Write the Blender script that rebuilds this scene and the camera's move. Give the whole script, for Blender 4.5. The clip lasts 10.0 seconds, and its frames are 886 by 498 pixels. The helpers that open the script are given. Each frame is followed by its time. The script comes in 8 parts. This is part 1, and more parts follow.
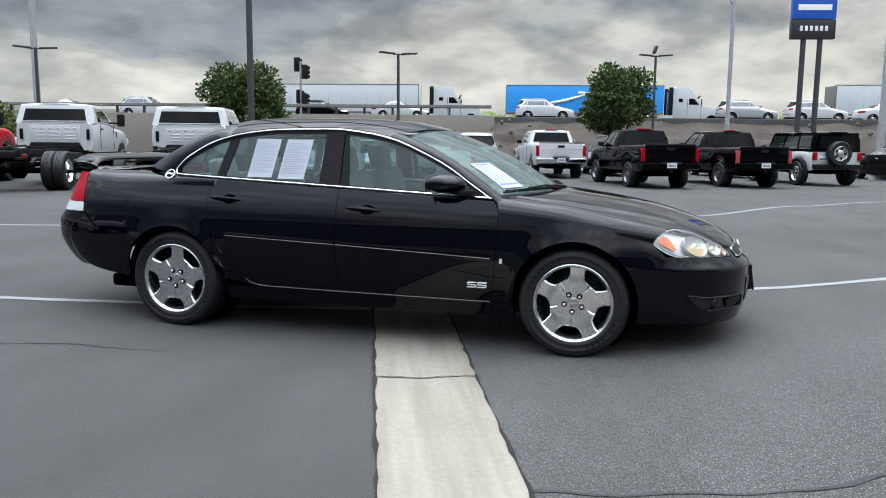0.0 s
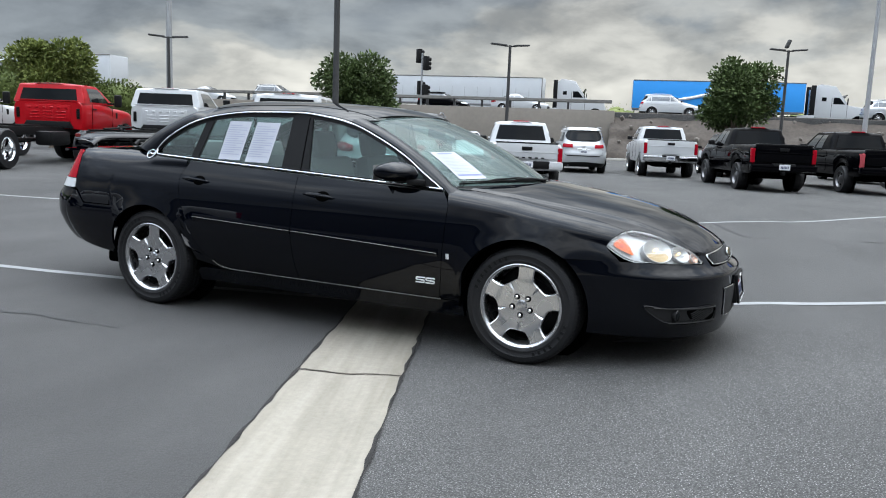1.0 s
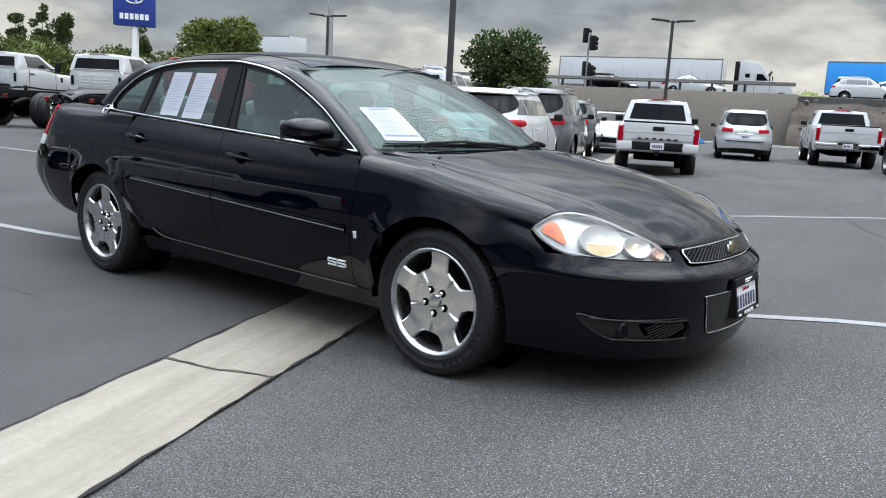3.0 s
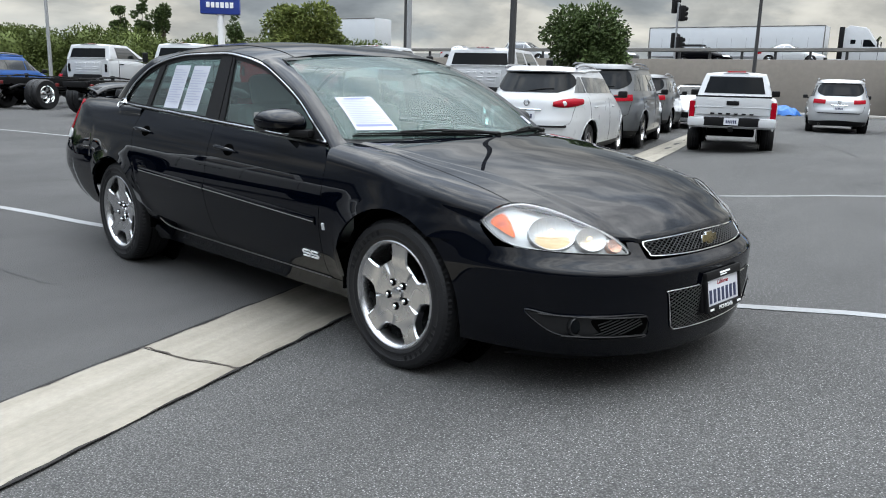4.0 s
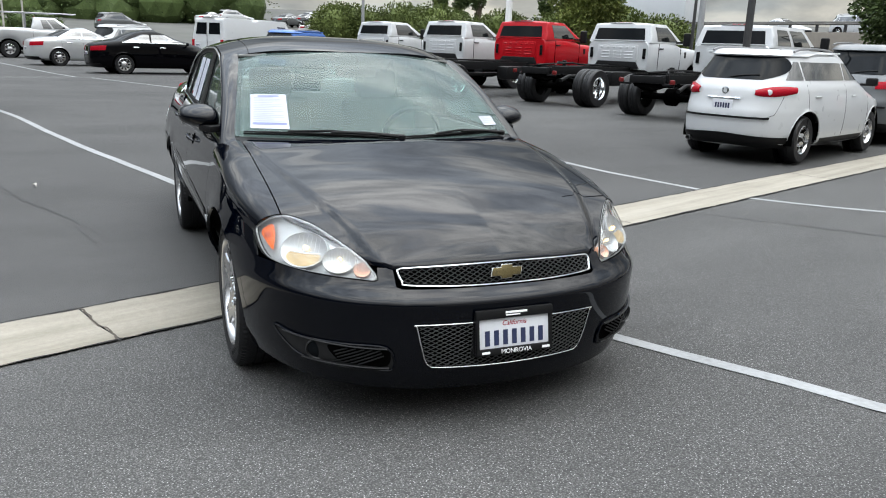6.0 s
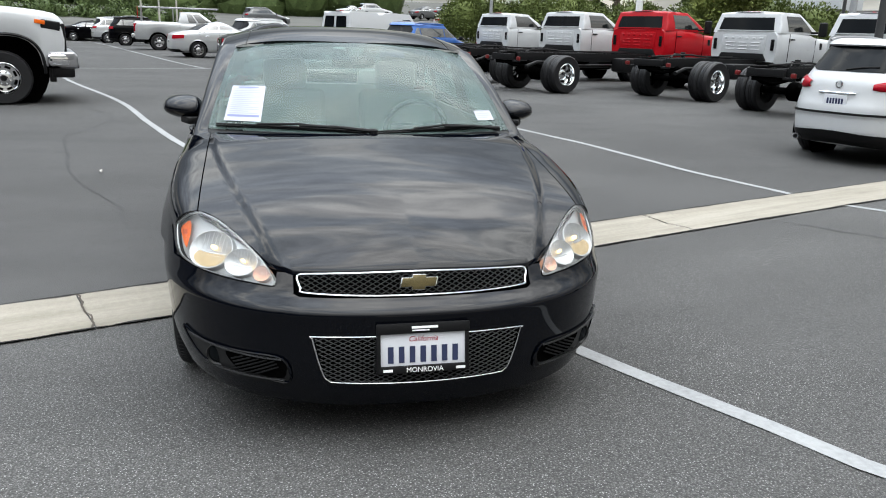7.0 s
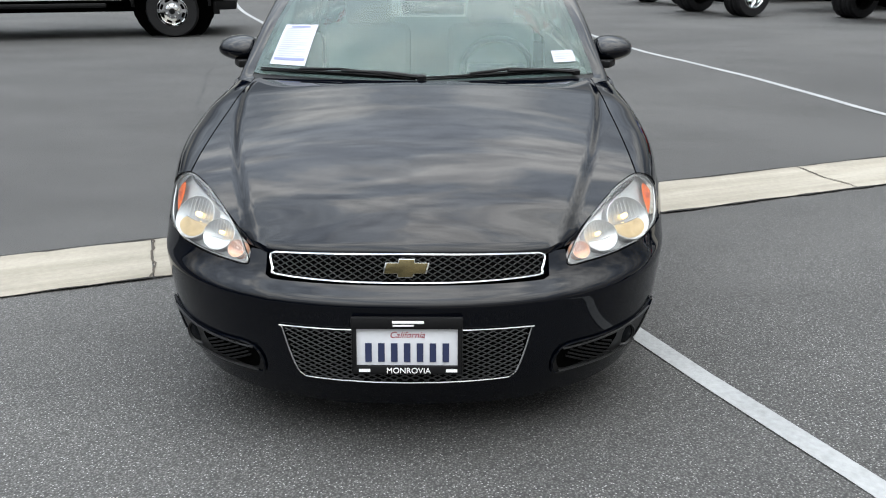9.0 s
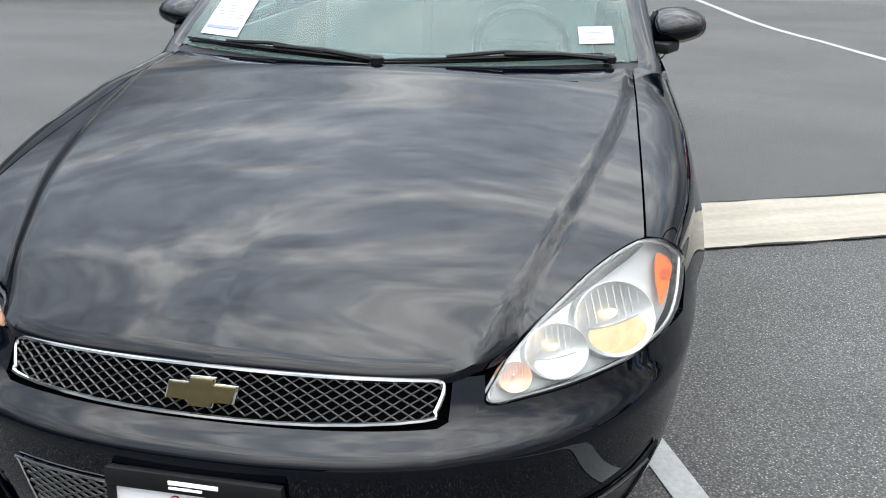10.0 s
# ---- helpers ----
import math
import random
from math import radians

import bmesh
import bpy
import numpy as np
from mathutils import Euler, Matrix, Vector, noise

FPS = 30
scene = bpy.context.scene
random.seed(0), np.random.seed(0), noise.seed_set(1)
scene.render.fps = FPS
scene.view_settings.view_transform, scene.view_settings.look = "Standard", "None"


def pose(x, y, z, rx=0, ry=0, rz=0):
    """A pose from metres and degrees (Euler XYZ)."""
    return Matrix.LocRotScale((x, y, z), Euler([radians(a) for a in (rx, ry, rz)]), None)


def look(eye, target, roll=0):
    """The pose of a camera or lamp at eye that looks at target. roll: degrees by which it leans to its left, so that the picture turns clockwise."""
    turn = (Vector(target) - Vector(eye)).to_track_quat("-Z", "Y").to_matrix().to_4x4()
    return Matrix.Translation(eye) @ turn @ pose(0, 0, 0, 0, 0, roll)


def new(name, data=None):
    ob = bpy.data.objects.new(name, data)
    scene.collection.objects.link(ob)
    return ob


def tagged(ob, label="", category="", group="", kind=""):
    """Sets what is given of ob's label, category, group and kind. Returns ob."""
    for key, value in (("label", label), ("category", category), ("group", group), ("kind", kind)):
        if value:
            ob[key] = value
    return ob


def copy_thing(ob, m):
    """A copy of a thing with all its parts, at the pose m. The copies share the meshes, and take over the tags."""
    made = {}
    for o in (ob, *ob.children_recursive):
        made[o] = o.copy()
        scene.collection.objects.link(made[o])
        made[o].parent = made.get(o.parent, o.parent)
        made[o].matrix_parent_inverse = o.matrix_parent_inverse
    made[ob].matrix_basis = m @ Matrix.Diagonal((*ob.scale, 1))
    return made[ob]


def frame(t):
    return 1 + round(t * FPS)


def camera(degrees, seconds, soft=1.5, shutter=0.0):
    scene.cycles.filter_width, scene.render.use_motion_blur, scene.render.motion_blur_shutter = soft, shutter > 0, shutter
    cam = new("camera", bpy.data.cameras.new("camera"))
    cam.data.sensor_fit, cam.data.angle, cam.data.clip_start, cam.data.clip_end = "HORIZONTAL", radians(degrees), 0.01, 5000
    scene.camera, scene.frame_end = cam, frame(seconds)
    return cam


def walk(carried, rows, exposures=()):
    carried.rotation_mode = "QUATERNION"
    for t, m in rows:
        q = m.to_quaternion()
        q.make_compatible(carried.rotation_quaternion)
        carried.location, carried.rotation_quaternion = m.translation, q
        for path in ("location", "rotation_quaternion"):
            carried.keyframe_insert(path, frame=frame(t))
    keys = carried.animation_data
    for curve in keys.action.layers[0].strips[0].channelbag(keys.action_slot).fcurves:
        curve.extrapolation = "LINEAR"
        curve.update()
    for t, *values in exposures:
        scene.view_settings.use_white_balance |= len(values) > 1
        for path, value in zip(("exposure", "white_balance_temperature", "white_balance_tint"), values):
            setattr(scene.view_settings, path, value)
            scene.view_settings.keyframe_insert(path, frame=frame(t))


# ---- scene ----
cam = camera(59.2, 10.0, soft=1.05)
PATH = [
    (0, (1.883, -5.631, 1.311), (1.356, -3.721, 1.042), 0.6),
    (0.5, (2.406, -5.394, 1.306), (1.717, -3.538, 1.027), 1.4),
    (1, (2.814, -5.02, 1.298), (1.986, -3.223, 1.005), 2.2),
    (1.5, (3.152, -4.596, 1.269), (2.206, -2.861, 0.961), 2.8),
    (2, (3.339, -4.121, 1.24), (2.296, -2.445, 0.915), 3.1),
    (2.5, (3.407, -3.75, 1.191), (2.28, -2.132, 0.855), 3.0),
    (3.8, (3.776, -3.256, 1.239), (2.455, -1.81, 0.838), 2.3),
    (4, (3.878, -3.119, 1.263), (2.515, -1.715, 0.847), 1.6),
    (4.5, (4.191, -2.72, 1.342), (2.726, -1.437, 0.884), 1.2),
    (5, (4.537, -2.293, 1.413), (2.957, -1.169, 0.923), 1.1),
    (5.5, (4.76, -1.812, 1.451), (3.074, -0.86, 0.949), 1.5),
    (5.7, (4.858, -1.611, 1.453), (3.131, -0.736, 0.951), 1.7),
    (6.8, (4.933, -0.652, 1.493), (3.068, -0.157, 0.965), 2.4),
    (7, (4.896, -0.499, 1.473), (3.019, -0.06, 0.939), 1.9),
    (7.5, (4.81, -0.217, 1.456), (2.914, 0.101, 0.904), 1.4),
    (8, (4.765, -0.186, 1.463), (2.865, 0.022, 0.876), 0.3),
    (8.5, (4.714, -0.15, 1.476), (2.823, -0.047, 0.833), -0.2),
    (9, (4.486, 0.127, 1.506), (2.618, 0.108, 0.79), -0.0),
    (9.5, (4.036, 0.341, 1.453), (2.195, 0.181, 0.688), 0.3),
    (10, (3.456, 0.594, 1.405), (1.645, 0.28, 0.616), 0.6),
]
walk(cam, [(t, look(eye, target, roll)) for t, eye, target, roll in PATH],
     exposures=[(0, -0.60, 6500, 10), (4, -0.60, 6650, 10), (5.5, -0.60, 6800, 10), (7, -0.60, 6900, 10), (9.0, -0.54, 6900, 10), (9.5, -0.38, 6900, 10), (10, -0.15, 6850, 10)])

# ---- daylight: a broken overcast sky and a weak, wide sun ----
SUN_EL, SUN_AZ = 84.0, 60.0   # degrees: height, and bearing from +x towards +y


def build_sky():
    world = bpy.data.worlds.new("overcast_sky")
    scene.world = world
    world.use_nodes = True
    nt = world.node_tree
    nt.nodes.clear()
    n, ln = nt.nodes.new, nt.links.new
    out, bg = n("ShaderNodeOutputWorld"), n("ShaderNodeBackground")
    sky = n("ShaderNodeTexSky")
    sky.sky_type, sky.sun_disc = "NISHITA", False
    sky.sun_elevation, sky.sun_rotation = radians(SUN_EL), radians(90 - SUN_AZ)
    tc = n("ShaderNodeTexCoord")
    sep = n("ShaderNodeSeparateXYZ")
    ln(tc.outputs["Generated"], sep.inputs[0])

    def math_node(op, a, b=None):
        m = n("ShaderNodeMath")
        m.operation = op
        for i, v in enumerate((a, b)):
            if v is None:
                continue
            if isinstance(v, (int, float)):
                m.inputs[i].default_value = v
            else:
                ln(v, m.inputs[i])
        return m.outputs[0]

    comb = n("ShaderNodeCombineXYZ")
    ln(sep.outputs[0], comb.inputs[0])
    ln(sep.outputs[1], comb.inputs[1])
    ln(math_node("MULTIPLY", sep.outputs[2], 2.7), comb.inputs[2])

    def clouds(scale, detail, rough, offset, warp):
        mp = n("ShaderNodeMapping")
        mp.inputs["Location"].default_value = offset
        mp.inputs["Scale"].default_value = (1.25, 0.75, 1.0)
        ln(comb.outputs[0], mp.inputs[0])
        t = n("ShaderNodeTexNoise")
        t.inputs["Scale"].default_value, t.inputs["Detail"].default_value = scale, detail
        t.inputs["Roughness"].default_value, t.inputs["Distortion"].default_value = rough, warp
        ln(mp.outputs[0], t.inputs["Vector"])
        return t.outputs["Fac"]

    def ramp(fac, stops):
        r = n("ShaderNodeValToRGB")
        r.color_ramp.interpolation = "EASE"
        els = r.color_ramp.elements
        while len(els) < len(stops):
            els.new(0.5)
        for e, (p, c) in zip(els, stops):
            e.position, e.color = p, (*c, 1)
        ln(fac, r.inputs[0])
        return r.outputs[0]

    big = clouds(2.6, 6.0, 0.52, (7.0, 10.8, 1.6), 0.15)
    # the cloud thins towards one side
    lean = n("ShaderNodeVectorMath")
    lean.operation = "DOT_PRODUCT"
    lean.inputs[1].default_value = (0.055, 0.055, 0)
    ln(tc.outputs["Generated"], lean.inputs[0])
    big = math_node("ADD", math_node("SUBTRACT", big, 0.012), lean.outputs["Value"])
    body_col = ramp(big, [(0.36, (0.36, 0.40, 0.455)), (0.44, (0.47, 0.51, 0.555)), (0.50, (0.68, 0.69, 0.69)), (0.55, (0.90, 0.885, 0.85))])
    fine = clouds(7.5, 6.0, 0.55, (8.0, 2.0, 5.0), 0.2)
    fine_col = ramp(fine, [(0.3, (0.70, 0.71, 0.73)), (0.7, (1.28, 1.28, 1.28))])
    mul = n("ShaderNodeMix")
    mul.data_type, mul.blend_type = "RGBA", "MULTIPLY"
    mul.inputs[0].default_value = 1.0
    ln(body_col, mul.inputs[6])
    ln(fine_col, mul.inputs[7])
    # overcast skies grow brighter towards the zenith
    rise = n("ShaderNodeMapRange")
    rise.interpolation_type = "SMOOTHSTEP"
    rise.inputs["From Min"].default_value, rise.inputs["From Max"].default_value = 0.25, 0.60
    ln(sep.outputs[2], rise.inputs["Value"])
    # added brightening of the unseen high sky to the south-west, for the bonnet's reflections
    sw_boost = n("ShaderNodeVectorMath")
    sw_boost.operation = "DOT_PRODUCT"
    sw_boost.inputs[1].default_value = (-1.6, -2.6, 0)
    ln(tc.outputs["Generated"], sw_boost.inputs[0])
    high = math_node("ADD", sw_boost.outputs["Value"], ZENITH)
    zen = math_node("ADD", math_node("MULTIPLY", rise.outputs[0], high), 1.22)
    # a paler belt low over the horizon
    belt = n("ShaderNodeMapRange")
    belt.interpolation_type = "SMOOTHSTEP"
    belt.inputs["From Min"].default_value, belt.inputs["From Max"].default_value = 0.03, 0.15
    belt.inputs["To Min"].default_value, belt.inputs["To Max"].default_value = 0.5, 0.0
    ln(sep.outputs[2], belt.inputs["Value"])
    zen = math_node("ADD", zen, belt.outputs[0])
    crest = n("ShaderNodeMapRange")
    crest.interpolation_type = "SMOOTHSTEP"
    crest.inputs["From Min"].default_value, crest.inputs["From Max"].default_value, crest.inputs["To Max"].default_value = 0.50, 0.90, 3.4
    ln(sep.outputs[2], crest.inputs["Value"])
    zen = math_node("ADD", zen, crest.outputs[0])
    # a broad glow where the sun stands behind the clouds
    dot = n("ShaderNodeVectorMath")
    dot.operation = "DOT_PRODUCT"
    ln(tc.outputs["Generated"], dot.inputs[0])
    e_, a_ = radians(SUN_EL), radians(SUN_AZ)
    dot.inputs[1].default_value = (math.cos(e_) * math.cos(a_), math.cos(e_) * math.sin(a_), math.sin(e_))
    glow = math_node("ADD", math_node("MULTIPLY", math_node("POWER", math_node("MAXIMUM", dot.outputs["Value"], 0.0), 3.0), 1.1), 0.78)
    zen = math_node("MULTIPLY", zen, glow)
    # cream near the horizon, cooler overhead
    hue = ramp(sep.outputs[2], [(0.05, (0.985, 1.0, 0.965)), (0.45, (0.935, 1.0, 1.08))])
    warm = n("ShaderNodeMix")
    warm.data_type, warm.blend_type = "RGBA", "MULTIPLY"
    warm.inputs[0].default_value = 1.0
    # high cloud is smoother than the banks along the horizon
    even, soft = n("ShaderNodeMix"), n("ShaderNodeMapRange")
    even.data_type = "RGBA"
    soft.inputs["From Min"].default_value, soft.inputs["From Max"].default_value, soft.inputs["To Max"].default_value = 0.2, 0.5, 0.26
    ln(sep.outputs[2], soft.inputs["Value"])
    ln(soft.outputs[0], even.inputs[0])
    ln(mul.outputs[2], even.inputs[6])
    even.inputs[7].default_value = (0.52, 0.53, 0.535, 1)
    ln(even.outputs[2], warm.inputs[6])
    ln(hue, warm.inputs[7])
    up = n("ShaderNodeVectorMath")
    up.operation = "SCALE"
    ln(warm.outputs[2], up.inputs[0])
    ln(zen, up.inputs["Scale"])
    thin = n("ShaderNodeVectorMath")
    thin.operation = "SCALE"
    thin.inputs["Scale"].default_value = 0.10
    ln(sky.outputs[0], thin.inputs[0])
    mix = n("ShaderNodeMix")
    mix.data_type = "RGBA"
    mix.inputs[0].default_value = 0.93
    ln(thin.outputs[0], mix.inputs[6])
    ln(up.outputs[0], mix.inputs[7])
    ln(mix.outputs[2], bg.inputs[0])
    bg.inputs[1].default_value = 1.0
    ln(bg.outputs[0], out.inputs[0])
    sun = bpy.data.lights.new("sun", "SUN")
    sun.energy, sun.angle, sun.color = 0.5, radians(50), (1.0, 0.965, 0.91)
    ob = new("sun", sun)
    el, az = radians(SUN_EL), radians(SUN_AZ)
    ob.matrix_world = look((30 * math.cos(az) * math.cos(el), 30 * math.sin(az) * math.cos(el), 30 * math.sin(el)), (0, 0, 0))


ZENITH = 4.15
build_sky()

# ---- materials ----
MATS = {}


def material(name, color, rough=0.5, metal=0.0, coat=0.0, var=0.12, scale=6.0, fine=60.0, bump=0.0, bump_scale=None,
             spec=0.5, transmission=0.0, ior=1.45, coat_ior=1.5, rough_var=0.0, per_object=0.0, emit=0.0, island=0.0, tint=None):
    """A procedural surface: colour broken up at two scales, uneven gloss, fine relief."""
    m = bpy.data.materials.new(name)
    MATS[name] = m
    m.use_nodes = True
    nt = m.node_tree
    n, ln = nt.nodes.new, nt.links.new
    b = nt.nodes["Principled BSDF"]
    b.inputs["Roughness"].default_value, b.inputs["Metallic"].default_value = rough, metal
    b.inputs["Coat Weight"].default_value, b.inputs["Coat Roughness"].default_value = coat, 0.02
    b.inputs["Coat IOR"].default_value = coat_ior
    b.inputs["Specular IOR Level"].default_value, b.inputs["IOR"].default_value = spec, ior
    b.inputs["Transmission Weight"].default_value = transmission
    tc = n("ShaderNodeTexCoord")
    big, small = n("ShaderNodeTexNoise"), n("ShaderNodeTexNoise")
    for t, s, d in ((big, scale, 4.0), (small, fine, 3.0)):
        t.inputs["Scale"].default_value, t.inputs["Detail"].default_value = s, d
        ln(tc.outputs["Object"], t.inputs["Vector"])
    add = n("ShaderNodeMath")
    add.operation = "ADD"
    ln(big.outputs["Fac"], add.inputs[0])
    ln(small.outputs["Fac"], add.inputs[1])
    level = add.outputs[0]
    if per_object or island:
        extra = n("ShaderNodeObjectInfo").outputs["Random"] if per_object else n("ShaderNodeNewGeometry").outputs["Random Per Island"]
        ma = n("ShaderNodeMath")
        ma.operation = "MULTIPLY_ADD"
        ma.inputs[1].default_value = per_object or island
        ln(extra, ma.inputs[0])
        ln(level, ma.inputs[2])
        level = ma.outputs[0]
    mr = n("ShaderNodeMapRange")
    mr.inputs["From Min"].default_value, mr.inputs["From Max"].default_value = 0.55, 1.45 + (per_object or island)
    ln(level, mr.inputs["Value"])
    mix = n("ShaderNodeMix")
    mix.data_type = "RGBA"
    lo = tuple(c * (1 - var) for c in color)
    hi = tuple(min(1, c * (1 + var)) for c in (tint or color))
    mix.inputs[6].default_value, mix.inputs[7].default_value = (*lo, 1), (*hi, 1)
    ln(mr.outputs[0], mix.inputs[0])
    ln(mix.outputs[2], b.inputs["Base Color"])
    if rough_var:
        rr = n("ShaderNodeMapRange")
        rr.inputs["From Min"].default_value, rr.inputs["From Max"].default_value = 0.3, 0.7
        rr.inputs["To Min"].default_value, rr.inputs["To Max"].default_value = max(0, rough - rough_var), min(1, rough + rough_var)
        ln(big.outputs["Fac"], rr.inputs["Value"])
        ln(rr.outputs[0], b.inputs["Roughness"])
    if bump:
        bt = n("ShaderNodeTexNoise")
        bt.inputs["Scale"].default_value, bt.inputs["Detail"].default_value = bump_scale or fine, 4.0
        ln(tc.outputs["Object"], bt.inputs["Vector"])
        bp = n("ShaderNodeBump")
        bp.inputs["Strength"].default_value, bp.inputs["Distance"].default_value = bump, 0.01
        ln(bt.outputs["Fac"], bp.inputs["Height"])
        ln(bp.outputs[0], b.inputs["Normal"])
    if emit:
        b.inputs["Emission Color"].default_value, b.inputs["Emission Strength"].default_value = (*color, 1), emit
    return m


PAINT_BLACK = material("black_clearcoat_paint", (0.0004, 0.0009, 0.0026), rough=0.5, coat=1.0, var=0.2, spec=0.0, coat_ior=1.36)
PAINT_BLACK2 = material("black_truck_paint", (0.001, 0.001, 0.0016), rough=0.5, coat=1.0, var=0.2, spec=0.0, coat_ior=1.19)
PAINT_WHITE = material("white_car_paint", (0.47, 0.48, 0.49), rough=0.32, coat=0.6, var=0.03, rough_var=0.05)
PAINT_SILVER = material("silver_car_paint", (0.42, 0.43, 0.44), rough=0.3, metal=0.45, coat=0.7, var=0.05)
PAINT_GREY = material("dark_grey_car_paint", (0.10, 0.105, 0.11), rough=0.3, metal=0.4, coat=0.8, coat_ior=1.3, var=0.06)
PAINT_RED = material("red_truck_paint", (0.36, 0.004, 0.009), rough=0.4, spec=0.15, coat=0.7, coat_ior=1.3, var=0.05)
PAINT_BLUE = material("blue_car_paint", (0.012, 0.085, 0.31), rough=0.3, metal=0.3, coat=0.8, coat_ior=1.3, var=0.06)
TRAILER_BLUE = material("blue_trailer_skin", (0.03, 0.28, 0.72), rough=0.4, var=0.05)
TRAILER_WHITE = material("white_trailer_skin", (0.54, 0.56, 0.58), rough=0.45, var=0.06, scale=1.2)
RUBBER = material("tyre_rubber", (0.008, 0.008, 0.009), rough=0.52, spec=0.4, var=0.25, bump=0.25, bump_scale=140, rough_var=0.1)
TRIM = material("black_plastic_trim", (0.006, 0.006, 0.0065), rough=0.5, spec=0.2, var=0.25, bump=0.1, bump_scale=300)
SCOOP = material("matt_black_scoop", (0.012, 0.012, 0.0125), rough=0.38, spec=0.35, var=0.2, bump=0.06, bump_scale=300)
CRACK = material("sealed_crack", (0.036, 0.036, 0.037), rough=0.9, var=0.4, scale=4, fine=50)
JOINT_DIRT = material("crumbled_joint_dirt", (0.016, 0.015, 0.014), rough=0.95, var=0.5, scale=6, fine=80, bump=0.6, bump_scale=120)
# near black without gloss; also puts the shade of recesses into the colour
GAP = material("gap_and_shade_black", (0.002, 0.002, 0.002), rough=0.9, spec=0.0, var=0.2)
CHROME = material("chrome", (0.80, 0.81, 0.82), rough=0.07, metal=1.0, var=0.02)
ALLOY = material("machined_alloy", (0.60, 0.60, 0.61), rough=0.26, metal=1.0, var=0.04, rough_var=0.05)
RIM_DARK = material("dark_machined_rim", (0.16, 0.16, 0.165), rough=0.3, metal=0.8, var=0.15)
LAMP_PALE_RED = material("pale_red_lamp_lens", (0.34, 0.06, 0.07), rough=0.25, spec=0.12, var=0.2, scale=30)
RAIL_STEEL = material("weathered_rail_steel", (0.15, 0.145, 0.135), rough=0.7, metal=0.2, var=0.3, scale=1.2)
STEEL = material("dull_steel", (0.32, 0.32, 0.33), rough=0.45, metal=0.9, var=0.15)
SATIN = material("satin_silver_strip", (0.11, 0.105, 0.10), rough=0.35, metal=0.7, var=0.08)
GOLD = material("gold_badge", (0.20, 0.165, 0.085), rough=0.26, metal=0.9, var=0.1, scale=40)


def pane_glass(name, tint, base=0.03, haze=0.0, haze_col=(0.7, 0.8, 0.8)):
    """Thin clear glass: tinted see-through, mirror gloss growing towards grazing, a pale diffuse film."""
    m = bpy.data.materials.new(name)
    m.use_nodes = True
    nt = m.node_tree
    nt.nodes.clear()
    n, ln = nt.nodes.new, nt.links.new
    out, clear, gloss, mix = n("ShaderNodeOutputMaterial"), n("ShaderNodeBsdfTransparent"), n("ShaderNodeBsdfGlossy"), n("ShaderNodeMixShader")
    clear.inputs["Color"].default_value = (*tint, 1)
    gloss.inputs["Roughness"].default_value = 0.0
    lw, po, sc = n("ShaderNodeLayerWeight"), n("ShaderNodeMath"), n("ShaderNodeMath")
    lw.inputs["Blend"].default_value = 0.5
    po.operation, po.inputs[1].default_value = "POWER", 5.0
    sc.operation, sc.inputs[1].default_value, sc.inputs[2].default_value = "MULTIPLY_ADD", 0.8, base
    ln(lw.outputs["Facing"], po.inputs[0])
    ln(po.outputs[0], sc.inputs[0])
    ln(sc.outputs[0], mix.inputs[0])
    body = clear.outputs[0]
    if haze:
        dif, tx, nz, mr, hz = n("ShaderNodeBsdfDiffuse"), n("ShaderNodeTexCoord"), n("ShaderNodeTexNoise"), n("ShaderNodeMapRange"), n("ShaderNodeMixShader")
        dif.inputs["Color"].default_value = (*haze_col, 1)
        nz.inputs["Scale"].default_value, nz.inputs["Detail"].default_value = 3.0, 3.0
        mr.inputs["To Min"].default_value, mr.inputs["To Max"].default_value = haze * .7, haze * 1.3
        ln(tx.outputs["Object"], nz.inputs["Vector"])
        ln(nz.outputs["Fac"], mr.inputs["Value"])
        ln(mr.outputs[0], hz.inputs[0])
        ln(clear.outputs[0], hz.inputs[1])
        ln(dif.outputs[0], hz.inputs[2])
        body = hz.outputs[0]
    ln(body, mix.inputs[1])
    ln(gloss.outputs[0], mix.inputs[2])
    ln(mix.outputs[0], out.inputs["Surface"])
    return m


GLASS = pane_glass("hazy_windscreen_glass", (0.56, 0.72, 0.68), 0.015, 0.17, (0.34, 0.46, 0.44))
GLASS_SIDE = pane_glass("tinted_side_glass", (0.46, 0.60, 0.58), 0.03, 0.10, (0.42, 0.50, 0.49))
MESH_GREY = material("dark_grey_mesh", (0.05, 0.051, 0.053), rough=0.35, metal=0.3, var=0.1)
GLASS_DARK = material("dark_window_glass", (0.004, 0.005, 0.006), rough=0.04, spec=0.12, var=0.2)
GLASS_BRIGHT = material("glossy_side_glass", (0.012, 0.014, 0.014), rough=0.03, spec=1.0, coat=1.0, coat_ior=1.9, var=0.2)
LENS = pane_glass("clear_lamp_lens", (0.94, 0.95, 0.95), 0.04, 0.05, (0.75, 0.75, 0.75))
AMBER_DEEP = material("deep_amber_plastic", (0.50, 0.06, 0.002), rough=0.35, coat=0.3, var=0.1)
AMBER = material("amber_reflector", (0.78, 0.125, 0.003), rough=0.3, coat=0.3, var=0.12, scale=60)
REFLECTOR = material("lamp_reflector", (0.38, 0.385, 0.385), rough=0.3, metal=0.8, var=0.04)
BULB_GLOW = material("warm_lamp_bowl", (0.40, 0.29, 0.15), rough=0.4, metal=0.2, var=0.2, scale=40)
BULB_LIT = material("dim_warm_bulb", (1.0, 0.66, 0.26), rough=0.4, emit=5.0)
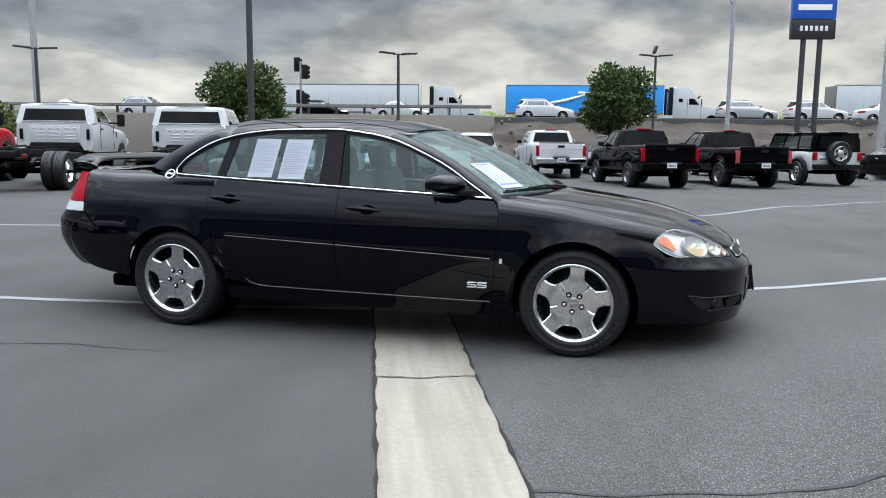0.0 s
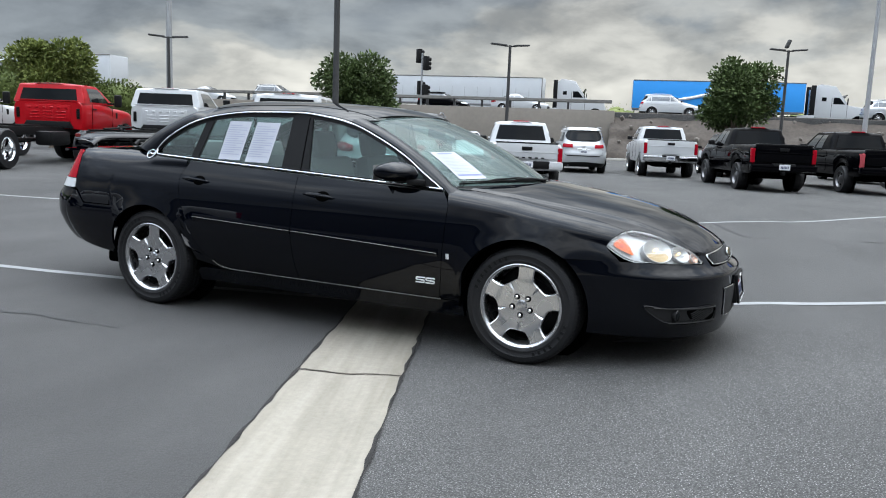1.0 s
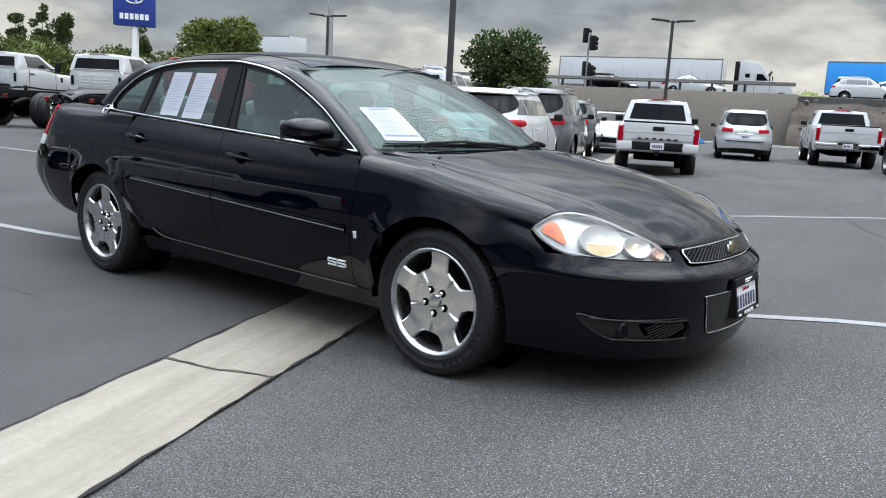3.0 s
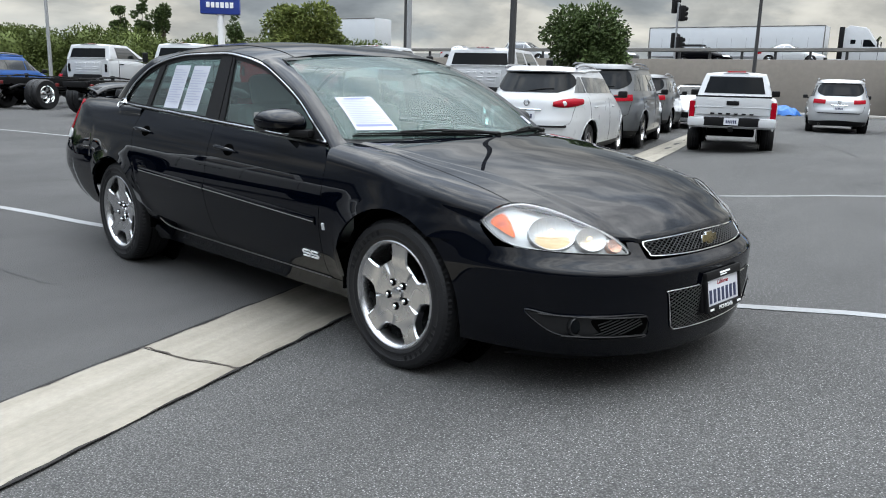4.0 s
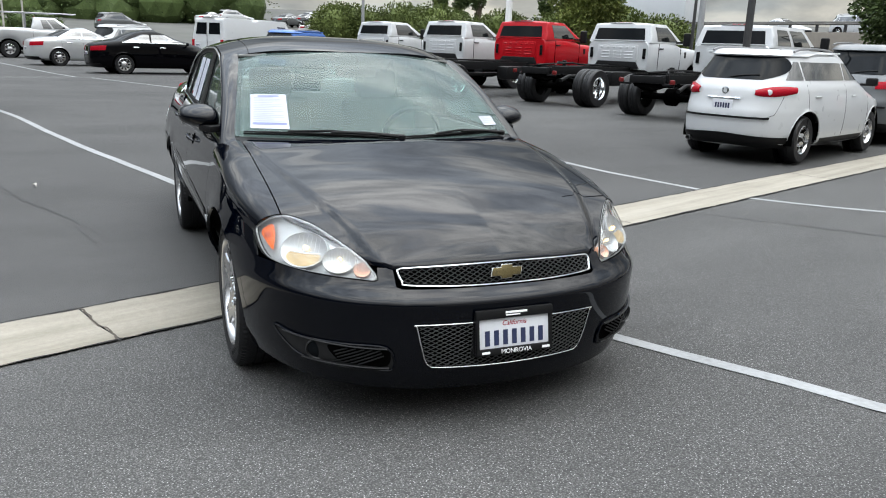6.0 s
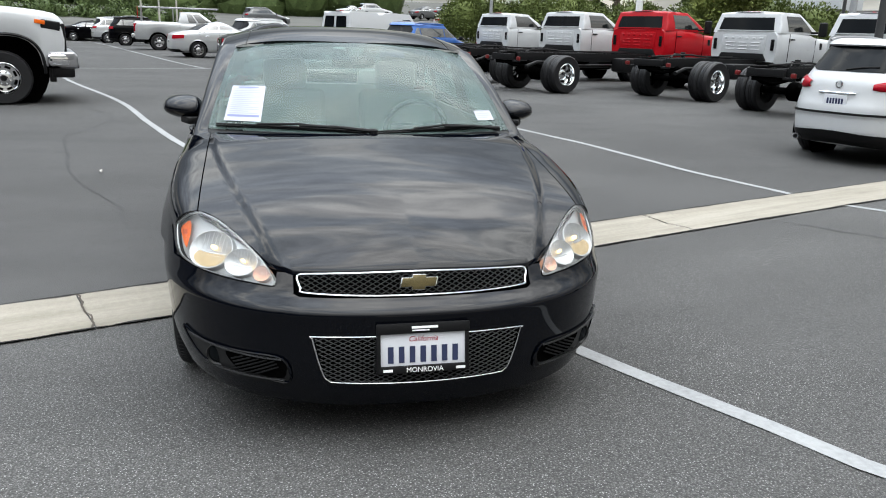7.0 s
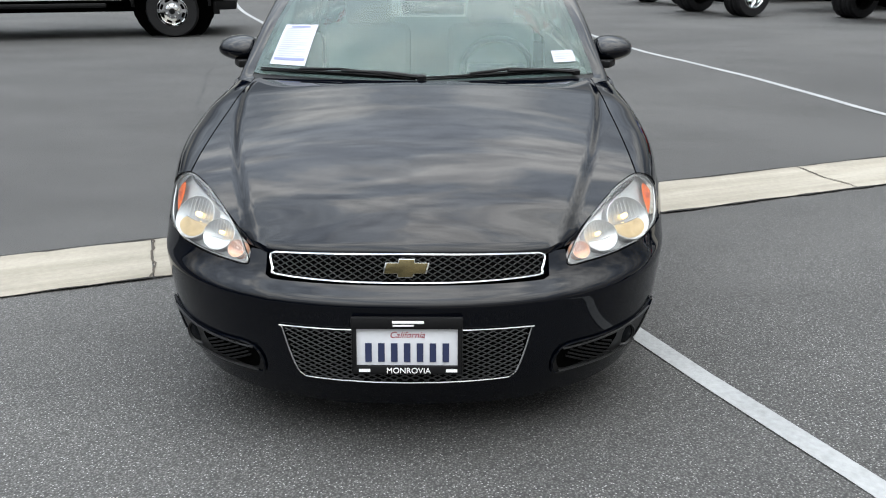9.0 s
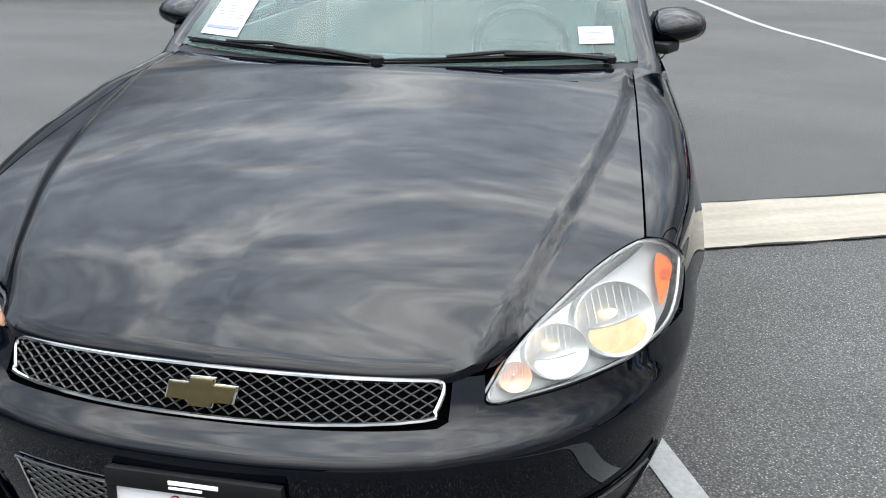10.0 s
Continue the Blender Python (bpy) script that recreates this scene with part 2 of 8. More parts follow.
MARKER = material("pinkish_marker_bulb", (0.74, 0.40, 0.27), rough=0.25, coat=0.5, var=0.2, scale=60)
LAMP_HOUSING = material("grey_reflector_housing", (0.50, 0.512, 0.516), rough=0.34, metal=0.3, var=0.12, scale=14)
LAMP_WHITE = material("pale_lamp_housing", (0.62, 0.64, 0.66), rough=0.3, metal=0.3, var=0.05)
RED_DIM = material("dull_red_lens", (0.13, 0.006, 0.006), rough=0.35, coat=0.3, var=0.2)
RED_LENS = material("red_lamp_lens", (0.27, 0.002, 0.010), rough=0.25, spec=0.12, coat=0.1, var=0.15, scale=30)
PAPER = material("white_paper", (0.40, 0.415, 0.465), rough=0.7, var=0.03)
INK = material("blue_grey_print", (0.31, 0.33, 0.41), rough=0.7, var=0.1)
INK_DARK = material("dark_print", (0.16, 0.18, 0.32), rough=0.6, var=0.1)
SEAT = material("grey_leather", (0.30, 0.305, 0.30), rough=0.5, var=0.06)
DASH = material("dark_dashboard", (0.03, 0.032, 0.034), rough=0.7, var=0.06)
PLATE_WHITE = material("white_plate", (0.60, 0.61, 0.64), rough=0.4, var=0.04)
PLATE_BAR = material("dark_blue_plate_bar", (0.022, 0.03, 0.075), rough=0.4, var=0.1)
SIGN_BLUE = material("blue_sign_panel", (0.015, 0.09, 0.42), rough=0.35, var=0.06)
SIGN_NAVY = material("navy_sign_panel", (0.02, 0.045, 0.24), rough=0.35, var=0.06)
SIGN_BLACK = material("black_sign_panel", (0.02, 0.021, 0.024), rough=0.4, var=0.1)
SIGN_WHITE = material("white_sign_mark", (0.8, 0.8, 0.8), rough=0.4, var=0.03)
POLE_DARK = material("dark_bronze_pole", (0.045, 0.045, 0.046), rough=0.5, metal=0.2, var=0.15)
POLE_GREY = material("galvanised_pole", (0.33, 0.34, 0.35), rough=0.5, metal=0.3, var=0.12)
LINE_PAINT = material("worn_white_line", (0.222, 0.228, 0.231), rough=0.75, var=0.26, scale=3.0, fine=45, bump=0.3, bump_scale=120)
CONCRETE_WALL = material("tan_concrete_wall", (0.215, 0.192, 0.165), rough=0.9, var=0.12, scale=0.35, fine=4, bump=0.3, bump_scale=8)
CONCRETE_PALE = material("pale_kerb_concrete", (0.42, 0.40, 0.37), rough=0.9, var=0.15, scale=1.5, fine=20, bump=0.3)
STONE = material("grey_brown_stone", (0.13, 0.115, 0.10), rough=0.95, var=0.35, scale=2.0, fine=12, bump=0.4)
DIRT = material("rocky_dirt_slope", (0.058, 0.048, 0.040), rough=0.95, var=0.45, scale=0.9, fine=6, bump=0.8, bump_scale=5)
BARK = material("bark", (0.11, 0.085, 0.065), rough=0.9, var=0.3, scale=6, fine=40, bump=0.6, bump_scale=30)
LEAF = material("dark_green_leaves", (0.030, 0.052, 0.019), spec=0.12, rough=0.5, var=0.5, scale=1.2, fine=5, island=0.9, tint=(0.075, 0.105, 0.038))
LEAF_HEDGE = material("olive_hedge_leaves", (0.048, 0.072, 0.020), spec=0.12, rough=0.6, var=0.5, scale=0.7, fine=3, island=0.9, tint=(0.092, 0.115, 0.034))
LEAF_PALE = material("yellow_green_leaves", (0.085, 0.13, 0.035), spec=0.12, rough=0.55, var=0.5, scale=1.0, fine=4, island=0.9, tint=(0.15, 0.17, 0.05))
HILL = material("far_hillside", (0.070, 0.070, 0.064), rough=1.0, var=0.4, scale=0.03, fine=0.3)
TARP_BLUE = material("bright_blue_tarp", (0.012, 0.11, 0.36), rough=0.5, var=0.15)


def asphalt_material():
    m = bpy.data.materials.new("worn_asphalt")
    m.use_nodes = True
    nt = m.node_tree
    n, ln = nt.nodes.new, nt.links.new
    b = nt.nodes["Principled BSDF"]
    tc = n("ShaderNodeTexCoord")

    def noise_at(scale, detail, stretch=(1, 1, 1), rough=0.55):
        mp = n("ShaderNodeMapping")
        mp.inputs["Scale"].default_value = stretch
        ln(tc.outputs["Object"], mp.inputs[0])
        t = n("ShaderNodeTexNoise")
        t.inputs["Scale"].default_value, t.inputs["Detail"].default_value, t.inputs["Roughness"].default_value = scale, detail, rough
        ln(mp.outputs[0], t.inputs["Vector"])
        return t.outputs["Fac"]

    def ramp(fac, stops):
        r = n("ShaderNodeValToRGB")
        els = r.color_ramp.elements
        while len(els) < len(stops):
            els.new(0.5)
        for e, (p, c) in zip(els, stops):
            e.position, e.color = p, (*c, 1)
        ln(fac, r.inputs[0])
        return r.outputs[0]

    def mixed(a, c, fac, kind="MIX"):
        x = n("ShaderNodeMix")
        x.data_type, x.blend_type = "RGBA", kind
        if isinstance(fac, float):
            x.inputs[0].default_value = fac
        else:
            ln(fac, x.inputs[0])
        ln(a, x.inputs[6])
        ln(c, x.inputs[7])
        return x.outputs[2]

    big = noise_at(0.28, 6.0)
    base = ramp(big, [(0.3, (0.0550, 0.0544, 0.0533)), (0.55, (0.0670, 0.0662, 0.0646)), (0.75, (0.0810, 0.0797, 0.0772))])
    stain = ramp(noise_at(1.1, 5.0, (1, 0.45, 1)), [(0.35, (0.84, 0.84, 0.84)), (0.6, (1.06, 1.06, 1.06))])
    col = mixed(base, stain, 1.0, "MULTIPLY")
    vor = n("ShaderNodeTexVoronoi")
    vor.inputs["Scale"].default_value = 130.0
    ln(tc.outputs["Object"], vor.inputs["Vector"])
    grit = ramp(vor.outputs["Distance"], [(0.0, (3.0, 3.0, 2.95)), (0.3, (1.2, 1.2, 1.2)), (0.7, (0.42, 0.42, 0.43))])
    col = mixed(col, grit, 0.75, "MULTIPLY")
    vor2 = n("ShaderNodeTexVoronoi")
    vor2.inputs["Scale"].default_value = 84.0
    ln(tc.outputs["Object"], vor2.inputs["Vector"])
    pale = ramp(vor2.outputs["Distance"], [(0.0, (1, 1, 1)), (0.15, (0.7, 0.7, 0.7)), (0.255, (0, 0, 0))])
    chips = n("ShaderNodeRGB")
    chips.outputs[0].default_value = (0.36, 0.36, 0.352, 1)
    patch = ramp(noise_at(0.5, 3.0), [(0.36, (0.25, 0.25, 0.25)), (0.62, (0.95, 0.95, 0.95))])
    col = mixed(col, chips.outputs[0], mixed(pale, patch, 1.0, "MULTIPLY"))
    # one side of the gutter is sealed: darker and smoother, with fewer bare stones
    off, side = n("ShaderNodeVectorMath"), n("ShaderNodeVectorMath")
    off.operation, side.operation = "SUBTRACT", "DOT_PRODUCT"
    off.inputs[1].default_value, side.inputs[1].default_value = (0.019, 0.177, 0), (0.935, 0.354, 0)
    ln(tc.outputs["Object"], off.inputs[0])
    ln(off.outputs[0], side.inputs[0])
    west = n("ShaderNodeMath")
    west.operation = "LESS_THAN"
    west.inputs[1].default_value = 0.0
    ln(side.outputs["Value"], west.inputs[0])
    seal = mixed(mixed(base, stain, 1.0, "MULTIPLY"), grit, 0.25, "MULTIPLY")
    tone = n("ShaderNodeRGB")
    tone.outputs[0].default_value = (0.84, 0.84, 0.85, 1)
    col = mixed(col, mixed(seal, tone.outputs[0], 1.0, "MULTIPLY"), west.outputs[0])
    ln(col, b.inputs["Base Color"])
    b.inputs["Roughness"].default_value = 0.85
    b.inputs["Specular IOR Level"].default_value = 0.3
    bp = n("ShaderNodeBump")
    bp.inputs["Strength"].default_value, bp.inputs["Distance"].default_value = 0.6, 0.006
    ln(vor.outputs["Distance"], bp.inputs["Height"])
    ln(bp.outputs[0], b.inputs["Normal"])
    return m


def gutter_material():
    """Pale concrete, stained in long streaks along its run."""
    m = material("stained_gutter_concrete", (0.262, 0.243, 0.208), rough=0.9, var=0.14, scale=2.2, fine=30, bump=0.35, bump_scale=70)
    nt = m.node_tree
    n, ln = nt.nodes.new, nt.links.new
    b = nt.nodes["Principled BSDF"]
    base = b.inputs["Base Color"].links[0].from_socket
    tc, mp, t = n("ShaderNodeTexCoord"), n("ShaderNodeMapping"), n("ShaderNodeTexNoise")
    mp.vector_type = "TEXTURE"
    mp.inputs["Rotation"].default_value = (0, 0, radians(110.7))
    mp.inputs["Scale"].default_value = (2.6, 0.16, 1)
    ln(tc.outputs["Object"], mp.inputs[0])
    ln(mp.outputs[0], t.inputs["Vector"])
    t.inputs["Scale"].default_value, t.inputs["Detail"].default_value, t.inputs["Roughness"].default_value = 1.0, 6.0, 0.62
    r = n("ShaderNodeValToRGB")
    for e, (q, c) in zip(r.color_ramp.elements, ((0.34, (0.70, 0.68, 0.64)), (0.64, (1.0, 0.99, 0.97)))):
        e.position, e.color = q, (*c, 1)
    ln(t.outputs["Fac"], r.inputs[0])
    x = n("ShaderNodeMix")
    x.data_type, x.blend_type = "RGBA", "MULTIPLY"
    x.inputs[0].default_value = 1.0
    ln(base, x.inputs[6])
    ln(r.outputs[0], x.inputs[7])
    ln(x.outputs[2], b.inputs["Base Color"])
    return m


FACADE = material("dull_grey_facade", (0.085, 0.088, 0.092), rough=0.85, var=0.2, scale=0.4, fine=5, bump=0.2, bump_scale=8)
ASPHALT = asphalt_material()
GUTTER = gutter_material()

# ---- building tools ----
def smooth_curve(pts):
    """A smooth function through (x, y) knots that never overshoots."""
    xs, ys = [p[0] for p in pts], [p[1] for p in pts]
    k = len(xs)
    sl = [(ys[i + 1] - ys[i]) / (xs[i + 1] - xs[i]) for i in range(k - 1)]
    m = [sl[0]] + [0 if sl[i - 1] * sl[i] <= 0 else 2 * sl[i - 1] * sl[i] / (sl[i - 1] + sl[i]) for i in range(1, k - 1)] + [sl[-1]]

    def f(x):
        if x <= xs[0]:
            return ys[0]
        if x >= xs[-1]:
            return ys[-1]
        i = 0
        while x > xs[i + 1]:
            i += 1
        h = xs[i + 1] - xs[i]
        t = (x - xs[i]) / h
        return ys[i] * (1 + 2 * t) * (1 - t) ** 2 + ys[i + 1] * t * t * (3 - 2 * t) + h * m[i] * t * (1 - t) ** 2 + h * m[i + 1] * t * t * (t - 1)
    return f


def lerp(a, b, t):
    return a + (b - a) * t


def mesh_of(verts, faces):
    bm = bmesh.new()
    vs = [bm.verts.new(v) for v in verts]
    for f in faces:
        try:
            bm.faces.new([vs[i] for i in f])
        except ValueError:
            pass
    return bm


def joined(*bms):
    out = bmesh.new()
    for b in bms:
        me = bpy.data.meshes.new("tmp")
        b.to_mesh(me)
        out.from_mesh(me)
        bpy.data.meshes.remove(me)
        b.free()
    return out


def moved(bm, m):
    bm.transform(m)
    return bm


def sheet(fn, nu, nv, flip=False):
    """A grid of fn(u, v), u and v from 0 to 1."""
    verts = [fn(i / nu, j / nv) for i in range(nu + 1) for j in range(nv + 1)]
    w = nv + 1
    faces = []
    for i in range(nu):
        for j in range(nv):
            q = (i * w + j, (i + 1) * w + j, (i + 1) * w + j + 1, i * w + j + 1)
            faces.append(q[::-1] if flip else q)
    bm = mesh_of(verts, faces)
    bmesh.ops.remove_doubles(bm, verts=bm.verts, dist=1e-5)
    return bm


def box(sx, sy, sz, at=(0, 0, 0), bevel=0.0, segs=2):
    bm = bmesh.new()
    bmesh.ops.create_cube(bm, size=1)
    bmesh.ops.scale(bm, vec=(sx, sy, sz), verts=bm.verts)
    if bevel:
        bmesh.ops.bevel(bm, geom=bm.edges[:], offset=min(bevel, 0.45 * min(sx, sy, sz)), segments=segs, profile=0.6, affect="EDGES", clamp_overlap=True)
    bmesh.ops.translate(bm, vec=at, verts=bm.verts)
    return bm


def lathe(profile, segs=32, axis="y", wobble=None):
    """profile: (radius, height along the axis)."""
    verts, faces, k = [], [], len(profile)
    for i in range(segs):
        a = 2 * math.pi * i / segs
        for j, (r, h) in enumerate(profile):
            if wobble:
                r += wobble(i, j)
            c, s = r * math.cos(a), r * math.sin(a)
            verts.append((c, h, s) if axis == "y" else (c, s, h) if axis == "z" else (h, c, s))
    for i in range(segs):
        i2 = (i + 1) % segs
        for j in range(k - 1):
            faces.append((i * k + j, i * k + j + 1, i2 * k + j + 1, i2 * k + j))
    bm = mesh_of(verts, faces)
    bmesh.ops.remove_doubles(bm, verts=bm.verts, dist=1e-6)
    bmesh.ops.recalc_face_normals(bm, faces=bm.faces)
    return bm


def tube(points, radius, segs=8, closed=False, taper=None, squash=1.0):
    pts = [Vector(p) for p in points]
    verts, faces = [], []
    k = len(pts)
    up = Vector((0.03, 0.02, 1))
    for i, p in enumerate(pts):
        a = pts[(i - 1) % k] if closed or i else pts[0]
        b = pts[(i + 1) % k] if closed or i < k - 1 else pts[-1]
        d = (b - a).normalized()
        s = d.cross(up)
        s = s.normalized() if s.length > 1e-4 else Vector((1, 0, 0))
        w = s.cross(d)
        r = radius * (taper[i] if taper else 1)
        for j in range(segs):
            t = 2 * math.pi * j / segs
            verts.append(p + s * (r * math.cos(t)) + w * (r * squash * math.sin(t)))
    for i in range(k if closed else k - 1):
        i2 = (i + 1) % k
        for j in range(segs):
            j2 = (j + 1) % segs
            faces.append((i * segs + j, i * segs + j2, i2 * segs + j2, i2 * segs + j))
    if not closed:
        faces.append(tuple(range(segs))[::-1])
        faces.append(tuple((k - 1) * segs + j for j in range(segs)))
    bm = mesh_of(verts, faces)
    bmesh.ops.recalc_face_normals(bm, faces=bm.faces)
    return bm


def prism(outline, y0, y1, bevel=0.0):
    """Extrude an outline of (x, z) from y0 to y1."""
    k = len(outline)
    verts = [(x, y0, z) for x, z in outline] + [(x, y1, z) for x, z in outline]
    faces = [tuple(range(k)), tuple(range(2 * k - 1, k - 1, -1))] + [(i, (i + 1) % k, k + (i + 1) % k, k + i) for i in range(k)]
    bm = mesh_of(verts, faces)
    bmesh.ops.recalc_face_normals(bm, faces=bm.faces)
    if bevel:
        bmesh.ops.bevel(bm, geom=bm.edges[:], offset=bevel, segments=2, profile=0.6, affect="EDGES", clamp_overlap=True)
    return bm


def finish(name, bm, mat, smooth=35, thick=0.0):
    me = bpy.data.meshes.new(name)
    if smooth:
        for f in bm.faces:
            f.smooth = True
        lim = radians(smooth)
        for e in bm.edges:
            if (len(e.link_faces) == 2 and e.calc_face_angle(0) > lim) or (thick and e.is_boundary):
                e.smooth = False
    bm.to_mesh(me)
    bm.free()
    me.materials.append(mat)
    ob = new(name, me)
    if thick:
        so = ob.modifiers.new("thickness", "SOLIDIFY")
        so.thickness, so.offset = thick, -1
    return ob


OUTWARD = None   # a place inside the thing being built: panels are turned to face away from it


def part(name, bm, mat, parent, label="", smooth=35, thick=0.0):
    if OUTWARD is not None and thick:
        bm.normal_update()
        if sum(f.normal.dot(f.calc_center_median() - OUTWARD) * f.calc_area() for f in bm.faces) < 0:
            bmesh.ops.reverse_faces(bm, faces=bm.faces)
    ob = finish(name, bm, mat, smooth, thick)
    ob.parent = parent
    if label:
        ob["label"] = label
    return ob


def thing(name, label, category, group="", kind="", at=None):
    ob = new(name)
    ob.empty_display_size = 0.3
    if at is not None:
        ob.matrix_world = at
    return tagged(ob, label, category, group, kind)


def solid(name, bm, mat, label, category, group="", kind="", smooth=35, thick=0.0, at=None):
    ob = finish(name, bm, mat, smooth, thick)
    if at is not None:
        ob.matrix_world = at
    return tagged(ob, label, category, group, kind)


def ribbon(points, width, z, lift=0.0, ragged=0.0, rng=None):
    """A thin strip along ground points."""
    pts = [Vector((p[0], p[1], 0)) for p in points]
    verts, faces = [], []
    for i, p in enumerate(pts):
        d = (pts[min(i + 1, len(pts) - 1)] - pts[max(i - 1, 0)]).normalized()
        nrm = Vector((-d.y, d.x, 0))
        w = width / 2
        a = w * (1 + (rng.uniform(-ragged, ragged) if rng else 0))
        b = w * (1 + (rng.uniform(-ragged, ragged) if rng else 0))
        for q in (p + nrm * a, p - nrm * b):
            verts.append(q + Vector((0, 0, z + ground_z(q.x, q.y))))
    for i in range(len(pts) - 1):
        faces.append((2 * i, 2 * i + 1, 2 * i + 3, 2 * i + 2))
    return mesh_of(verts, faces)


def dense(points, step):
    """Resample a polyline smoothly."""
    out = []
    k = len(points)
    for i in range(k - 1):
        p0, p1, p2, p3 = (Vector((*points[j], 0)[:3]) for j in (max(i - 1, 0), i, i + 1, min(i + 2, k - 1)))
        cnt = max(1, int((p2 - p1).length / step))
        for s in range(cnt):
            t = s / cnt
            out.append(0.5 * ((2 * p1) + (p2 - p0) * t + (2 * p0 - 5 * p1 + 4 * p2 - p3) * t * t + (3 * p1 - p0 - 3 * p2 + p3) * t ** 3))
    out.append(Vector((*points[-1], 0)[:3]))
    return out

# ---- the lot ----
GUT_DIR, GUT_MID, GUT_HALF = Vector((-0.354, 0.935, 0)), Vector((0.019, 0.177, 0)), 0.292
GUT_NRM = Vector((0.935, 0.354, 0))
# the lot falls from both sides towards the gutter: (distance across it, height)
FALL_WEST = ((.292, -.030), (1.66, .0), (3.4, .105), (4.6, .14), (45, .15), (70, 0), (900, 0))
FALL_EAST = ((.292, -.030), (.97, .0), (2.9, .122), (4.2, .135), (9.5, 0), (900, 0))


def broken_line(knots, x):
    for (xa, ya), (xb, yb) in zip(knots, knots[1:]):
        if x <= xb:
            return lerp(ya, yb, max(0, (x - xa) / (xb - xa)))
    return knots[-1][1]


def across(x, y):
    """Distance along the gutter, and across it."""
    d = Vector((x, y, 0)) - GUT_MID
    return d.dot(GUT_DIR), d.dot(GUT_NRM)


def ground_z(x, y):
    s, n = across(x, y)
    if abs(n) <= GUT_HALF:
        z = -.030 - .010 * (1 - abs(n) / GUT_HALF)
    else:
        z = broken_line(FALL_EAST if n > 0 else FALL_WEST, abs(n))
    fade = min(1, max(0, (s - 11) / 8 if n > 0 else (s - 19) / 8))
    return z * (1 - fade * fade * (3 - 2 * fade))


def lot_ground():
    ns = [k[0] for k in FALL_EAST[:-1]] + [.12, .6, 1.3, 1.7, 2.1, 2.5, 3.3, 3.7, 5, 6, 7, 8, 14, 25, 60, 200, 450, 900]
    nw = [k[0] for k in FALL_WEST[:-1]] + [.12, .6, 1.0, 1.3, 2.0, 2.5, 3.0, 4.0, 6, 8, 10, 12, 14, 17, 20, 25, 30, 37, 55, 90, 250, 900]
    cols = sorted([-n for n in nw] + [0] + ns)
    rows = [-900, -400, -150, -60, -30] + [-20 + i for i in range(31)] + [10.5 + .5 * i for i in range(35)] + [29, 32, 40, 60, 100, 200, 450, 900]
    verts = []
    for r in rows:
        for c in cols:
            p = GUT_MID + GUT_DIR * r + GUT_NRM * c
            verts.append((p.x, p.y, ground_z(p.x, p.y)))
    w = len(cols)
    faces = [(i * w + j, i * w + j + 1, (i + 1) * w + j + 1, (i + 1) * w + j) for i in range(len(rows) - 1) for j in range(w - 1)]
    return solid("ground", mesh_of(verts, faces), ASPHALT, "grey worn asphalt of a dealer's lot", "asphalt", kind="structure", smooth=60)


lot_ground()


def painted_line(points, width, label):
    rng = random.Random(len(points) * 7)
    bm = ribbon(dense(points, 0.25), width, 0.005, ragged=0.06, rng=rng)
    return solid("painted_line", bm, LINE_PAINT, label, "road marking", kind="structure", smooth=0)


LINE_A = [(-21, -6.7), (-15.2, -4.96), (-9.95, -3.0), (-6.71, -2.08), (-4.46, -1.41), (-2.65, -.70), (-2.06, -.42), (0.0, .30), (1.64, .88), (2.3, 1.14), (2.95, 1.42), (3.3, 1.67), (3.91, 2.17), (7, 4.9), (14, 11)]
LINE_B = [(-21.1, -1.8), (-15.0, 1.1), (-11.2, 2.25), (-6.9, 2.93), (-3.82, 4.14), (-2.1, 4.82), (-1.54, 5.03), (-.5, 5.5), (.63, 6.13), (1.44, 6.98), (2.29, 8.2), (2.9, 9.05), (4.36, 12.3), (5.4, 13.6), (7.2, 15.6), (12, 19)]
LINE_C = [(-19.63, -7.23), (-20.09, -5.79), (-21.44, -2.18), (-23.69, 3.14), (-26.5, 9)]
LINE_D = [(-21.5, -2.27), (-25.65, -3.62), (-39.94, -7.74), (-60, -13.4)]

# ---- the black sedan: x ahead, y to its left, z up, origin on the ground midway between its axles ----
SEC = smooth_curve([(.12, .80), (.18, .845), (.25, .875), (.34, .902), (.48, .917), (.62, .925), (.75, .914), (.85, .894), (.95, .860), (1.0, .838), (1.06, .812), (1.2, .765)])
NOSE = smooth_curve([(.12, 2.34), (.2, 2.43), (.3, 2.467), (.42, 2.482), (.52, 2.485), (.558, 2.486), (.572, 2.478), (.60, 2.441), (.615, 2.425), (.63, 2.413), (.69, 2.374), (.75, 2.31), (.8, 2.265), (.86, 2.21), (.95, 2.12)])
NOSE_SQUARE = smooth_curve([(.12, 2.4), (.58, 2.4), (.70, 2.15), (.80, 2.0), (.95, 2.0)])
TAIL = smooth_curve([(.2, 2.22), (.27, 2.30), (.34, 2.37), (.43, 2.50), (.52, 2.565), (.62, 2.605), (.72, 2.61), (.8, 2.55), (.95, 2.495), (1.1, 2.445)])
HOOD_C = smooth_curve([(.85, 1.02), (1.0, 1.012), (1.25, .998), (1.43, .974), (1.6, .95), (1.9, .893), (2.1, .835), (2.2, .798), (2.3, .745), (2.385, .682)])
HOOD_DROP = smooth_curve([(.9, .03), (1.5, .05), (1.97, .06), (2.09, .073), (2.19, .097), (2.26, .135), (2.33, .13), (2.4, .10)])
HOOD_FRONT = smooth_curve([(0, 2.385), (.2, 2.372), (.41, 2.333), (.46, 2.30), (.498, 2.26), (.558, 2.19), (.643, 2.09), (.735, 1.97), (.76, 1.92)])
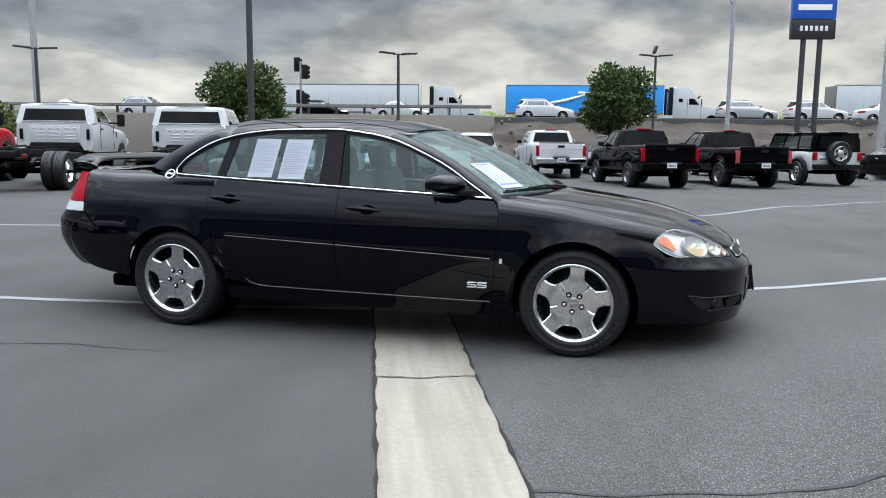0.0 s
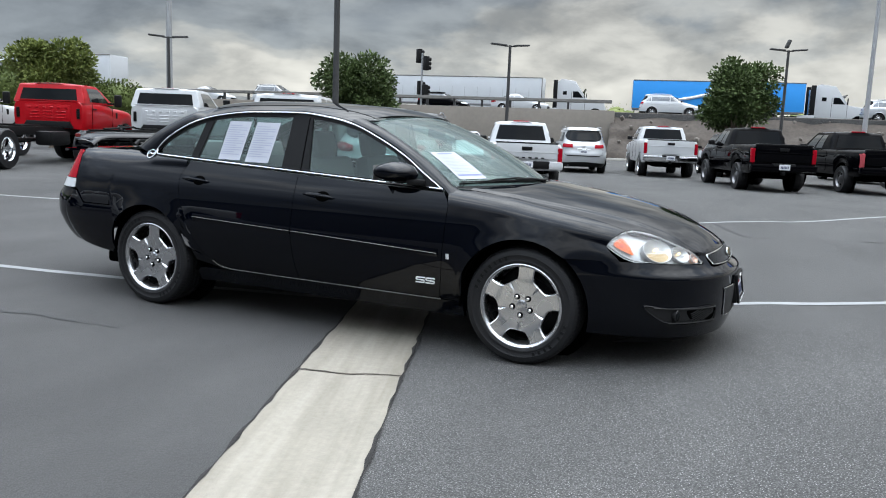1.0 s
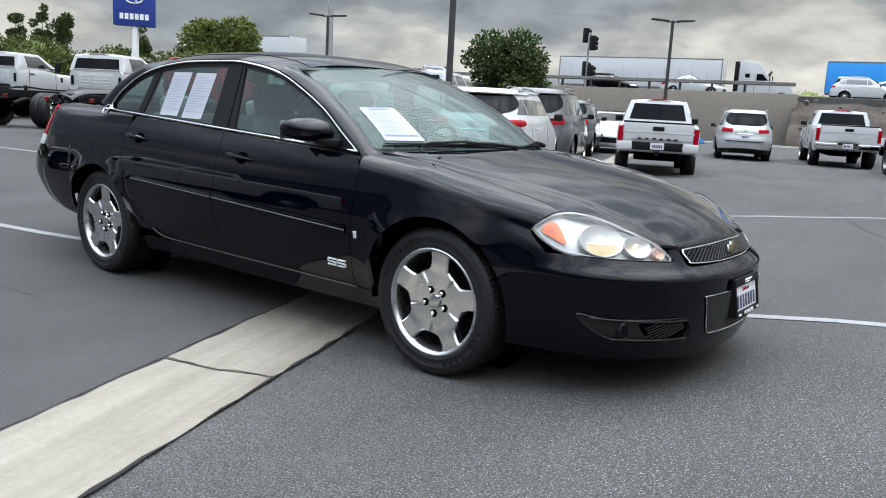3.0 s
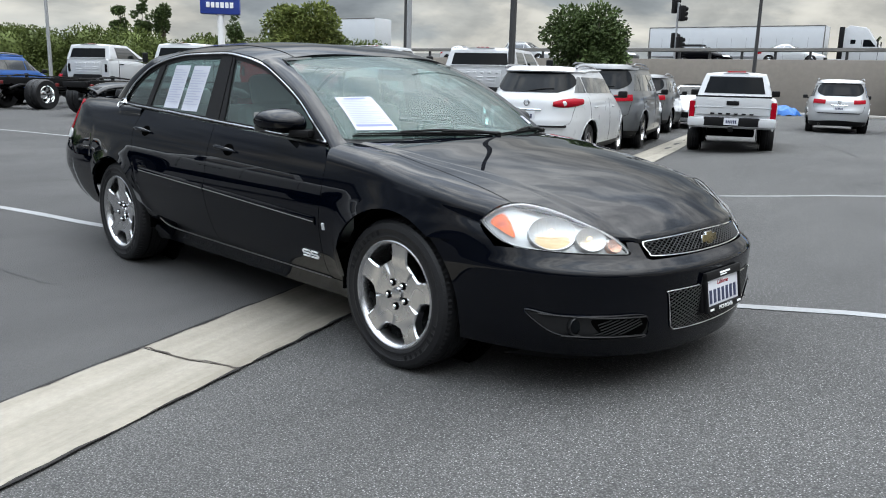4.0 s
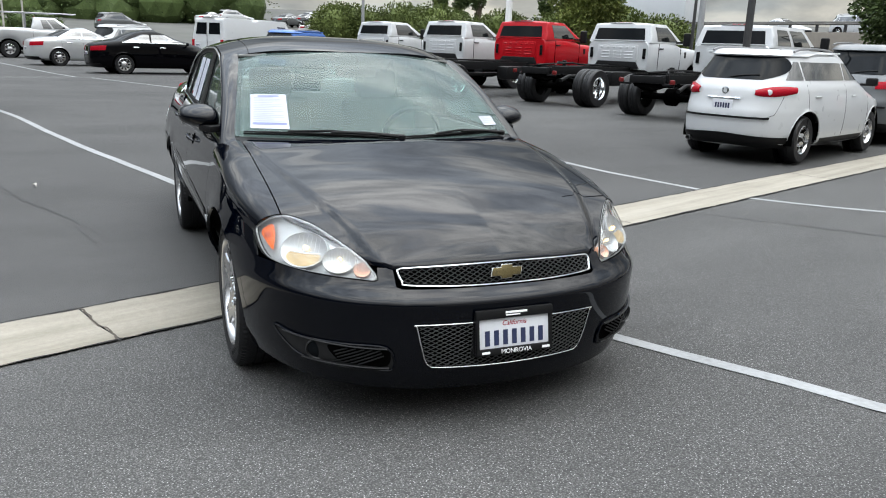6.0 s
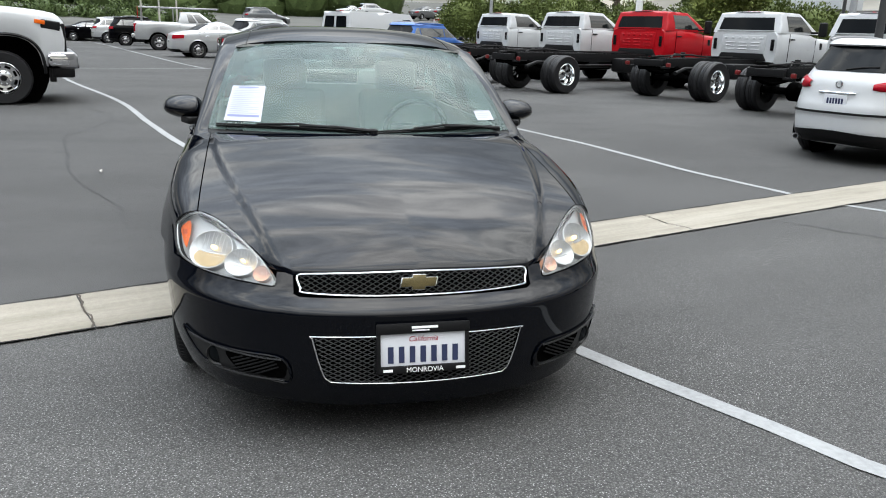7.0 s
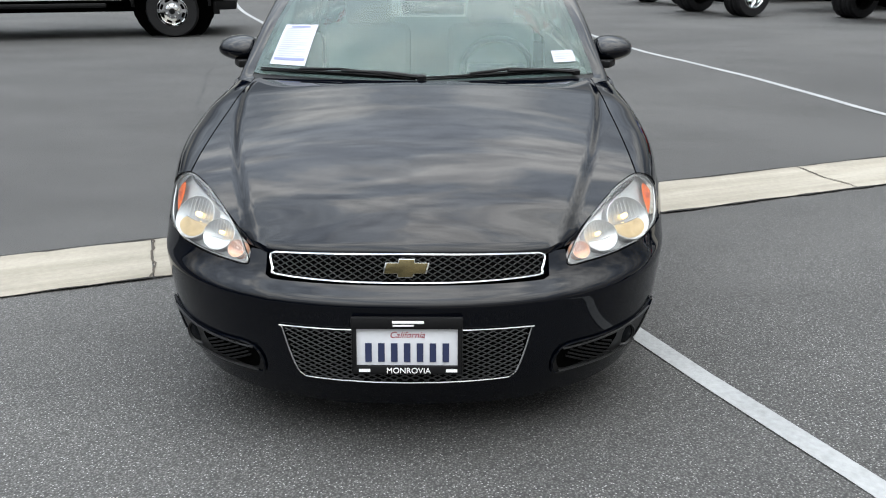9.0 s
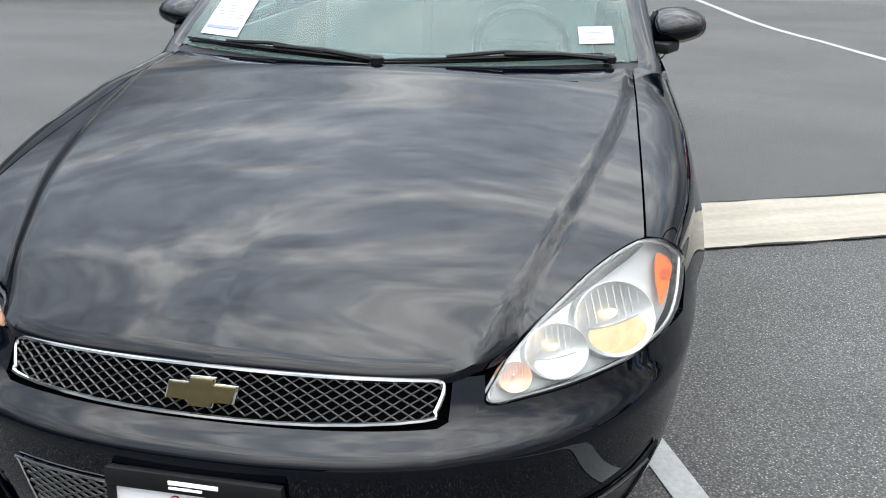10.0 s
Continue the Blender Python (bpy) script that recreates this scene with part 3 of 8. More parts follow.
CREASE_Y = smooth_curve([(1.1, .72), (1.37, .690), (1.84, .598), (2.137, .508), (2.30, .45), (2.4, .42)])
DLO_TOP = smooth_curve([(-1.43, 1.10), (-1.34, 1.19), (-1.07, 1.325), (-.85, 1.37), (-.63, 1.39), (-.25, 1.395), (0, 1.37), (.19, 1.33), (.38, 1.255), (.58, 1.155), (.73, 1.055), (.87, .965)])
ROOF_C = smooth_curve([(-1.3, 1.435), (-1.04, 1.48), (-.8, 1.488), (-.36, 1.488), (.07, 1.468), (.28, 1.43), (.36, 1.405)])
AXLE, WHEEL_R = 1.4035, 0.341


TUCK = smooth_curve([(.2, .105), (.25, .10), (.31, .088), (.36, .062), (.42, .038), (.48, .022), (.55, .008), (.62, 0), (.7, 0)])


def side_y(x, z):
    w = SEC(z)
    # between the wheels and behind them the lower body rolls inwards
    k = min(1, max(0, (1.16 - abs(x)) / .18, (-1.4 - x) / .3))
    if k and z < .62:
        w -= TUCK(z) * k * k * (3 - 2 * k)
    if x > 1:
        return w * max(0, 1 - min(1, (x - 1) / (NOSE(z) - 1)) ** 4.15) ** (1 / NOSE_SQUARE(z))
    if x < -1.2:
        return w * max(0, 1 - min(1, (-x - 1.2) / (TAIL(z) - 1.2)) ** 9.5) ** .5
    return w


def nose_x(y, z):
    r = min(1, abs(y) / SEC(z))
    return 1 + (NOSE(z) - 1) * max(0, 1 - r ** NOSE_SQUARE(z)) ** (1 / 4.15)


def tail_x(y, z):
    r = min(1, abs(y) / (SEC(z) - TUCK(z)))
    return -1.2 - (TAIL(z) - 1.2) * max(0, 1 - r * r) ** (1 / 9.5)


def hood_z(x, y):
    y = abs(y)
    z = HOOD_C(x) - HOOD_DROP(x) * (y / .72) ** 2
    k = min(1, max(0, (x - 1.75) / .5))
    z -= .020 * min(y, .30) * k * k * (3 - 2 * k)
    over = y - CREASE_Y(x)
    k = min(1, max(0, over / .036))
    return z + .007 - .0125 * k * k * (3 - 2 * k)


def cabin_y(x, z):
    y = .826 - (z - 1.0) * .30
    if x < -1.1:
        y -= .16 * (-1.1 - x) ** 2
    if x > .3:
        y -= .02 * (x - .3)
    return y


def belt_z(x):
    return 1.06 - .0463 * (x + 1.28)


def front_pt(y, z, proud=0.0):
    """A place on the nose, pushed out along its normal."""
    e = .004
    p = Vector((nose_x(y, z), y, z))
    du = Vector((nose_x(y + e, z) - nose_x(y - e, z), 2 * e, 0))
    dv = Vector((nose_x(y, z + e) - nose_x(y, z - e), 0, 2 * e))
    nrm = du.cross(dv).normalized()
    return p + nrm * (proud if nrm.x > 0 else -proud)


def side_pt(x, z, sgn, proud=0.0):
    e = .004
    p = Vector((x, sgn * side_y(x, z), z))
    slope_x = (side_y(x + e, z) - side_y(x - e, z)) / (2 * e)
    slope_z = (side_y(x, z + e) - side_y(x, z - e)) / (2 * e)
    return p + Vector((-slope_x, sgn, -slope_z)).normalized() * proud


def cabin_pt(x, z, sgn, proud=0.0):
    return Vector((x, sgn * (cabin_y(x, z) + proud * .92), z + proud * .39))


def arch_z(x, sill):
    for xc, r in ((AXLE, .388), (-AXLE, .380)):
        if abs(x - xc) < r:
            return max(sill, WHEEL_R + math.sqrt(r * r - (x - xc) ** 2))
    return sill


def side_panel(sgn, x_lo, x_hi, z_lo, z_hi, nu=30, nv=16, flare=True):
    """A body side panel between two upright edges x(z) and two level edges z(x)."""
    def fn(u, v):
        z = lerp(.5, .9, v)
        for _ in range(4):
            x = lerp(x_lo(z), x_hi(z), u)
            z = lerp(z_lo(x), z_hi(x), v)
        p = side_pt(x, z, sgn)
        if flare:
            for xc in (AXLE, -AXLE):
                d = math.hypot(x - xc, z - WHEEL_R) - .39
                if d < .14:
                    p.y += sgn * .012 * (1 - max(0, d) / .14) ** 2
        return p
    return sheet(fn, nu, nv, flip=sgn > 0)


def wheel(parent, xc, sgn):
    """Low-profile tyre on a polished five-spoke alloy."""
    hub = thing("wheel", "", "")
    hub.parent = parent
    hub.matrix_world = pose(xc, sgn * .772, WHEEL_R, 0, 0, 180 if sgn < 0 else 0)
    R = WHEEL_R
    prof = [(.232, -.105), (.243, -.108), (.262, -.113), (.300, -.118), (.322, -.112), (.334, -.10), (R - .002, -.085)]
    for a, b in ((-.080, -.042), (-.034, -.003), (.003, .034), (.042, .080)):
        prof += [(R, a), (R, b), (R - .007, b + .002), (R - .007, b + .006)]
    prof = prof[:-2] + [(R - .002, .085), (.334, .10), (.322, .112), (.303, .117), (.295, .119), (.290, .1165), (.268, .114), (.262, .116), (.250, .113), (.240, .106), (.232, .100)]
    shoulder = {j for j, (r, h) in enumerate(prof) if abs(h) > .044 and r > .318}
    part("tyre", lathe(prof, 168, wobble=lambda i, j: -.0035 if (j in shoulder and i % 2 == 0) else 0), RUBBER, hub, smooth=25)
    for k, start in enumerate((20, 200)):
        for i in range(8):
            if i == 4 and k:
                continue
            a = radians(start + i * 7.5)
            b = box(.017, .003, .026, (0, .117, .284), .001, 1)
            moved(b, Matrix.Rotation(a, 4, "Y"))
            part("sidewall_mark", b, TRIM, hub)
    rim = part("rim", lathe([(.236, -.10), (.236, .098), (.2455, .106), (.2455, .110), (.240, .1125), (.231, .108), (.222, .092), (.218, .05), (.212, -.09)], 64), ALLOY, hub, "bright polished alloy wheel")
    part("brake_drum", lathe([(.0, .0), (.155, .0), (.155, -.03), (.20, -.05)], 40), TRIM, hub)
    part("barrel_shadow", lathe([(.21, -.06), (.0, -.06)], 32), GAP, hub)
    # five flat spokes that widen into a solid centre
    for k in range(5):
        rows = []
        shape = [(.0, .052, .080), (.05, .050, .083), (.10, .06, .087), (.120, .06, .0885), (.1405, .061, .0895), (.150, .051, .0925), (.178, .047, .095), (.205, .048, .098), (.222, .053, .0995), (.234, .062, .101)]
        verts, faces = [], []
        for r, hw, h in shape:
            hw = max(hw, math.tan(radians(36)) * r if r < .140 else hw)
            for s in (-1, -.86, -.5, 0, .5, .86, 1):
                rr = math.sqrt(max(0, r * r - (s * hw) ** 2 * .25)) if r > .18 else r
                verts.append((s * hw, h - (.007 if abs(s) == 1 else 0), rr))
            rows.append(len(verts))
        w = 7
        for i in range(len(shape) - 1):
            for j in range(w - 1):
                faces.append((i * w + j, i * w + j + 1, (i + 1) * w + j + 1, (i + 1) * w + j))
        sp = mesh_of(verts, faces)
        ed = [e for e in sp.edges if e.is_boundary]
        ext = bmesh.ops.extrude_edge_only(sp, edges=ed)
        for v in ext["geom"]:
            if isinstance(v, bmesh.types.BMVert):
                v.co.y -= .045
                v.co.x *= .9
        bmesh.ops.recalc_face_normals(sp, faces=sp.faces)
        moved(sp, Matrix.Rotation(radians(72 * k - 6), 4, "Y"))
        part("spoke", sp, ALLOY, rim, smooth=30)
    part("centre_cap", lathe([(0, .0945), (.022, .094), (.030, .0915), (.033, .08)], 24), ALLOY, rim)
    for k in range(5):
        a = radians(72 * k + 60)
        # flat near-black disc paints in the pocket's shade
        part("nut_pocket_shade", moved(lathe([(0, .0885), (.0165, .0885), (.0175, .086)], 16), Matrix.Translation((.057 * math.cos(a), 0, .057 * math.sin(a)))), GAP, rim)
        nut = lathe([(0, .1005), (.007, .100), (.0105, .096), (.0115, .082)], 12)
        part("wheel_nut", moved(nut, Matrix.Translation((.057 * math.cos(a), 0, .057 * math.sin(a)))), CHROME, rim)
    return hub


def lattice(inside, y0, y1, z0, z1, pitch, slope, bar, proud):
    """A diamond mesh of thin bars on the nose, kept within inside(y, z)."""
    verts, faces = [], []
    step = .012
    for s in (-1, 1):
        span = (z1 - z0) / slope
        c = y0 - span
        while c < y1 + span:
            run = []
            y = c
            k = int(span / step) + 1
            for i in range(k + 1):
                t = i / k
                yy = c + span * t
                zz = lerp(z0, z1, t) if s > 0 else lerp(z1, z0, t)
                if inside(yy, zz):
                    run.append((yy, zz))
                if (not inside(yy, zz) or i == k) and len(run) > 1:
                    base = len(verts)
                    for yy2, zz2 in run:
                        verts += [front_pt(yy2, zz2 - bar, proud), front_pt(yy2, zz2, proud + .005), front_pt(yy2, zz2 + bar, proud)]
                    for q in range(len(run) - 1):
                        for e in (0, 1):
                            faces.append((base + 3 * q + e, base + 3 * q + e + 1, base + 3 * q + 4 + e, base + 3 * q + 3 + e))
                    run = []
            c += pitch
    return mesh_of(verts, faces)


def loop_tube(points, radius, closed=True, segs=6):
    return tube(points, radius, segs, closed)


def fill_front(outline, proud, flip=False, bulge=0.0):
    """A patch on the nose inside an outline of (y, z), as rows across it."""
    zs = [z for _, z in outline]
    lo, hi = min(zs) + 1e-4, max(zs) - 1e-4
    k = len(outline)

    def span(z):
        cross = []
        for i in range(k):
            (ya, za), (yb, zb) = outline[i], outline[(i + 1) % k]
            if (za - z) * (zb - z) <= 0 and za != zb:
                cross.append(lerp(ya, yb, (z - za) / (zb - za)))
        return min(cross), max(cross)

    def fn(u, v):
        z = lerp(lo, hi, v)
        a, b = span(z)
        return front_pt(lerp(a, b, u), z, proud + bulge * (math.sin(math.pi * u) * math.sin(math.pi * v)) ** .5)
    return sheet(fn, 20, 14, flip)


def rounded(points, per=6):
    """A closed smooth outline through (a, b) knots."""
    out, k = [], len(points)
    for i in range(k):
        p0, p1, p2, p3 = (Vector((*points[(i + j) % k], 0)) for j in (-1, 0, 1, 2))
        for s in range(per):
            t = s / per
            q = 0.5 * ((2 * p1) + (p2 - p0) * t + (2 * p0 - 5 * p1 + 4 * p2 - p3) * t * t + (3 * p1 - p0 - 3 * p2 + p3) * t ** 3)
            out.append((q.x, q.y))
    return out


def within(poly):
    def test(y, z):
        c, k = False, len(poly)
        for i in range(k):
            (ya, za), (yb, zb) = poly[i], poly[(i + 1) % k]
            if (za > z) != (zb > z) and y < (yb - ya) * (z - za) / (zb - za) + ya:
                c = not c
        return c
    return test


def headlamp(parent, sgn):
    lamp = thing("headlamp", "", "")
    lamp.parent = parent
    edge = rounded([(.838, .735), (.815, .77), (.78, .797), (.73, .811), (.66, .795), (.585, .752), (.52, .705), (.492, .672), (.478, .632), (.56, .632), (.655, .636), (.76, .645), (.822, .665)])
    out = [(sgn * y, z) for y, z in edge]
    part("housing", fill_front(out, -.026, flip=sgn > 0), LAMP_HOUSING, lamp)
    part("lens_edge", loop_tube([front_pt(lerp(sgn * .66, y, .965), lerp(.705, z, .955), -.004) for y, z in out], .0035), REFLECTOR, lamp)
    part("seal", loop_tube([front_pt(y, z, .001) for y, z in out], .0017), GAP, lamp)

    def bowl(name, y, z, r, mat, wide=1.0, proud=-.004, shelf=None, flute=.0009):
        c = front_pt(sgn * y, z, proud)
        nrm = (front_pt(sgn * y, z, .1) - c).normalized()
        aim = (nrm + Vector((.12, 0, .02))).normalized()
        up_ = (Vector((0, 0, 1)) - aim * aim.z).normalized()
        ri = aim.cross(up_)
        m = Matrix(((ri.x, aim.x, up_.x, c.x), (ri.y, aim.y, up_.y, c.y), (ri.z, aim.z, up_.z, c.z), (0, 0, 0, 1))) @ Matrix.Diagonal((wide, 1, 1, 1))
        dish = lathe([(r * 1.03, -.024), (r, .0), (r * .96, -.002), (r * .75, -.011), (r * .45, -.017), (r * .2, -.019), (0, -.0195)], 48)
        ob = part(name, moved(dish, m), mat, lamp)
        part("reflector_rim", moved(lathe([(r * .985, -.002), (r, .0015), (r * 1.015, .001), (r * 1.02, -.004)], 48), m), LAMP_HOUSING, ob)
        if shelf:
            # a flat shelf that fills the lower part, curved along its upper edge
            mat_s, label_s, level = shelf
            def low(u, v):
                c = lerp(-.93, .93, u)
                top = level + .16 * c * c
                bottom = -math.sqrt(max(0, .93 ** 2 - c * c))
                return m @ Vector((c * r, -.004 - .010 * v, lerp(bottom, max(top, bottom), v) * r))
            part("lower_shelf", sheet(low, 28, 6), mat_s, ob, label_s, thick=.001)
            part("shelf_edge", tube([low(i / 20, 1) for i in range(1, 20)], .0022, 6), CHROME, ob)
        for k in range(-4, 5):
            fx = k * r * .19
            top_z = .9 * math.sqrt(max(0, r * r - fx * fx))
            if top_z > r * .2:
                part("lamp_flute", moved(tube([(fx, -.014, -r * .1 if not shelf else r * .02), (fx, -.008, top_z * .55), (fx, -.003, top_z)], flute, 5), m), LAMP_HOUSING, ob)
        bulb = lathe([(0, .001), (r * .08, -.002), (r * .11, -.006), (r * .12, -.019)], 16)
        part("bulb", moved(bulb, m @ Matrix.Translation((0, 0, r * .18))), BULB_LIT if shelf else CHROME, ob)
        return ob
    bowl("main_reflector", .698, .708, .071, REFLECTOR, 1.32, shelf=(BULB_GLOW, "warm tan lower shelf", -.12))
    bowl("reflector", .592, .688, .050, REFLECTOR, 1.25, shelf=(LAMP_HOUSING, "", -.22))
    bowl("marker_reflector", .522, .663, .027, MARKER, 1.15, -.002, flute=.0007)
    amb = [(sgn * y, z) for y, z in rounded([(.822, .735), (.803, .760), (.782, .772), (.780, .742), (.788, .712), (.797, .687), (.812, .708)])]
    amber = part("amber_reflector", fill_front(amb, -.010, flip=sgn > 0), AMBER, lamp, "orange side reflector")
    mark = [(sgn * y, z) for y, z in ((.812, .722), (.812, .736), (.792, .744), (.792, .730))]
    part("amber_mark", fill_front(mark, -.007, flip=sgn > 0), AMBER_DEEP, amber, "darker orange centre")
    part("lens", fill_front(out, .004, flip=sgn > 0, bulge=.014), LENS, lamp, "clear plastic lens").visible_shadow = False
    return lamp


def chevron_cross(s):
    """A slanted cross outline, s metres wide."""
    return [(-.5 * s, -.12 * s), (-.19 * s, -.12 * s), (-.19 * s, -.2 * s), (.15 * s, -.2 * s), (.17 * s, -.12 * s), (.44 * s, -.12 * s), (.5 * s, .12 * s), (.19 * s, .12 * s), (.19 * s, .2 * s), (-.15 * s, .2 * s), (-.17 * s, .12 * s), (-.44 * s, .12 * s)]


def build_sedan():
    car = thing("sedan", "shiny black four-door sedan with polished five-spoke wheels", "car")
    const = lambda c: (lambda _: c)
    front_cut = smooth_curve([(.2, .86), (.32, .87), (.45, .90), (.63, .92), (.88, .93), (.965, .885)])
    rear_cut = smooth_curve([(.2, -.70), (.30, -.72), (.325, -.80), (.37, -.87), (.5, -.97), (.69, -1.055), (.83, -1.115), (.92, -1.13), (1.05, -1.07)])
    g = .0018
    lamp_edge = smooth_curve([(.64, 1.95), (.665, 1.925), (.70, 1.885), (.735, 1.862), (.77, 1.88), (.80, 1.93)])
    for sgn, side in ((-1, "right"), (1, "left")):
        low = lambda x: .307
        part("front_door", side_panel(sgn, lambda z: -.158 + g, lambda z: front_cut(z) - g, low, lambda x: belt_z(x) - .006, 26, 26), PAINT_BLACK, car, thick=.02)
        part("rear_door", side_panel(sgn, lambda z: rear_cut(z) + g, lambda z: -.158 - g, low, lambda x: belt_z(x) - .006, 26, 26), PAINT_BLACK, car, thick=.02)
        part("rocker_panel", side_panel(sgn, const(-1.02), const(1.02), const(.205), const(.302), 30, 6), PAINT_BLACK, car, thick=.02)

        def quarter(u, v, sgn=sgn):
            # rows run from the wheel arch up over the shoulder to the boot seam
            if v < .72:
                t = v / .72
                z = .8
                for _ in range(6):
                    xx = lerp(rear_cut(z) - g, -2.17, u)
                    z0 = arch_z(xx, .305)
                    if xx < -1.75:
                        z0 = max(z0, .698 + .10 * min(1, max(0, (-2.02 - xx) / .08)))
                    z = lerp(z0, 1.0, t)
                p = side_pt(xx, z, sgn)
                d = math.hypot(xx + AXLE, z - WHEEL_R) - .38
                if d < .14:
                    p.y += sgn * .012 * (1 - max(0, d) / .14) ** 2
                return p
            t = (v - .72) / .28
            xx = lerp(rear_cut(1.0) - g, -2.17, u)
            base = side_pt(xx, 1.0, sgn)
            if xx > -1.42:
                top = cabin_pt(xx, belt_z(xx) - .004, sgn)
                top.y = sgn * min(abs(top.y) + .012, abs(base.y))
            else:
                k = min(1, (-1.42 - xx) / .35)
                top = Vector((xx, sgn * lerp(cabin_y(xx, 1.08), .70, k), lerp(belt_z(xx) - .004, 1.095, k)))
            mid = Vector((xx, sgn * lerp(abs(base.y), abs(top.y), .25), lerp(base.z, top.z, .85)))
            return (1 - t) ** 2 * base + 2 * t * (1 - t) * mid + t * t * top
        part("rear_quarter_panel", sheet(quarter, 48, 34, flip=sgn < 0), PAINT_BLACK, car, thick=.015)

        def fender(u, v, sgn=sgn):
            if v < .62:
                t = v / .62
                z = .7
                for _ in range(4):
                    z_hi = hood_z(lerp(.93, 1.93, u), .752) - lerp(.10, .085, u)
                    xx = lerp(front_cut(z) + g, lamp_edge(z), u)
                    lo = arch_z(xx, .307 if xx < 1.2 else .648)
                    z = lerp(lo, z_hi, t)
                p = side_pt(xx, z, sgn)
                d = math.hypot(xx - AXLE, z - WHEEL_R) - .388
                if d < .14:
                    p.y += sgn * .014 * (1 - max(0, d) / .14) ** 2
                return p
            t = (v - .62) / .38
            z_hi = hood_z(lerp(.93, 1.93, u), .752) - lerp(.10, .085, u)
            xb = lerp(front_cut(z_hi) + g, lamp_edge(z_hi), u)
            base = side_pt(xb, z_hi, sgn)
            xt = lerp(.90, 1.945, u)
            top = Vector((xt, sgn * .750, hood_z(xt, .750)))
            mid = Vector((lerp(xb, xt, .5), sgn * (abs(base.y) - .012), top.z - .012))
            return (1 - t) ** 2 * base + 2 * t * (1 - t) * mid + t * t * top
        part("front_fender", sheet(fender, 52, 30, flip=sgn > 0), PAINT_BLACK, car, thick=.012)
        # inner wheel housings
        for xc in (AXLE, -AXLE):
            def liner(u, v, sgn=sgn, xc=xc):
                a = radians(lerp(-8, 188, u))
                return Vector((xc + .40 * math.cos(a), sgn * lerp(.60, .845, v), WHEEL_R + .40 * math.sin(a)))
            part("wheel_housing", sheet(liner, 24, 2), GAP, car, thick=.01)
            part("wheel_housing_wall", moved(lathe([(0, 0), (.41, 0)], 28), Matrix.Translation((xc, sgn * .60, WHEEL_R + .02))), GAP, car, thick=.01)
        # trim strips
        strip = lambda x0, z0, x1, z1, hw, pr, k=24: sheet(lambda u, v: side_pt(lerp(x0, x1, u), lerp(z0, z1, u) + (v - .5) * 2 * hw, sgn, pr + .003 * math.sin(math.pi * v)), k, 4, flip=sgn > 0)
        part("body_moulding", strip(-.97, .672, -.165, .644, .022, .004), PAINT_BLACK, car)
        part("body_moulding", strip(-.15, .644, .89, .603, .022, .004), PAINT_BLACK, car)
        part("pinstripe", strip(-.97, .671, -.165, .643, .0022, .0085), SATIN, car)
        part("pinstripe", strip(-.15, .643, .89, .602, .0022, .0085), SATIN, car)
        low_line = [side_pt(x, z, sgn, .004) for x, z in ((-.855, .372), (-.83, .345), (-.79, .327), (-.72, .318), (-.4, .3135), (0, .3105), (.45, .308), (.87, .306))]
        part("sill_strip", tube(low_line, .0035, 6), SATIN, car)
        # door handles
        for xa, xb, za, zb in ((-1.10, -.87, .922, .912), (-.085, .145, .882, .871)):
            xm, zm = (xa + xb) / 2, (za + zb) / 2
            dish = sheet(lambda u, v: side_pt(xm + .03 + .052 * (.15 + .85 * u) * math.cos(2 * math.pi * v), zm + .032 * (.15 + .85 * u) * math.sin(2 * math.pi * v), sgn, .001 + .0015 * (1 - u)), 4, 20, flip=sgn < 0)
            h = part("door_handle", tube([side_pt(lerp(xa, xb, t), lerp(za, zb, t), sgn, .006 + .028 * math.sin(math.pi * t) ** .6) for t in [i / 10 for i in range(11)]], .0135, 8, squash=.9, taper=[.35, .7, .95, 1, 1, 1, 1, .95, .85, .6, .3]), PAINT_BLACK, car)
            # raised near-black patch paints in the shade behind the handle
            part("handle_shade", dish, GAP, h)
        # window surround, pillars and panes
        xs = [lerp(-1.412, .87, i / 60) for i in range(61)]
        top_run = [cabin_pt(x, DLO_TOP(x), sgn, .004) for x in xs]
        bot_run = [cabin_pt(lerp(.87, -1.375, i / 40), belt_z(lerp(.87, -1.375, i / 40)) + .008, sgn, .010) for i in range(41)]
        part("chrome_window_strip", tube([cabin_pt(-1.414, 1.094, sgn, .007)] + top_run + bot_run + [cabin_pt(-1.402, belt_z(-1.402) + .009, sgn, .009)], .0072, 8, closed=True, squash=.85), CHROME, car, "bright chrome window surround")

        def pane_sheet(x0, x1, lo_in, hi_in, tilt0=0.0, tilt1=0.0, proud=-.012):
            def fn(u, v):
                x = lerp(x0, x1, u)
                zb, zt = belt_z(x) + lo_in, DLO_TOP(x) - hi_in
                z = lerp(zb, max(zb + .002, zt), v)
                x2 = x + lerp(tilt0, tilt1, u) * (z - 1.2)
                return cabin_pt(x2, min(z, DLO_TOP(x2) - hi_in * .6), sgn, proud)
            return sheet(fn, 24, 10, flip=sgn > 0)
        part("quarter_window", pane_sheet(-1.38, -1.055, .022, .016, 0, .32), GLASS_SIDE, car).visible_shadow = False
        part("rear_door_window", pane_sheet(-.985, -.305, .020, .020, .32, .07), GLASS_SIDE, car).visible_shadow = False
        part("front_door_window", pane_sheet(-.115, .845, .020, .018, -.11, 0), GLASS_SIDE, car).visible_shadow = False
        part("window_divider", pane_sheet(-1.052, -.988, .004, .004, .32, .32, -.006), TRIM, car, thick=.02)
        part("door_pillar_trim", pane_sheet(-.303, -.165, .004, .006, .07, 0, -.004), TRIM, car, thick=.02)
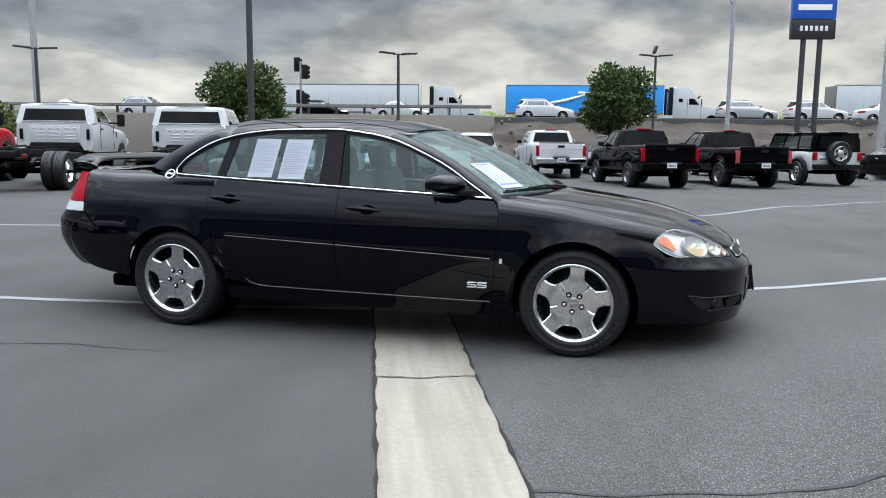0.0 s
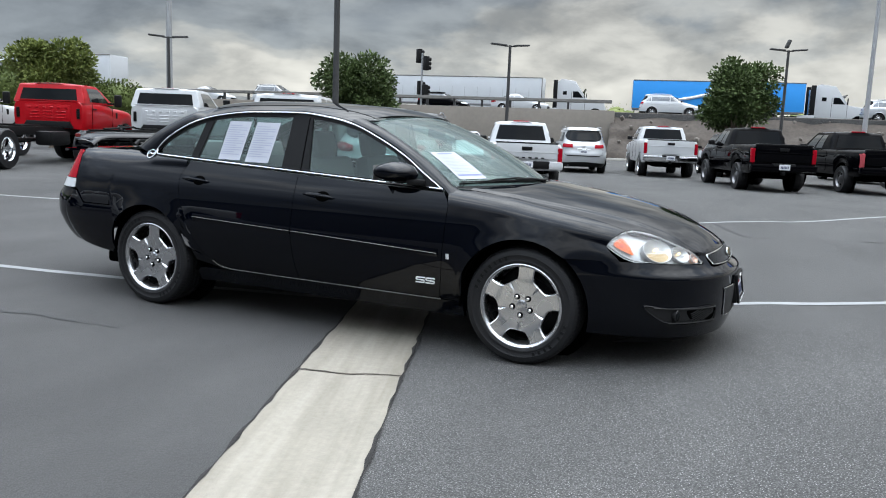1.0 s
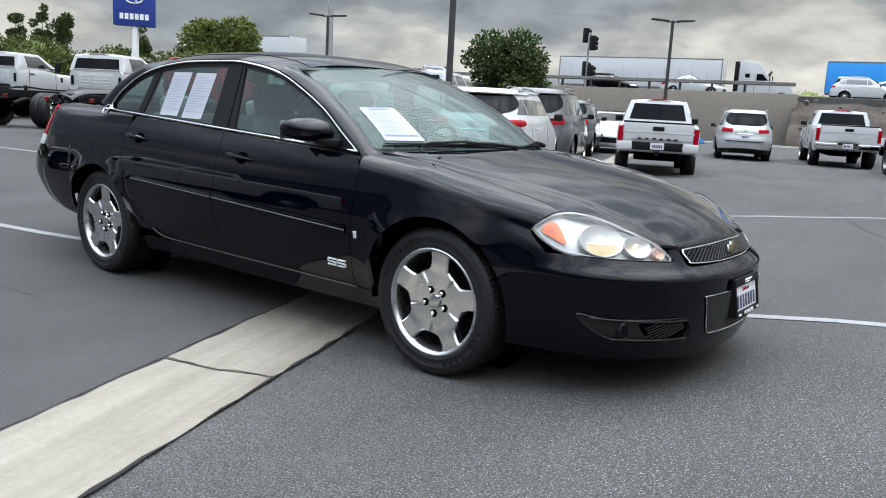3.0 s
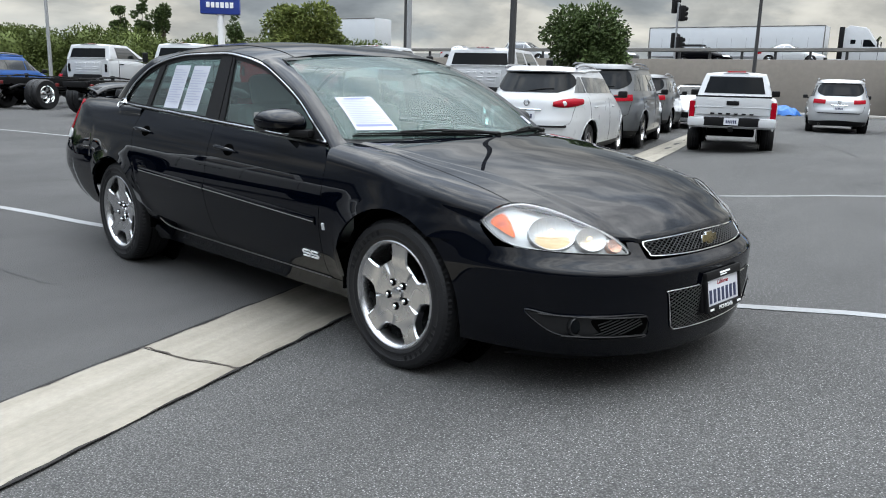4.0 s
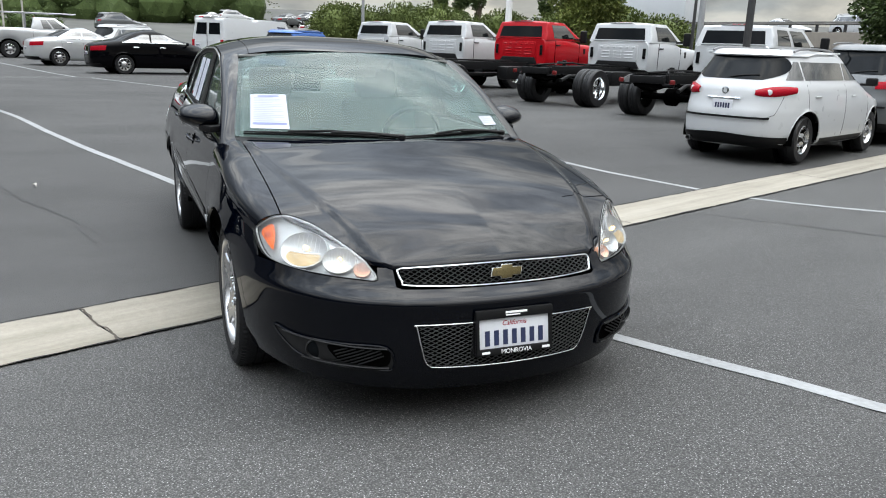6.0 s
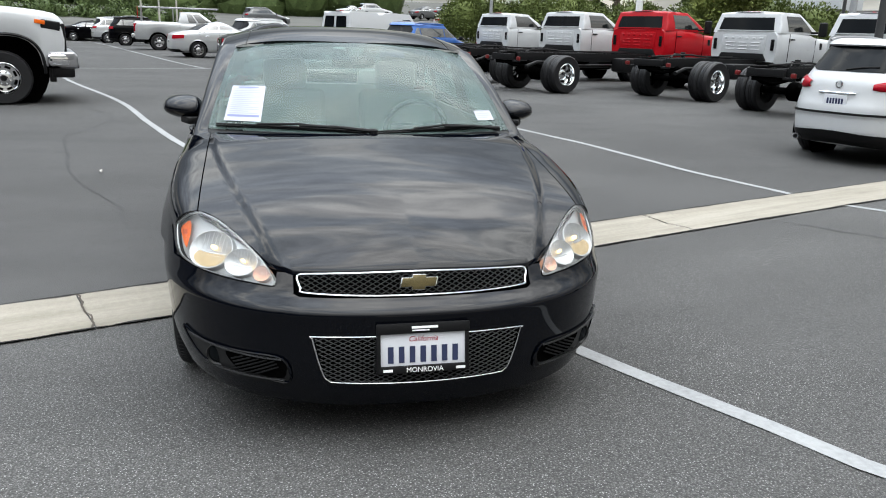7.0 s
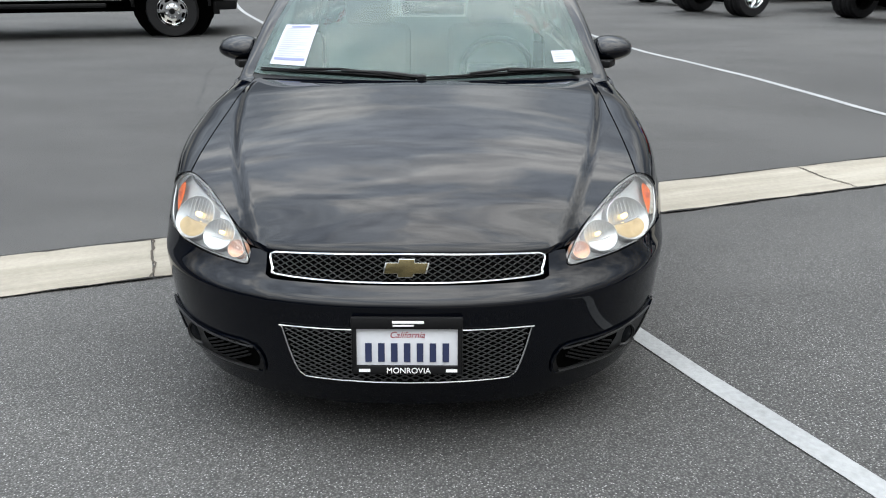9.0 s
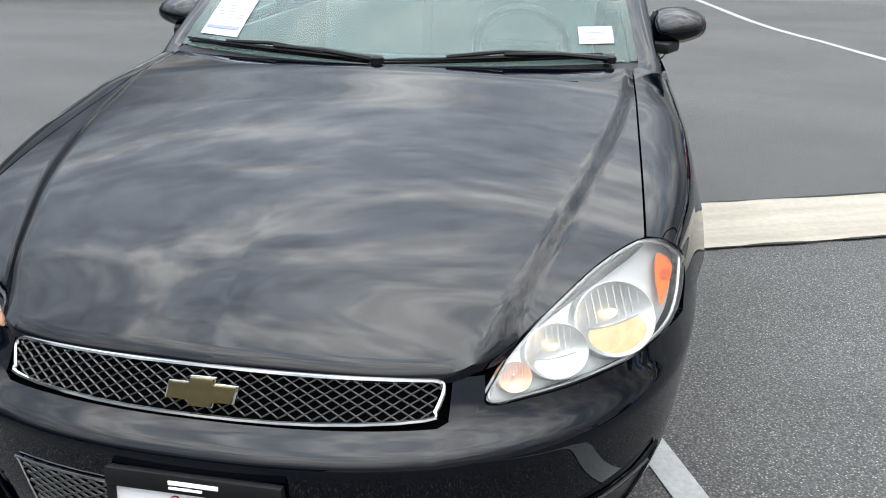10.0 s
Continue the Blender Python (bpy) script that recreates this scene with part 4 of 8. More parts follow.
        part("door_pillar_trim", pane_sheet(-.155, -.118, .004, .006, 0, -.11, -.004), TRIM, car, thick=.02)
        for seal_lo, seal_hi in ((.0, .022),):
            part("window_seal", sheet(lambda u, v: cabin_pt(lerp(-1.41, .86, u), lerp(belt_z(lerp(-1.41, .86, u)), belt_z(lerp(-1.41, .86, u)) + .024, v), sgn, -.006), 40, 2, flip=sgn > 0), TRIM, car, thick=.01)
            part("window_seal", sheet(lambda u, v: cabin_pt(lerp(-1.41, .85, u), DLO_TOP(lerp(-1.41, .85, u)) - .024 * v, sgn, -.006), 60, 2, flip=sgn < 0), TRIM, car, thick=.01)
        part("mirror_corner", pane_sheet(.72, .868, .002, .004, 0, 0, -.002), TRIM, car, thick=.015)

        # windscreen pillar: from the window strip round to the glass
        def pillar(u, v, sgn=sgn):
            x = lerp(.17, .96, u)
            zo = DLO_TOP(min(x, .87)) + .012
            if x > .87:
                zo -= (x - .87) * .85
            outer = cabin_pt(x, zo, sgn, .014)
            inner = screen_pt(sgn * .985, max(0, 1 - u * 1.06))
            if u > .943:
                inner += Vector((.6, 0, -.25)) * (u - .943)
            bulge = Vector((.005, sgn * .012, .009)) * (4 * v * (1 - v))
            return outer.lerp(inner, v) + bulge
        part("windscreen_pillar", sheet(pillar, 30, 8, flip=sgn > 0), PAINT_BLACK, car, thick=.02)

        def c_pillar(u, v, sgn=sgn):
            u = lerp(-.10, 1, u)
            x = lerp(-1.02, -1.43, u)
            under = max(0, -u) / .10   # tucked beneath the end of the roof
            outer = cabin_pt(x, DLO_TOP(x) + .012 - .008 * under, sgn, .004 - .008 * under)
            if u > .8:
                outer = cabin_pt(lerp(-1.35, -1.47, (u - .8) / .2), lerp(DLO_TOP(-1.348) + .012, belt_z(-1.42), (u - .8) / .2), sgn, .004)
            inner = rear_glass_pt(sgn * 1.0, 1 - max(0, u)) + Vector((.05, 0, -.012)) * under
            bulge = Vector((-.012, sgn * .03, .022)) * (4 * v * (1 - v)) * min(1, max(0, u + .02) / .2)
            return outer.lerp(inner, v) + bulge
        part("rear_pillar", sheet(c_pillar, 30, 10, flip=sgn < 0), PAINT_BLACK, car, thick=.02)

        # door mirror
        mir = thing("door_mirror", "", "")
        mir.parent = car
        def shell(u, v, sgn=sgn):
            a, b = 2 * math.pi * u, math.pi * v
            y = -math.cos(b)
            r = math.sin(b) ** .62
            xx = r * math.cos(a)
            zz = r * math.sin(a)
            xx = xx * (.135 if xx > 0 else .10)
            zz = zz * (.072 if zz > 0 else .05) * (1 - .18 * y)
            return Vector((.575 + xx - .03 * y, sgn * (.905 + .10 * y), 1.05 + zz + .006 * y))
        part("mirror_shell", sheet(shell, 28, 16, flip=sgn > 0), PAINT_BLACK, mir)
        part("mirror_glass", moved(box(.004, .155, .092, bevel=.03), pose(.478, sgn * .905, 1.052)), REFLECTOR, mir)
        part("mirror_foot", moved(box(.11, .15, .035, bevel=.012), pose(.685, sgn * .825, 1.005, 0, 0, -sgn * 25)), TRIM, mir)
        headlamp(car, sgn)
        # fog lamp recess with slatted duct
        fog = [(sgn * y, z) for y, z in rounded([(.80, .415), (.735, .402), (.6, .403), (.46, .397), (.436, .312), (.52, .311), (.63, .308), (.72, .322), (.768, .36)], 5)]
        f = part("fog_lamp_recess", fill_front(fog, .003, flip=sgn > 0), SCOOP, car, "matt black fog lamp recess")
        part("fog_rim", loop_tube([front_pt(y, z, .005) for y, z in fog], .0045), PAINT_BLACK, f)
        duct = [(sgn * y, z) for y, z in rounded([(.452, .389), (.50, .391), (.60, .393), (.648, .388), (.630, .350), (.600, .328), (.54, .324), (.455, .325)], 4)]
        # near-black sheet on the surface stands in for the duct's shaded depth
        part("duct_shade", fill_front(duct, .0045, flip=sgn > 0), GAP, f)
        for k in range(10):
            q = .43 + .026 * k
            line = [(sgn * (q + .020 * j), .389 - .064 * j / 6) for j in range(7)]
            line = [(y, z) for y, z in line if .456 < abs(y) < .632]
            if len(line) > 1:
                part("duct_slat", tube([front_pt(y, z, .009) for y, z in line], .0034, 6), TRIM, f)
        ledge = [front_pt(sgn * lerp(.45, .715, j / 14), .3195 + .010 * max(0, j / 14 - .55) ** 1.5, .012) for j in range(15)]
        part("recess_lip", tube(ledge, .006, 8, squash=.7), SCOOP, f)
        brow = [front_pt(sgn * lerp(.46, .775, j / 14), .396 + .010 * (j / 14) ** 2, .010) for j in range(15)]
        part("recess_lip", tube(brow, .005, 8, squash=.7), SCOOP, f)
        c = front_pt(sgn * .680, .360, .0)
        aim = (front_pt(sgn * .680, .360, .1) - c).normalized() + Vector((1.4, 0, 0))
        fm = Matrix.Translation(c) @ aim.normalized().to_track_quat("Y", "Z").to_matrix().to_4x4()
        part("fog_lamp_hood", moved(lathe([(.034, -.05), (.041, -.014), (.042, .002), (.039, .006), (.034, .0)], 28), fm), SCOOP, f)
        part("fog_lamp_lens", moved(lathe([(.035, -.001), (.025, .004), (.012, .006), (0, .0065)], 28), fm), GLASS_DARK, f)
        # side badges
        def at_side(x, z, pr=.003):
            p = side_pt(x, z, sgn, pr)
            nrm = (side_pt(x, z, sgn, .05) - p).normalized()
            fwd = Vector((1, 0, 0)) * (-sgn)
            right = (fwd - nrm * fwd.dot(nrm)).normalized()
            up = nrm.cross(right)
            return Matrix(((right.x, up.x, nrm.x, p.x), (right.y, up.y, nrm.y, p.y), (right.z, up.z, nrm.z, p.z), (0, 0, 0, 1)))
        bars = []
        for dx in (-.033, .033):
            for pts in (((.032, .024), (-.026, .024), (-.032, .018), (-.032, .006), (-.026, .002), (.026, -.002), (.030, -.006), (.030, -.018), (.024, -.024), (-.034, -.024)),):
                bars.append(moved(tube([(dx + x * .88 + .15 * y, y * .72, 0) for x, y in pts], .0046, 6), at_side(.797, .424, .004)))
        part("double_letter_badge", joined(*bars), SIGN_WHITE, car, "raised bright badge on the door")
        part("side_marker", moved(box(.020, .034, .008, bevel=.003), at_side(.955, .588, .002)), LAMP_WHITE, car)
        ring = tube([(.035 * math.cos(a * math.pi / 12), .035 * math.sin(a * math.pi / 12), 0) for a in range(24)], .0034, 6, closed=True)
        leap = tube([(-.028, -.006, 0), (-.012, .006, 0), (.004, .004, 0), (.014, -.004, 0), (.026, .008, 0)], .006, 6, taper=[.5, 1, 1.1, 1, .5])
        nb = Vector((-.04, sgn * .80, .60)).normalized()
        seat = Vector((-1.458, sgn * .80, 1.074)) + nb * .002
        rb = (Vector((-sgn, 0, 0)) - nb * (-sgn * nb.x)).normalized()
        ub = nb.cross(rb)
        badge_at = Matrix(((rb.x, ub.x, nb.x, seat.x), (rb.y, ub.y, nb.y, seat.y), (rb.z, ub.z, nb.z, seat.z), (0, 0, 0, 1)))
        part("quarter_badge", moved(joined(ring, leap), badge_at), CHROME, car)
        wheel(car, AXLE, sgn)
        wheel(car, -AXLE, sgn)

        def tail_lamp(u, v, lo=.868, hi=1.075, pr=.006, sgn=sgn):
            z = lerp(lo, hi, v)
            ye = SEC(z) * .93
            if u < .6:
                yy = lerp(.58, ye, u / .6)
                x = tail_x(yy, z)
            else:
                x = lerp(tail_x(ye, z), -2.135 - .03 * (z - .85) / .2, (u - .6) / .4)
                yy = side_y(x, z)
            return Vector((x - pr * .5, sgn * (yy + pr * .6), z))
        part("tail_lamp", sheet(tail_lamp, 14, 8, flip=sgn < 0), RED_LENS, car, "red tail lamp", thick=.02)
        part("reversing_lamp", sheet(lambda u, v: tail_lamp(u, v, .80, .864, .009), 14, 3, flip=sgn < 0), LAMP_WHITE, car, thick=.02)

    # bonnet, roof, glass, boot
    def hood(u, v):
        y = lerp(-.745, .745, v)
        front = HOOD_FRONT(abs(y)) - .004
        x = lerp(1.25 - .24 * (y / .745) ** 2, front, min(1, u / .96))
        roll = max(0, (u - .96) / .04)
        return Vector((x + .005 * roll, y, hood_z(x, y) - .017 * roll ** 1.5))
    part("bonnet", sheet(hood, 50, 150, flip=False), PAINT_BLACK, car, thick=.015)

    def roof(u, v):
        s = lerp(-1, 1, v)
        x_f, x_r = .36 - .17 * s * s, -1.16 + .13 * s * s
        x = lerp(x_f, x_r, u)
        ze = DLO_TOP(x) + .014
        ye = cabin_y(x, ze)
        t = abs(s)
        return Vector((x, s * ye, lerp(ROOF_C(x), ze, t ** 3.0) ))
    part("roof", sheet(roof, 40, 44, flip=False), PAINT_BLACK, car, thick=.02)
    for sgn in (-1, 1):
        part("roof_seam", tube([roof(u / 20, .5 + sgn * .40) + Vector((0, 0, .001)) for u in range(21)], .002, 6), TRIM, car)
    part("windscreen", sheet(lambda u, v: screen_pt(lerp(-.985, .985, u), v), 28, 14), GLASS, car, "pale reflecting windscreen").visible_shadow = False
    part("screen_border", sheet(lambda u, v: screen_pt(lerp(-1, 1, u), lerp(.955, .998, v), -.007), 28, 2), GAP, car, thick=.004)
    for sgn in (-1, 1):
        part("screen_border", sheet(lambda u, v: screen_pt(sgn * lerp(.955, 1.0, u), v, -.006), 2, 14, flip=sgn < 0), GAP, car, thick=.004)
    part("rear_window", sheet(lambda u, v: rear_glass_pt(lerp(-1, 1, u), v), 24, 10, flip=True), GLASS_SIDE, car).visible_shadow = False

    def boot(u, v):
        y = lerp(-.70, .70, v)
        x = lerp(-1.80, -2.46, u)
        return Vector((x, y, 1.125 - .02 * (y / .7) ** 2 - .03 * u))
    part("boot_lid", sheet(boot, 12, 20, flip=False), PAINT_BLACK, car, thick=.02)
    def boot_face(u, v):
        y, z = lerp(-.62, .62, u), lerp(.80, 1.09, v)
        return Vector((tail_x(y, z) + .002, y, z))
    part("boot_face", sheet(boot_face, 20, 8, flip=True), PAINT_BLACK, car, thick=.02)
    wing = sheet(lambda u, v: Vector((-2.27 - .20 * (.5 + .5 * math.cos(2 * math.pi * v)) + .08 * abs(lerp(-1, 1, u)) ** 3, lerp(-.66, .66, u), 1.178 + .024 * math.sin(2 * math.pi * v) + .012 * math.cos(2 * math.pi * v) - .06 * abs(lerp(-1, 1, u)) ** 8)), 36, 16)
    part("rear_spoiler", wing, PAINT_BLACK, car, "raised black boot spoiler")
    for sgn in (-1, 1):
        part("spoiler_foot", box(.19, .08, .09, (-2.33, sgn * .61, 1.12), .03, 3), PAINT_BLACK, car)

    def rear_bumper(u, v):
        a = lerp(-1, 1, u)
        s = abs(a)
        if s < .7:
            y = .84 * (s / .7) ** .85
            z = lerp(.40, .795, v)
            q = Vector((tail_x(y, z) - .003, y, z))
        else:
            k = (s - .7) / .3
            z = .5
            for _ in range(4):
                x0 = tail_x(.84, max(z, .40))
                edge = -AXLE - math.sqrt(max(.0001, .384 ** 2 - (z - WHEEL_R) ** 2))
                x = lerp(x0, edge, k)
                z = lerp(lerp(.40, .325, k ** .7), .795 - .103 * min(1, max(0, (x + 2.12) / .08)), v)
            q = Vector((x, side_y(x, z) + .002, z))
        q.y = math.copysign(q.y, a)
        return q
    part("rear_bumper", sheet(rear_bumper, 60, 14, flip=True), PAINT_BLACK, car, thick=.02)

    def bumper_top(y):
        y = abs(y)
        return .606 if y < .40 else lerp(.606, .630, min(1, (y - .40) / .06)) if y < .46 else lerp(.630, .648, min(1, (y - .46) / .36))

    def front_bumper(u, v):
        a = lerp(-1, 1, u)
        s = abs(a)
        if s < .8:
            y = lerp(0, .835, (s / .8) ** .9)
            z = lerp(.215 + .02 * (y / .83) ** 2, bumper_top(y), v)
            p = front_pt(y, z)
            q = p.copy()
        else:
            k = (s - .8) / .2
            z = lerp(.235, .648, v)
            x0 = nose_x(.835, z)
            edge = AXLE + math.sqrt(max(.0001, .392 ** 2 - (z - WHEEL_R) ** 2)) if z < .72 else AXLE
            x = lerp(x0, edge, k)
            q = Vector((x, side_y(x, z), z))
        q.y = math.copysign(abs(q.y), a) if a else 0
        return q
    part("front_bumper", sheet(front_bumper, 96, 54, flip=True), PAINT_BLACK, car, thick=.012)
    part("air_dam", sheet(lambda u, v: front_pt(lerp(-.74, .74, u), lerp(.135, .22, v), -.05), 30, 4, flip=False), TRIM, car, thick=.01)
    # filler between lamps and upper grille
    part("nose_infill", sheet(lambda u, v: front_pt(lerp(-.50, .50, u), lerp(.60, .70, v), -.03), 30, 5, flip=False), GAP, car, thick=.005)
    for sgn in (-1, 1):
        part("grille_end_panel", sheet(lambda u, v: front_pt(sgn * lerp(.418, lerp(.478, .470, v), u), lerp(.614 + .012 * u, .672, v), .0), 6, 6, flip=sgn > 0), PAINT_BLACK, car, thick=.02)

    up = rounded([(0, 0.6105), (0.2, 0.6115), (0.38, 0.6168), (0.394, 0.627), (0.402, 0.645), (0.404, 0.659), (0.395, 0.668), (0.36, 0.6715), (0.2, 0.6775), (0, 0.681), (-0.2, 0.6775), (-0.36, 0.6715), (-0.395, 0.668), (-0.404, 0.659), (-0.402, 0.645), (-0.394, 0.627), (-0.38, 0.6168), (-0.2, 0.6115)], 3)
    low = rounded([(0, 0.311), (0.27, 0.317), (0.308, 0.325), (0.325, 0.345), (0.345, 0.41), (0.36, 0.474), (0.364, 0.484), (0.357, 0.487), (0.2, 0.489), (0, 0.49), (-0.2, 0.489), (-0.357, 0.487), (-0.364, 0.484), (-0.36, 0.474), (-0.345, 0.41), (-0.325, 0.345), (-0.308, 0.325), (-0.27, 0.317)], 3)
    for name, outline, rad, pitch, slope, pr in (("upper_grille", up, .0040, .029, .50, .0), ("lower_grille", low, .0027, .032, .50, .001)):
        gr = thing(name, "", "")
        gr.parent = car
        # near-black sheet: the shade behind the mesh, put into the colour
        part("grille_shade", fill_front(outline, pr - .006 if name == "upper_grille" else pr + .001), GAP, gr)
        ys, zs = [p[0] for p in outline], [p[1] for p in outline]
        part("grille_mesh", lattice(within(outline), min(ys), max(ys), min(zs), max(zs), pitch, slope, .0014, pr + .001), MESH_GREY, gr, "black diamond mesh")
        part("grille_frame", loop_tube([front_pt(y, z, pr + .004) for y, z in outline], rad), CHROME, gr, "bright chrome frame")
    nrm = ((front_pt(0, .646, .1) - front_pt(0, .646)).normalized() + Vector((1.1, 0, 0))).normalized()
    bm_m = Matrix.Translation(front_pt(0, .646, .013)) @ nrm.to_track_quat("Y", "Z").to_matrix().to_4x4()
    badge = prism([(-x, z) for x, z in chevron_cross(.126)], 0, .010, .002)
    part("badge_border", moved(prism([(-x, z) for x, z in chevron_cross(.135)], 0, .008, .001), bm_m), CHROME, car)
    part("badge", moved(badge, bm_m @ Matrix.Translation((0, .003, 0))), GOLD, car, "gold cross-shaped badge")

    # number plate in a dealer frame
    pm = pose(2.492, .004, .448, 0, -9, 0)
    def on_plate(sx, sy, sz, dx, dy, dz, bevel=.0):
        return moved(box(sx, sy, sz, (dx, dy, dz), bevel), pm)
    holder = part("plate_frame", on_plate(.030, .318, .168, -.012, 0, 0, .012), TRIM, car, "black dealer plate frame")
    part("frame_top", on_plate(.018, .320, .036, .012, 0, .068, .007), TRIM, holder)
    part("frame_bottom", on_plate(.016, .320, .026, .010, 0, -.073, .006), TRIM, holder)
    for sy in (-1, 1):
        part("frame_side", on_plate(.016, .014, .15, .010, sy * .152, 0, .005), TRIM, holder)
    part("plate_bracket", on_plate(.05, .335, .185, -.045, 0, -.004, .02), TRIM, holder)
    pl = part("plate", on_plate(.004, .292, .122, .006, 0, -.006, .001), PLATE_WHITE, holder, "white plate with dark blue bars")
    for k in range(7):
        part("plate_bar", on_plate(.003, .019, .056, .009, -.111 + .037 * k, -.022), PLATE_BAR, pl)
    part("frame_mark", on_plate(.003, .090, .008, .021, .004, .072, .001), SIGN_WHITE, holder)
    part("frame_mark", on_plate(.003, .060, .005, .021, -.010, .062, .001), SIGN_WHITE, holder)
    for sy in (-.122, .128):
        part("frame_mark", on_plate(.003, .032, .009, .018, sy, -.073), SIGN_WHITE, holder)
    txt = bpy.data.curves.new("town_name", "FONT")
    txt.body, txt.size, txt.align_x, txt.align_y, txt.extrude = "MONROVIA", .024, "CENTER", "CENTER", .0008
    me_src = new("town_name", txt)
    dg = bpy.context.evaluated_depsgraph_get()
    me = bpy.data.meshes.new_from_object(me_src.evaluated_get(dg))
    bpy.data.objects.remove(me_src)
    me.transform(pm @ Matrix.Translation((.0185, .004, -.074)) @ Matrix(((0, 0, 1, 0), (1, 0, 0, 0), (0, 1, 0, 0), (0, 0, 0, 1))))
    me.materials.append(SIGN_WHITE)
    t_ob = new("town_lettering", me)
    t_ob.parent = holder
    txt = bpy.data.curves.new("state_name", "FONT")
    txt.body, txt.size, txt.align_x, txt.align_y, txt.extrude, txt.shear = "California", .026, "CENTER", "CENTER", .0006, .3
    me_src = new("state_name", txt)
    me = bpy.data.meshes.new_from_object(me_src.evaluated_get(bpy.context.evaluated_depsgraph_get()))
    bpy.data.objects.remove(me_src)
    me.transform(pm @ Matrix.Translation((.0085, .0, .030)) @ Matrix(((0, 0, 1, 0), (1, 0, 0, 0), (0, 1, 0, 0), (0, 0, 0, 1))))
    me.materials.append(RED_LENS)
    s_ob = new("state_lettering", me)
    s_ob.parent = pl

    # cowl, wipers
    def cowl(u, v):
        s = lerp(-1, 1, u)
        a = Vector((1.275 - .245 * s * s, s * .74, hood_z(1.26 - .24 * s * s, .74 * s) - .018))
        b = screen_pt(s, 0, -.004)
        return a.lerp(b, v)
    part("cowl_panel", sheet(cowl, 30, 4), TRIM, car, thick=.01)
    for pts, pivot in (([(-.71, .050), (-.52, .052), (-.33, .047), (-.16, .036), (-.02, .022)], (.005, .004)), ([(.02, .022), (.20, .036), (.36, .046), (.50, .052), (.64, .054)], (.66, .012))):
        wp = [screen_pt(y / .76, z * .8 - .026, .020) for y, z in pts]
        w = part("wiper", tube(wp, .0055, 6, taper=[.7, 1, 1.3, 1, .7]), TRIM, car, "black wiper")
        part("wiper_blade", tube([q + Vector((-.010, 0, -.010)) for q in wp], .0065, 6, squash=.7), TRIM, w)
        base, mid = screen_pt(pivot[0] / .76, -.01, .022), wp[2]
        part("wiper_arm", tube([base, base.lerp(mid, .5) + Vector((.006, 0, .012)), mid + Vector((.003, 0, .010))], .010, 8, taper=[1.5, 1.1, .8], squash=.7), TRIM, w)
        part("wiper_claw", tube([wp[1] + Vector((0, 0, .006)), mid + Vector((0, 0, .016)), wp[3] + Vector((0, 0, .006))], .006, 6), TRIM, w)
        part("pivot_cap", moved(lathe([(.020, 0), (.020, .018), (.012, .024), (0, .025)], 14, axis="z"), Matrix.Translation(base - Vector((0, 0, .012)))), TRIM, w)
    # cabin
    for sy in (-.36, .36):
        back = box(.15, .50, .62, (0, 0, .31), .06, 3)
        part("seat_back", moved(back, pose(-.12, sy, .50, 0, -14, 0)), SEAT, car)
        part("seat_cushion", box(.55, .50, .18, (.17, sy, .44), .06, 3), SEAT, car)
        part("headrest", moved(box(.11, .27, .19, bevel=.05, segs=3), pose(-.31, sy, 1.19, 0, -12, 0)), SEAT, car)
        part("headrest", moved(box(.11, .27, .14, bevel=.05, segs=3), pose(-1.30, sy, 1.11, 0, -16, 0)), SEAT, car)
    part("rear_bench", moved(box(.18, 1.3, .60, bevel=.06), pose(-1.12, 0, .78, 0, -18, 0)), SEAT, car)
    part("parcel_shelf", box(.55, 1.3, .03, (-1.52, 0, 1.03), .01), DASH, car)
    part("dashboard", sheet(lambda u, v: Vector((lerp(1.15 - .2 * (2 * u - 1) ** 2, .52, v), lerp(-.74, .74, u), .965 - .03 * v - .16 * max(0, v - .8) * 5)), 20, 12), DASH, car, thick=.03)
    part("steering_wheel", moved(lathe([(.175 + .016 * math.cos(a * math.pi / 5), .016 * math.sin(a * math.pi / 5)) for a in range(11)], 28, axis="x"), pose(.40, .36, .93, 0, 22, 0)), DASH, car)
    part("steering_hub", moved(box(.04, .30, .07, bevel=.02), pose(.41, .36, .93, 0, 22, 0)), DASH, car)
    part("cabin_floor", box(2.9, 1.5, .05, (-.45, 0, .30), .01), GAP, car)
    part("underbody", box(4.3, 1.15, .10, (-.02, 0, .24), .03), GAP, car)
    part("engine_bay", box(1.0, 1.1, .40, (1.75, 0, .42), .05), GAP, car)
    part("firewall", box(.03, 1.5, .6, (.98, 0, .62), .01), GAP, car)
    part("boot_wall", box(.03, 1.4, .5, (-1.45, 0, .75), .01), GAP, car)
    part("cabin_mirror", moved(box(.03, .24, .065, bevel=.02), pose(.42, 0, 1.30, 0, 10, 0)), TRIM, car)
    part("headliner", sheet(lambda u, v: Vector((lerp(.28, -1.1, u), lerp(-.64, .64, v), 1.40 - .03 * (2 * v - 1) ** 2)), 8, 8), SEAT, car, thick=.01)
    for sgn in (-1, 1):
        part("door_lining", sheet(lambda u, v: Vector((lerp(-1.05, .85, u), sgn * .79, lerp(.34, .98, v))), 6, 4), SEAT, car, thick=.02)
    return car


def screen_pt(s, v, proud=0.0):
    """The windscreen: s from -1 to 1 across, v up."""
    y = s * lerp(.778, .640, v)
    xb, zb = 1.20 - .30 * s * s, 1.0 - .012 * s * s
    xt, zt = .365 - .165 * s * s, 1.402 - .03 * s * s
    bow = .035 * 4 * v * (1 - v)
    return Vector((lerp(xb, xt, v) + (bow + proud) * .45, y, lerp(zb, zt, v) + (bow + proud) * .89))


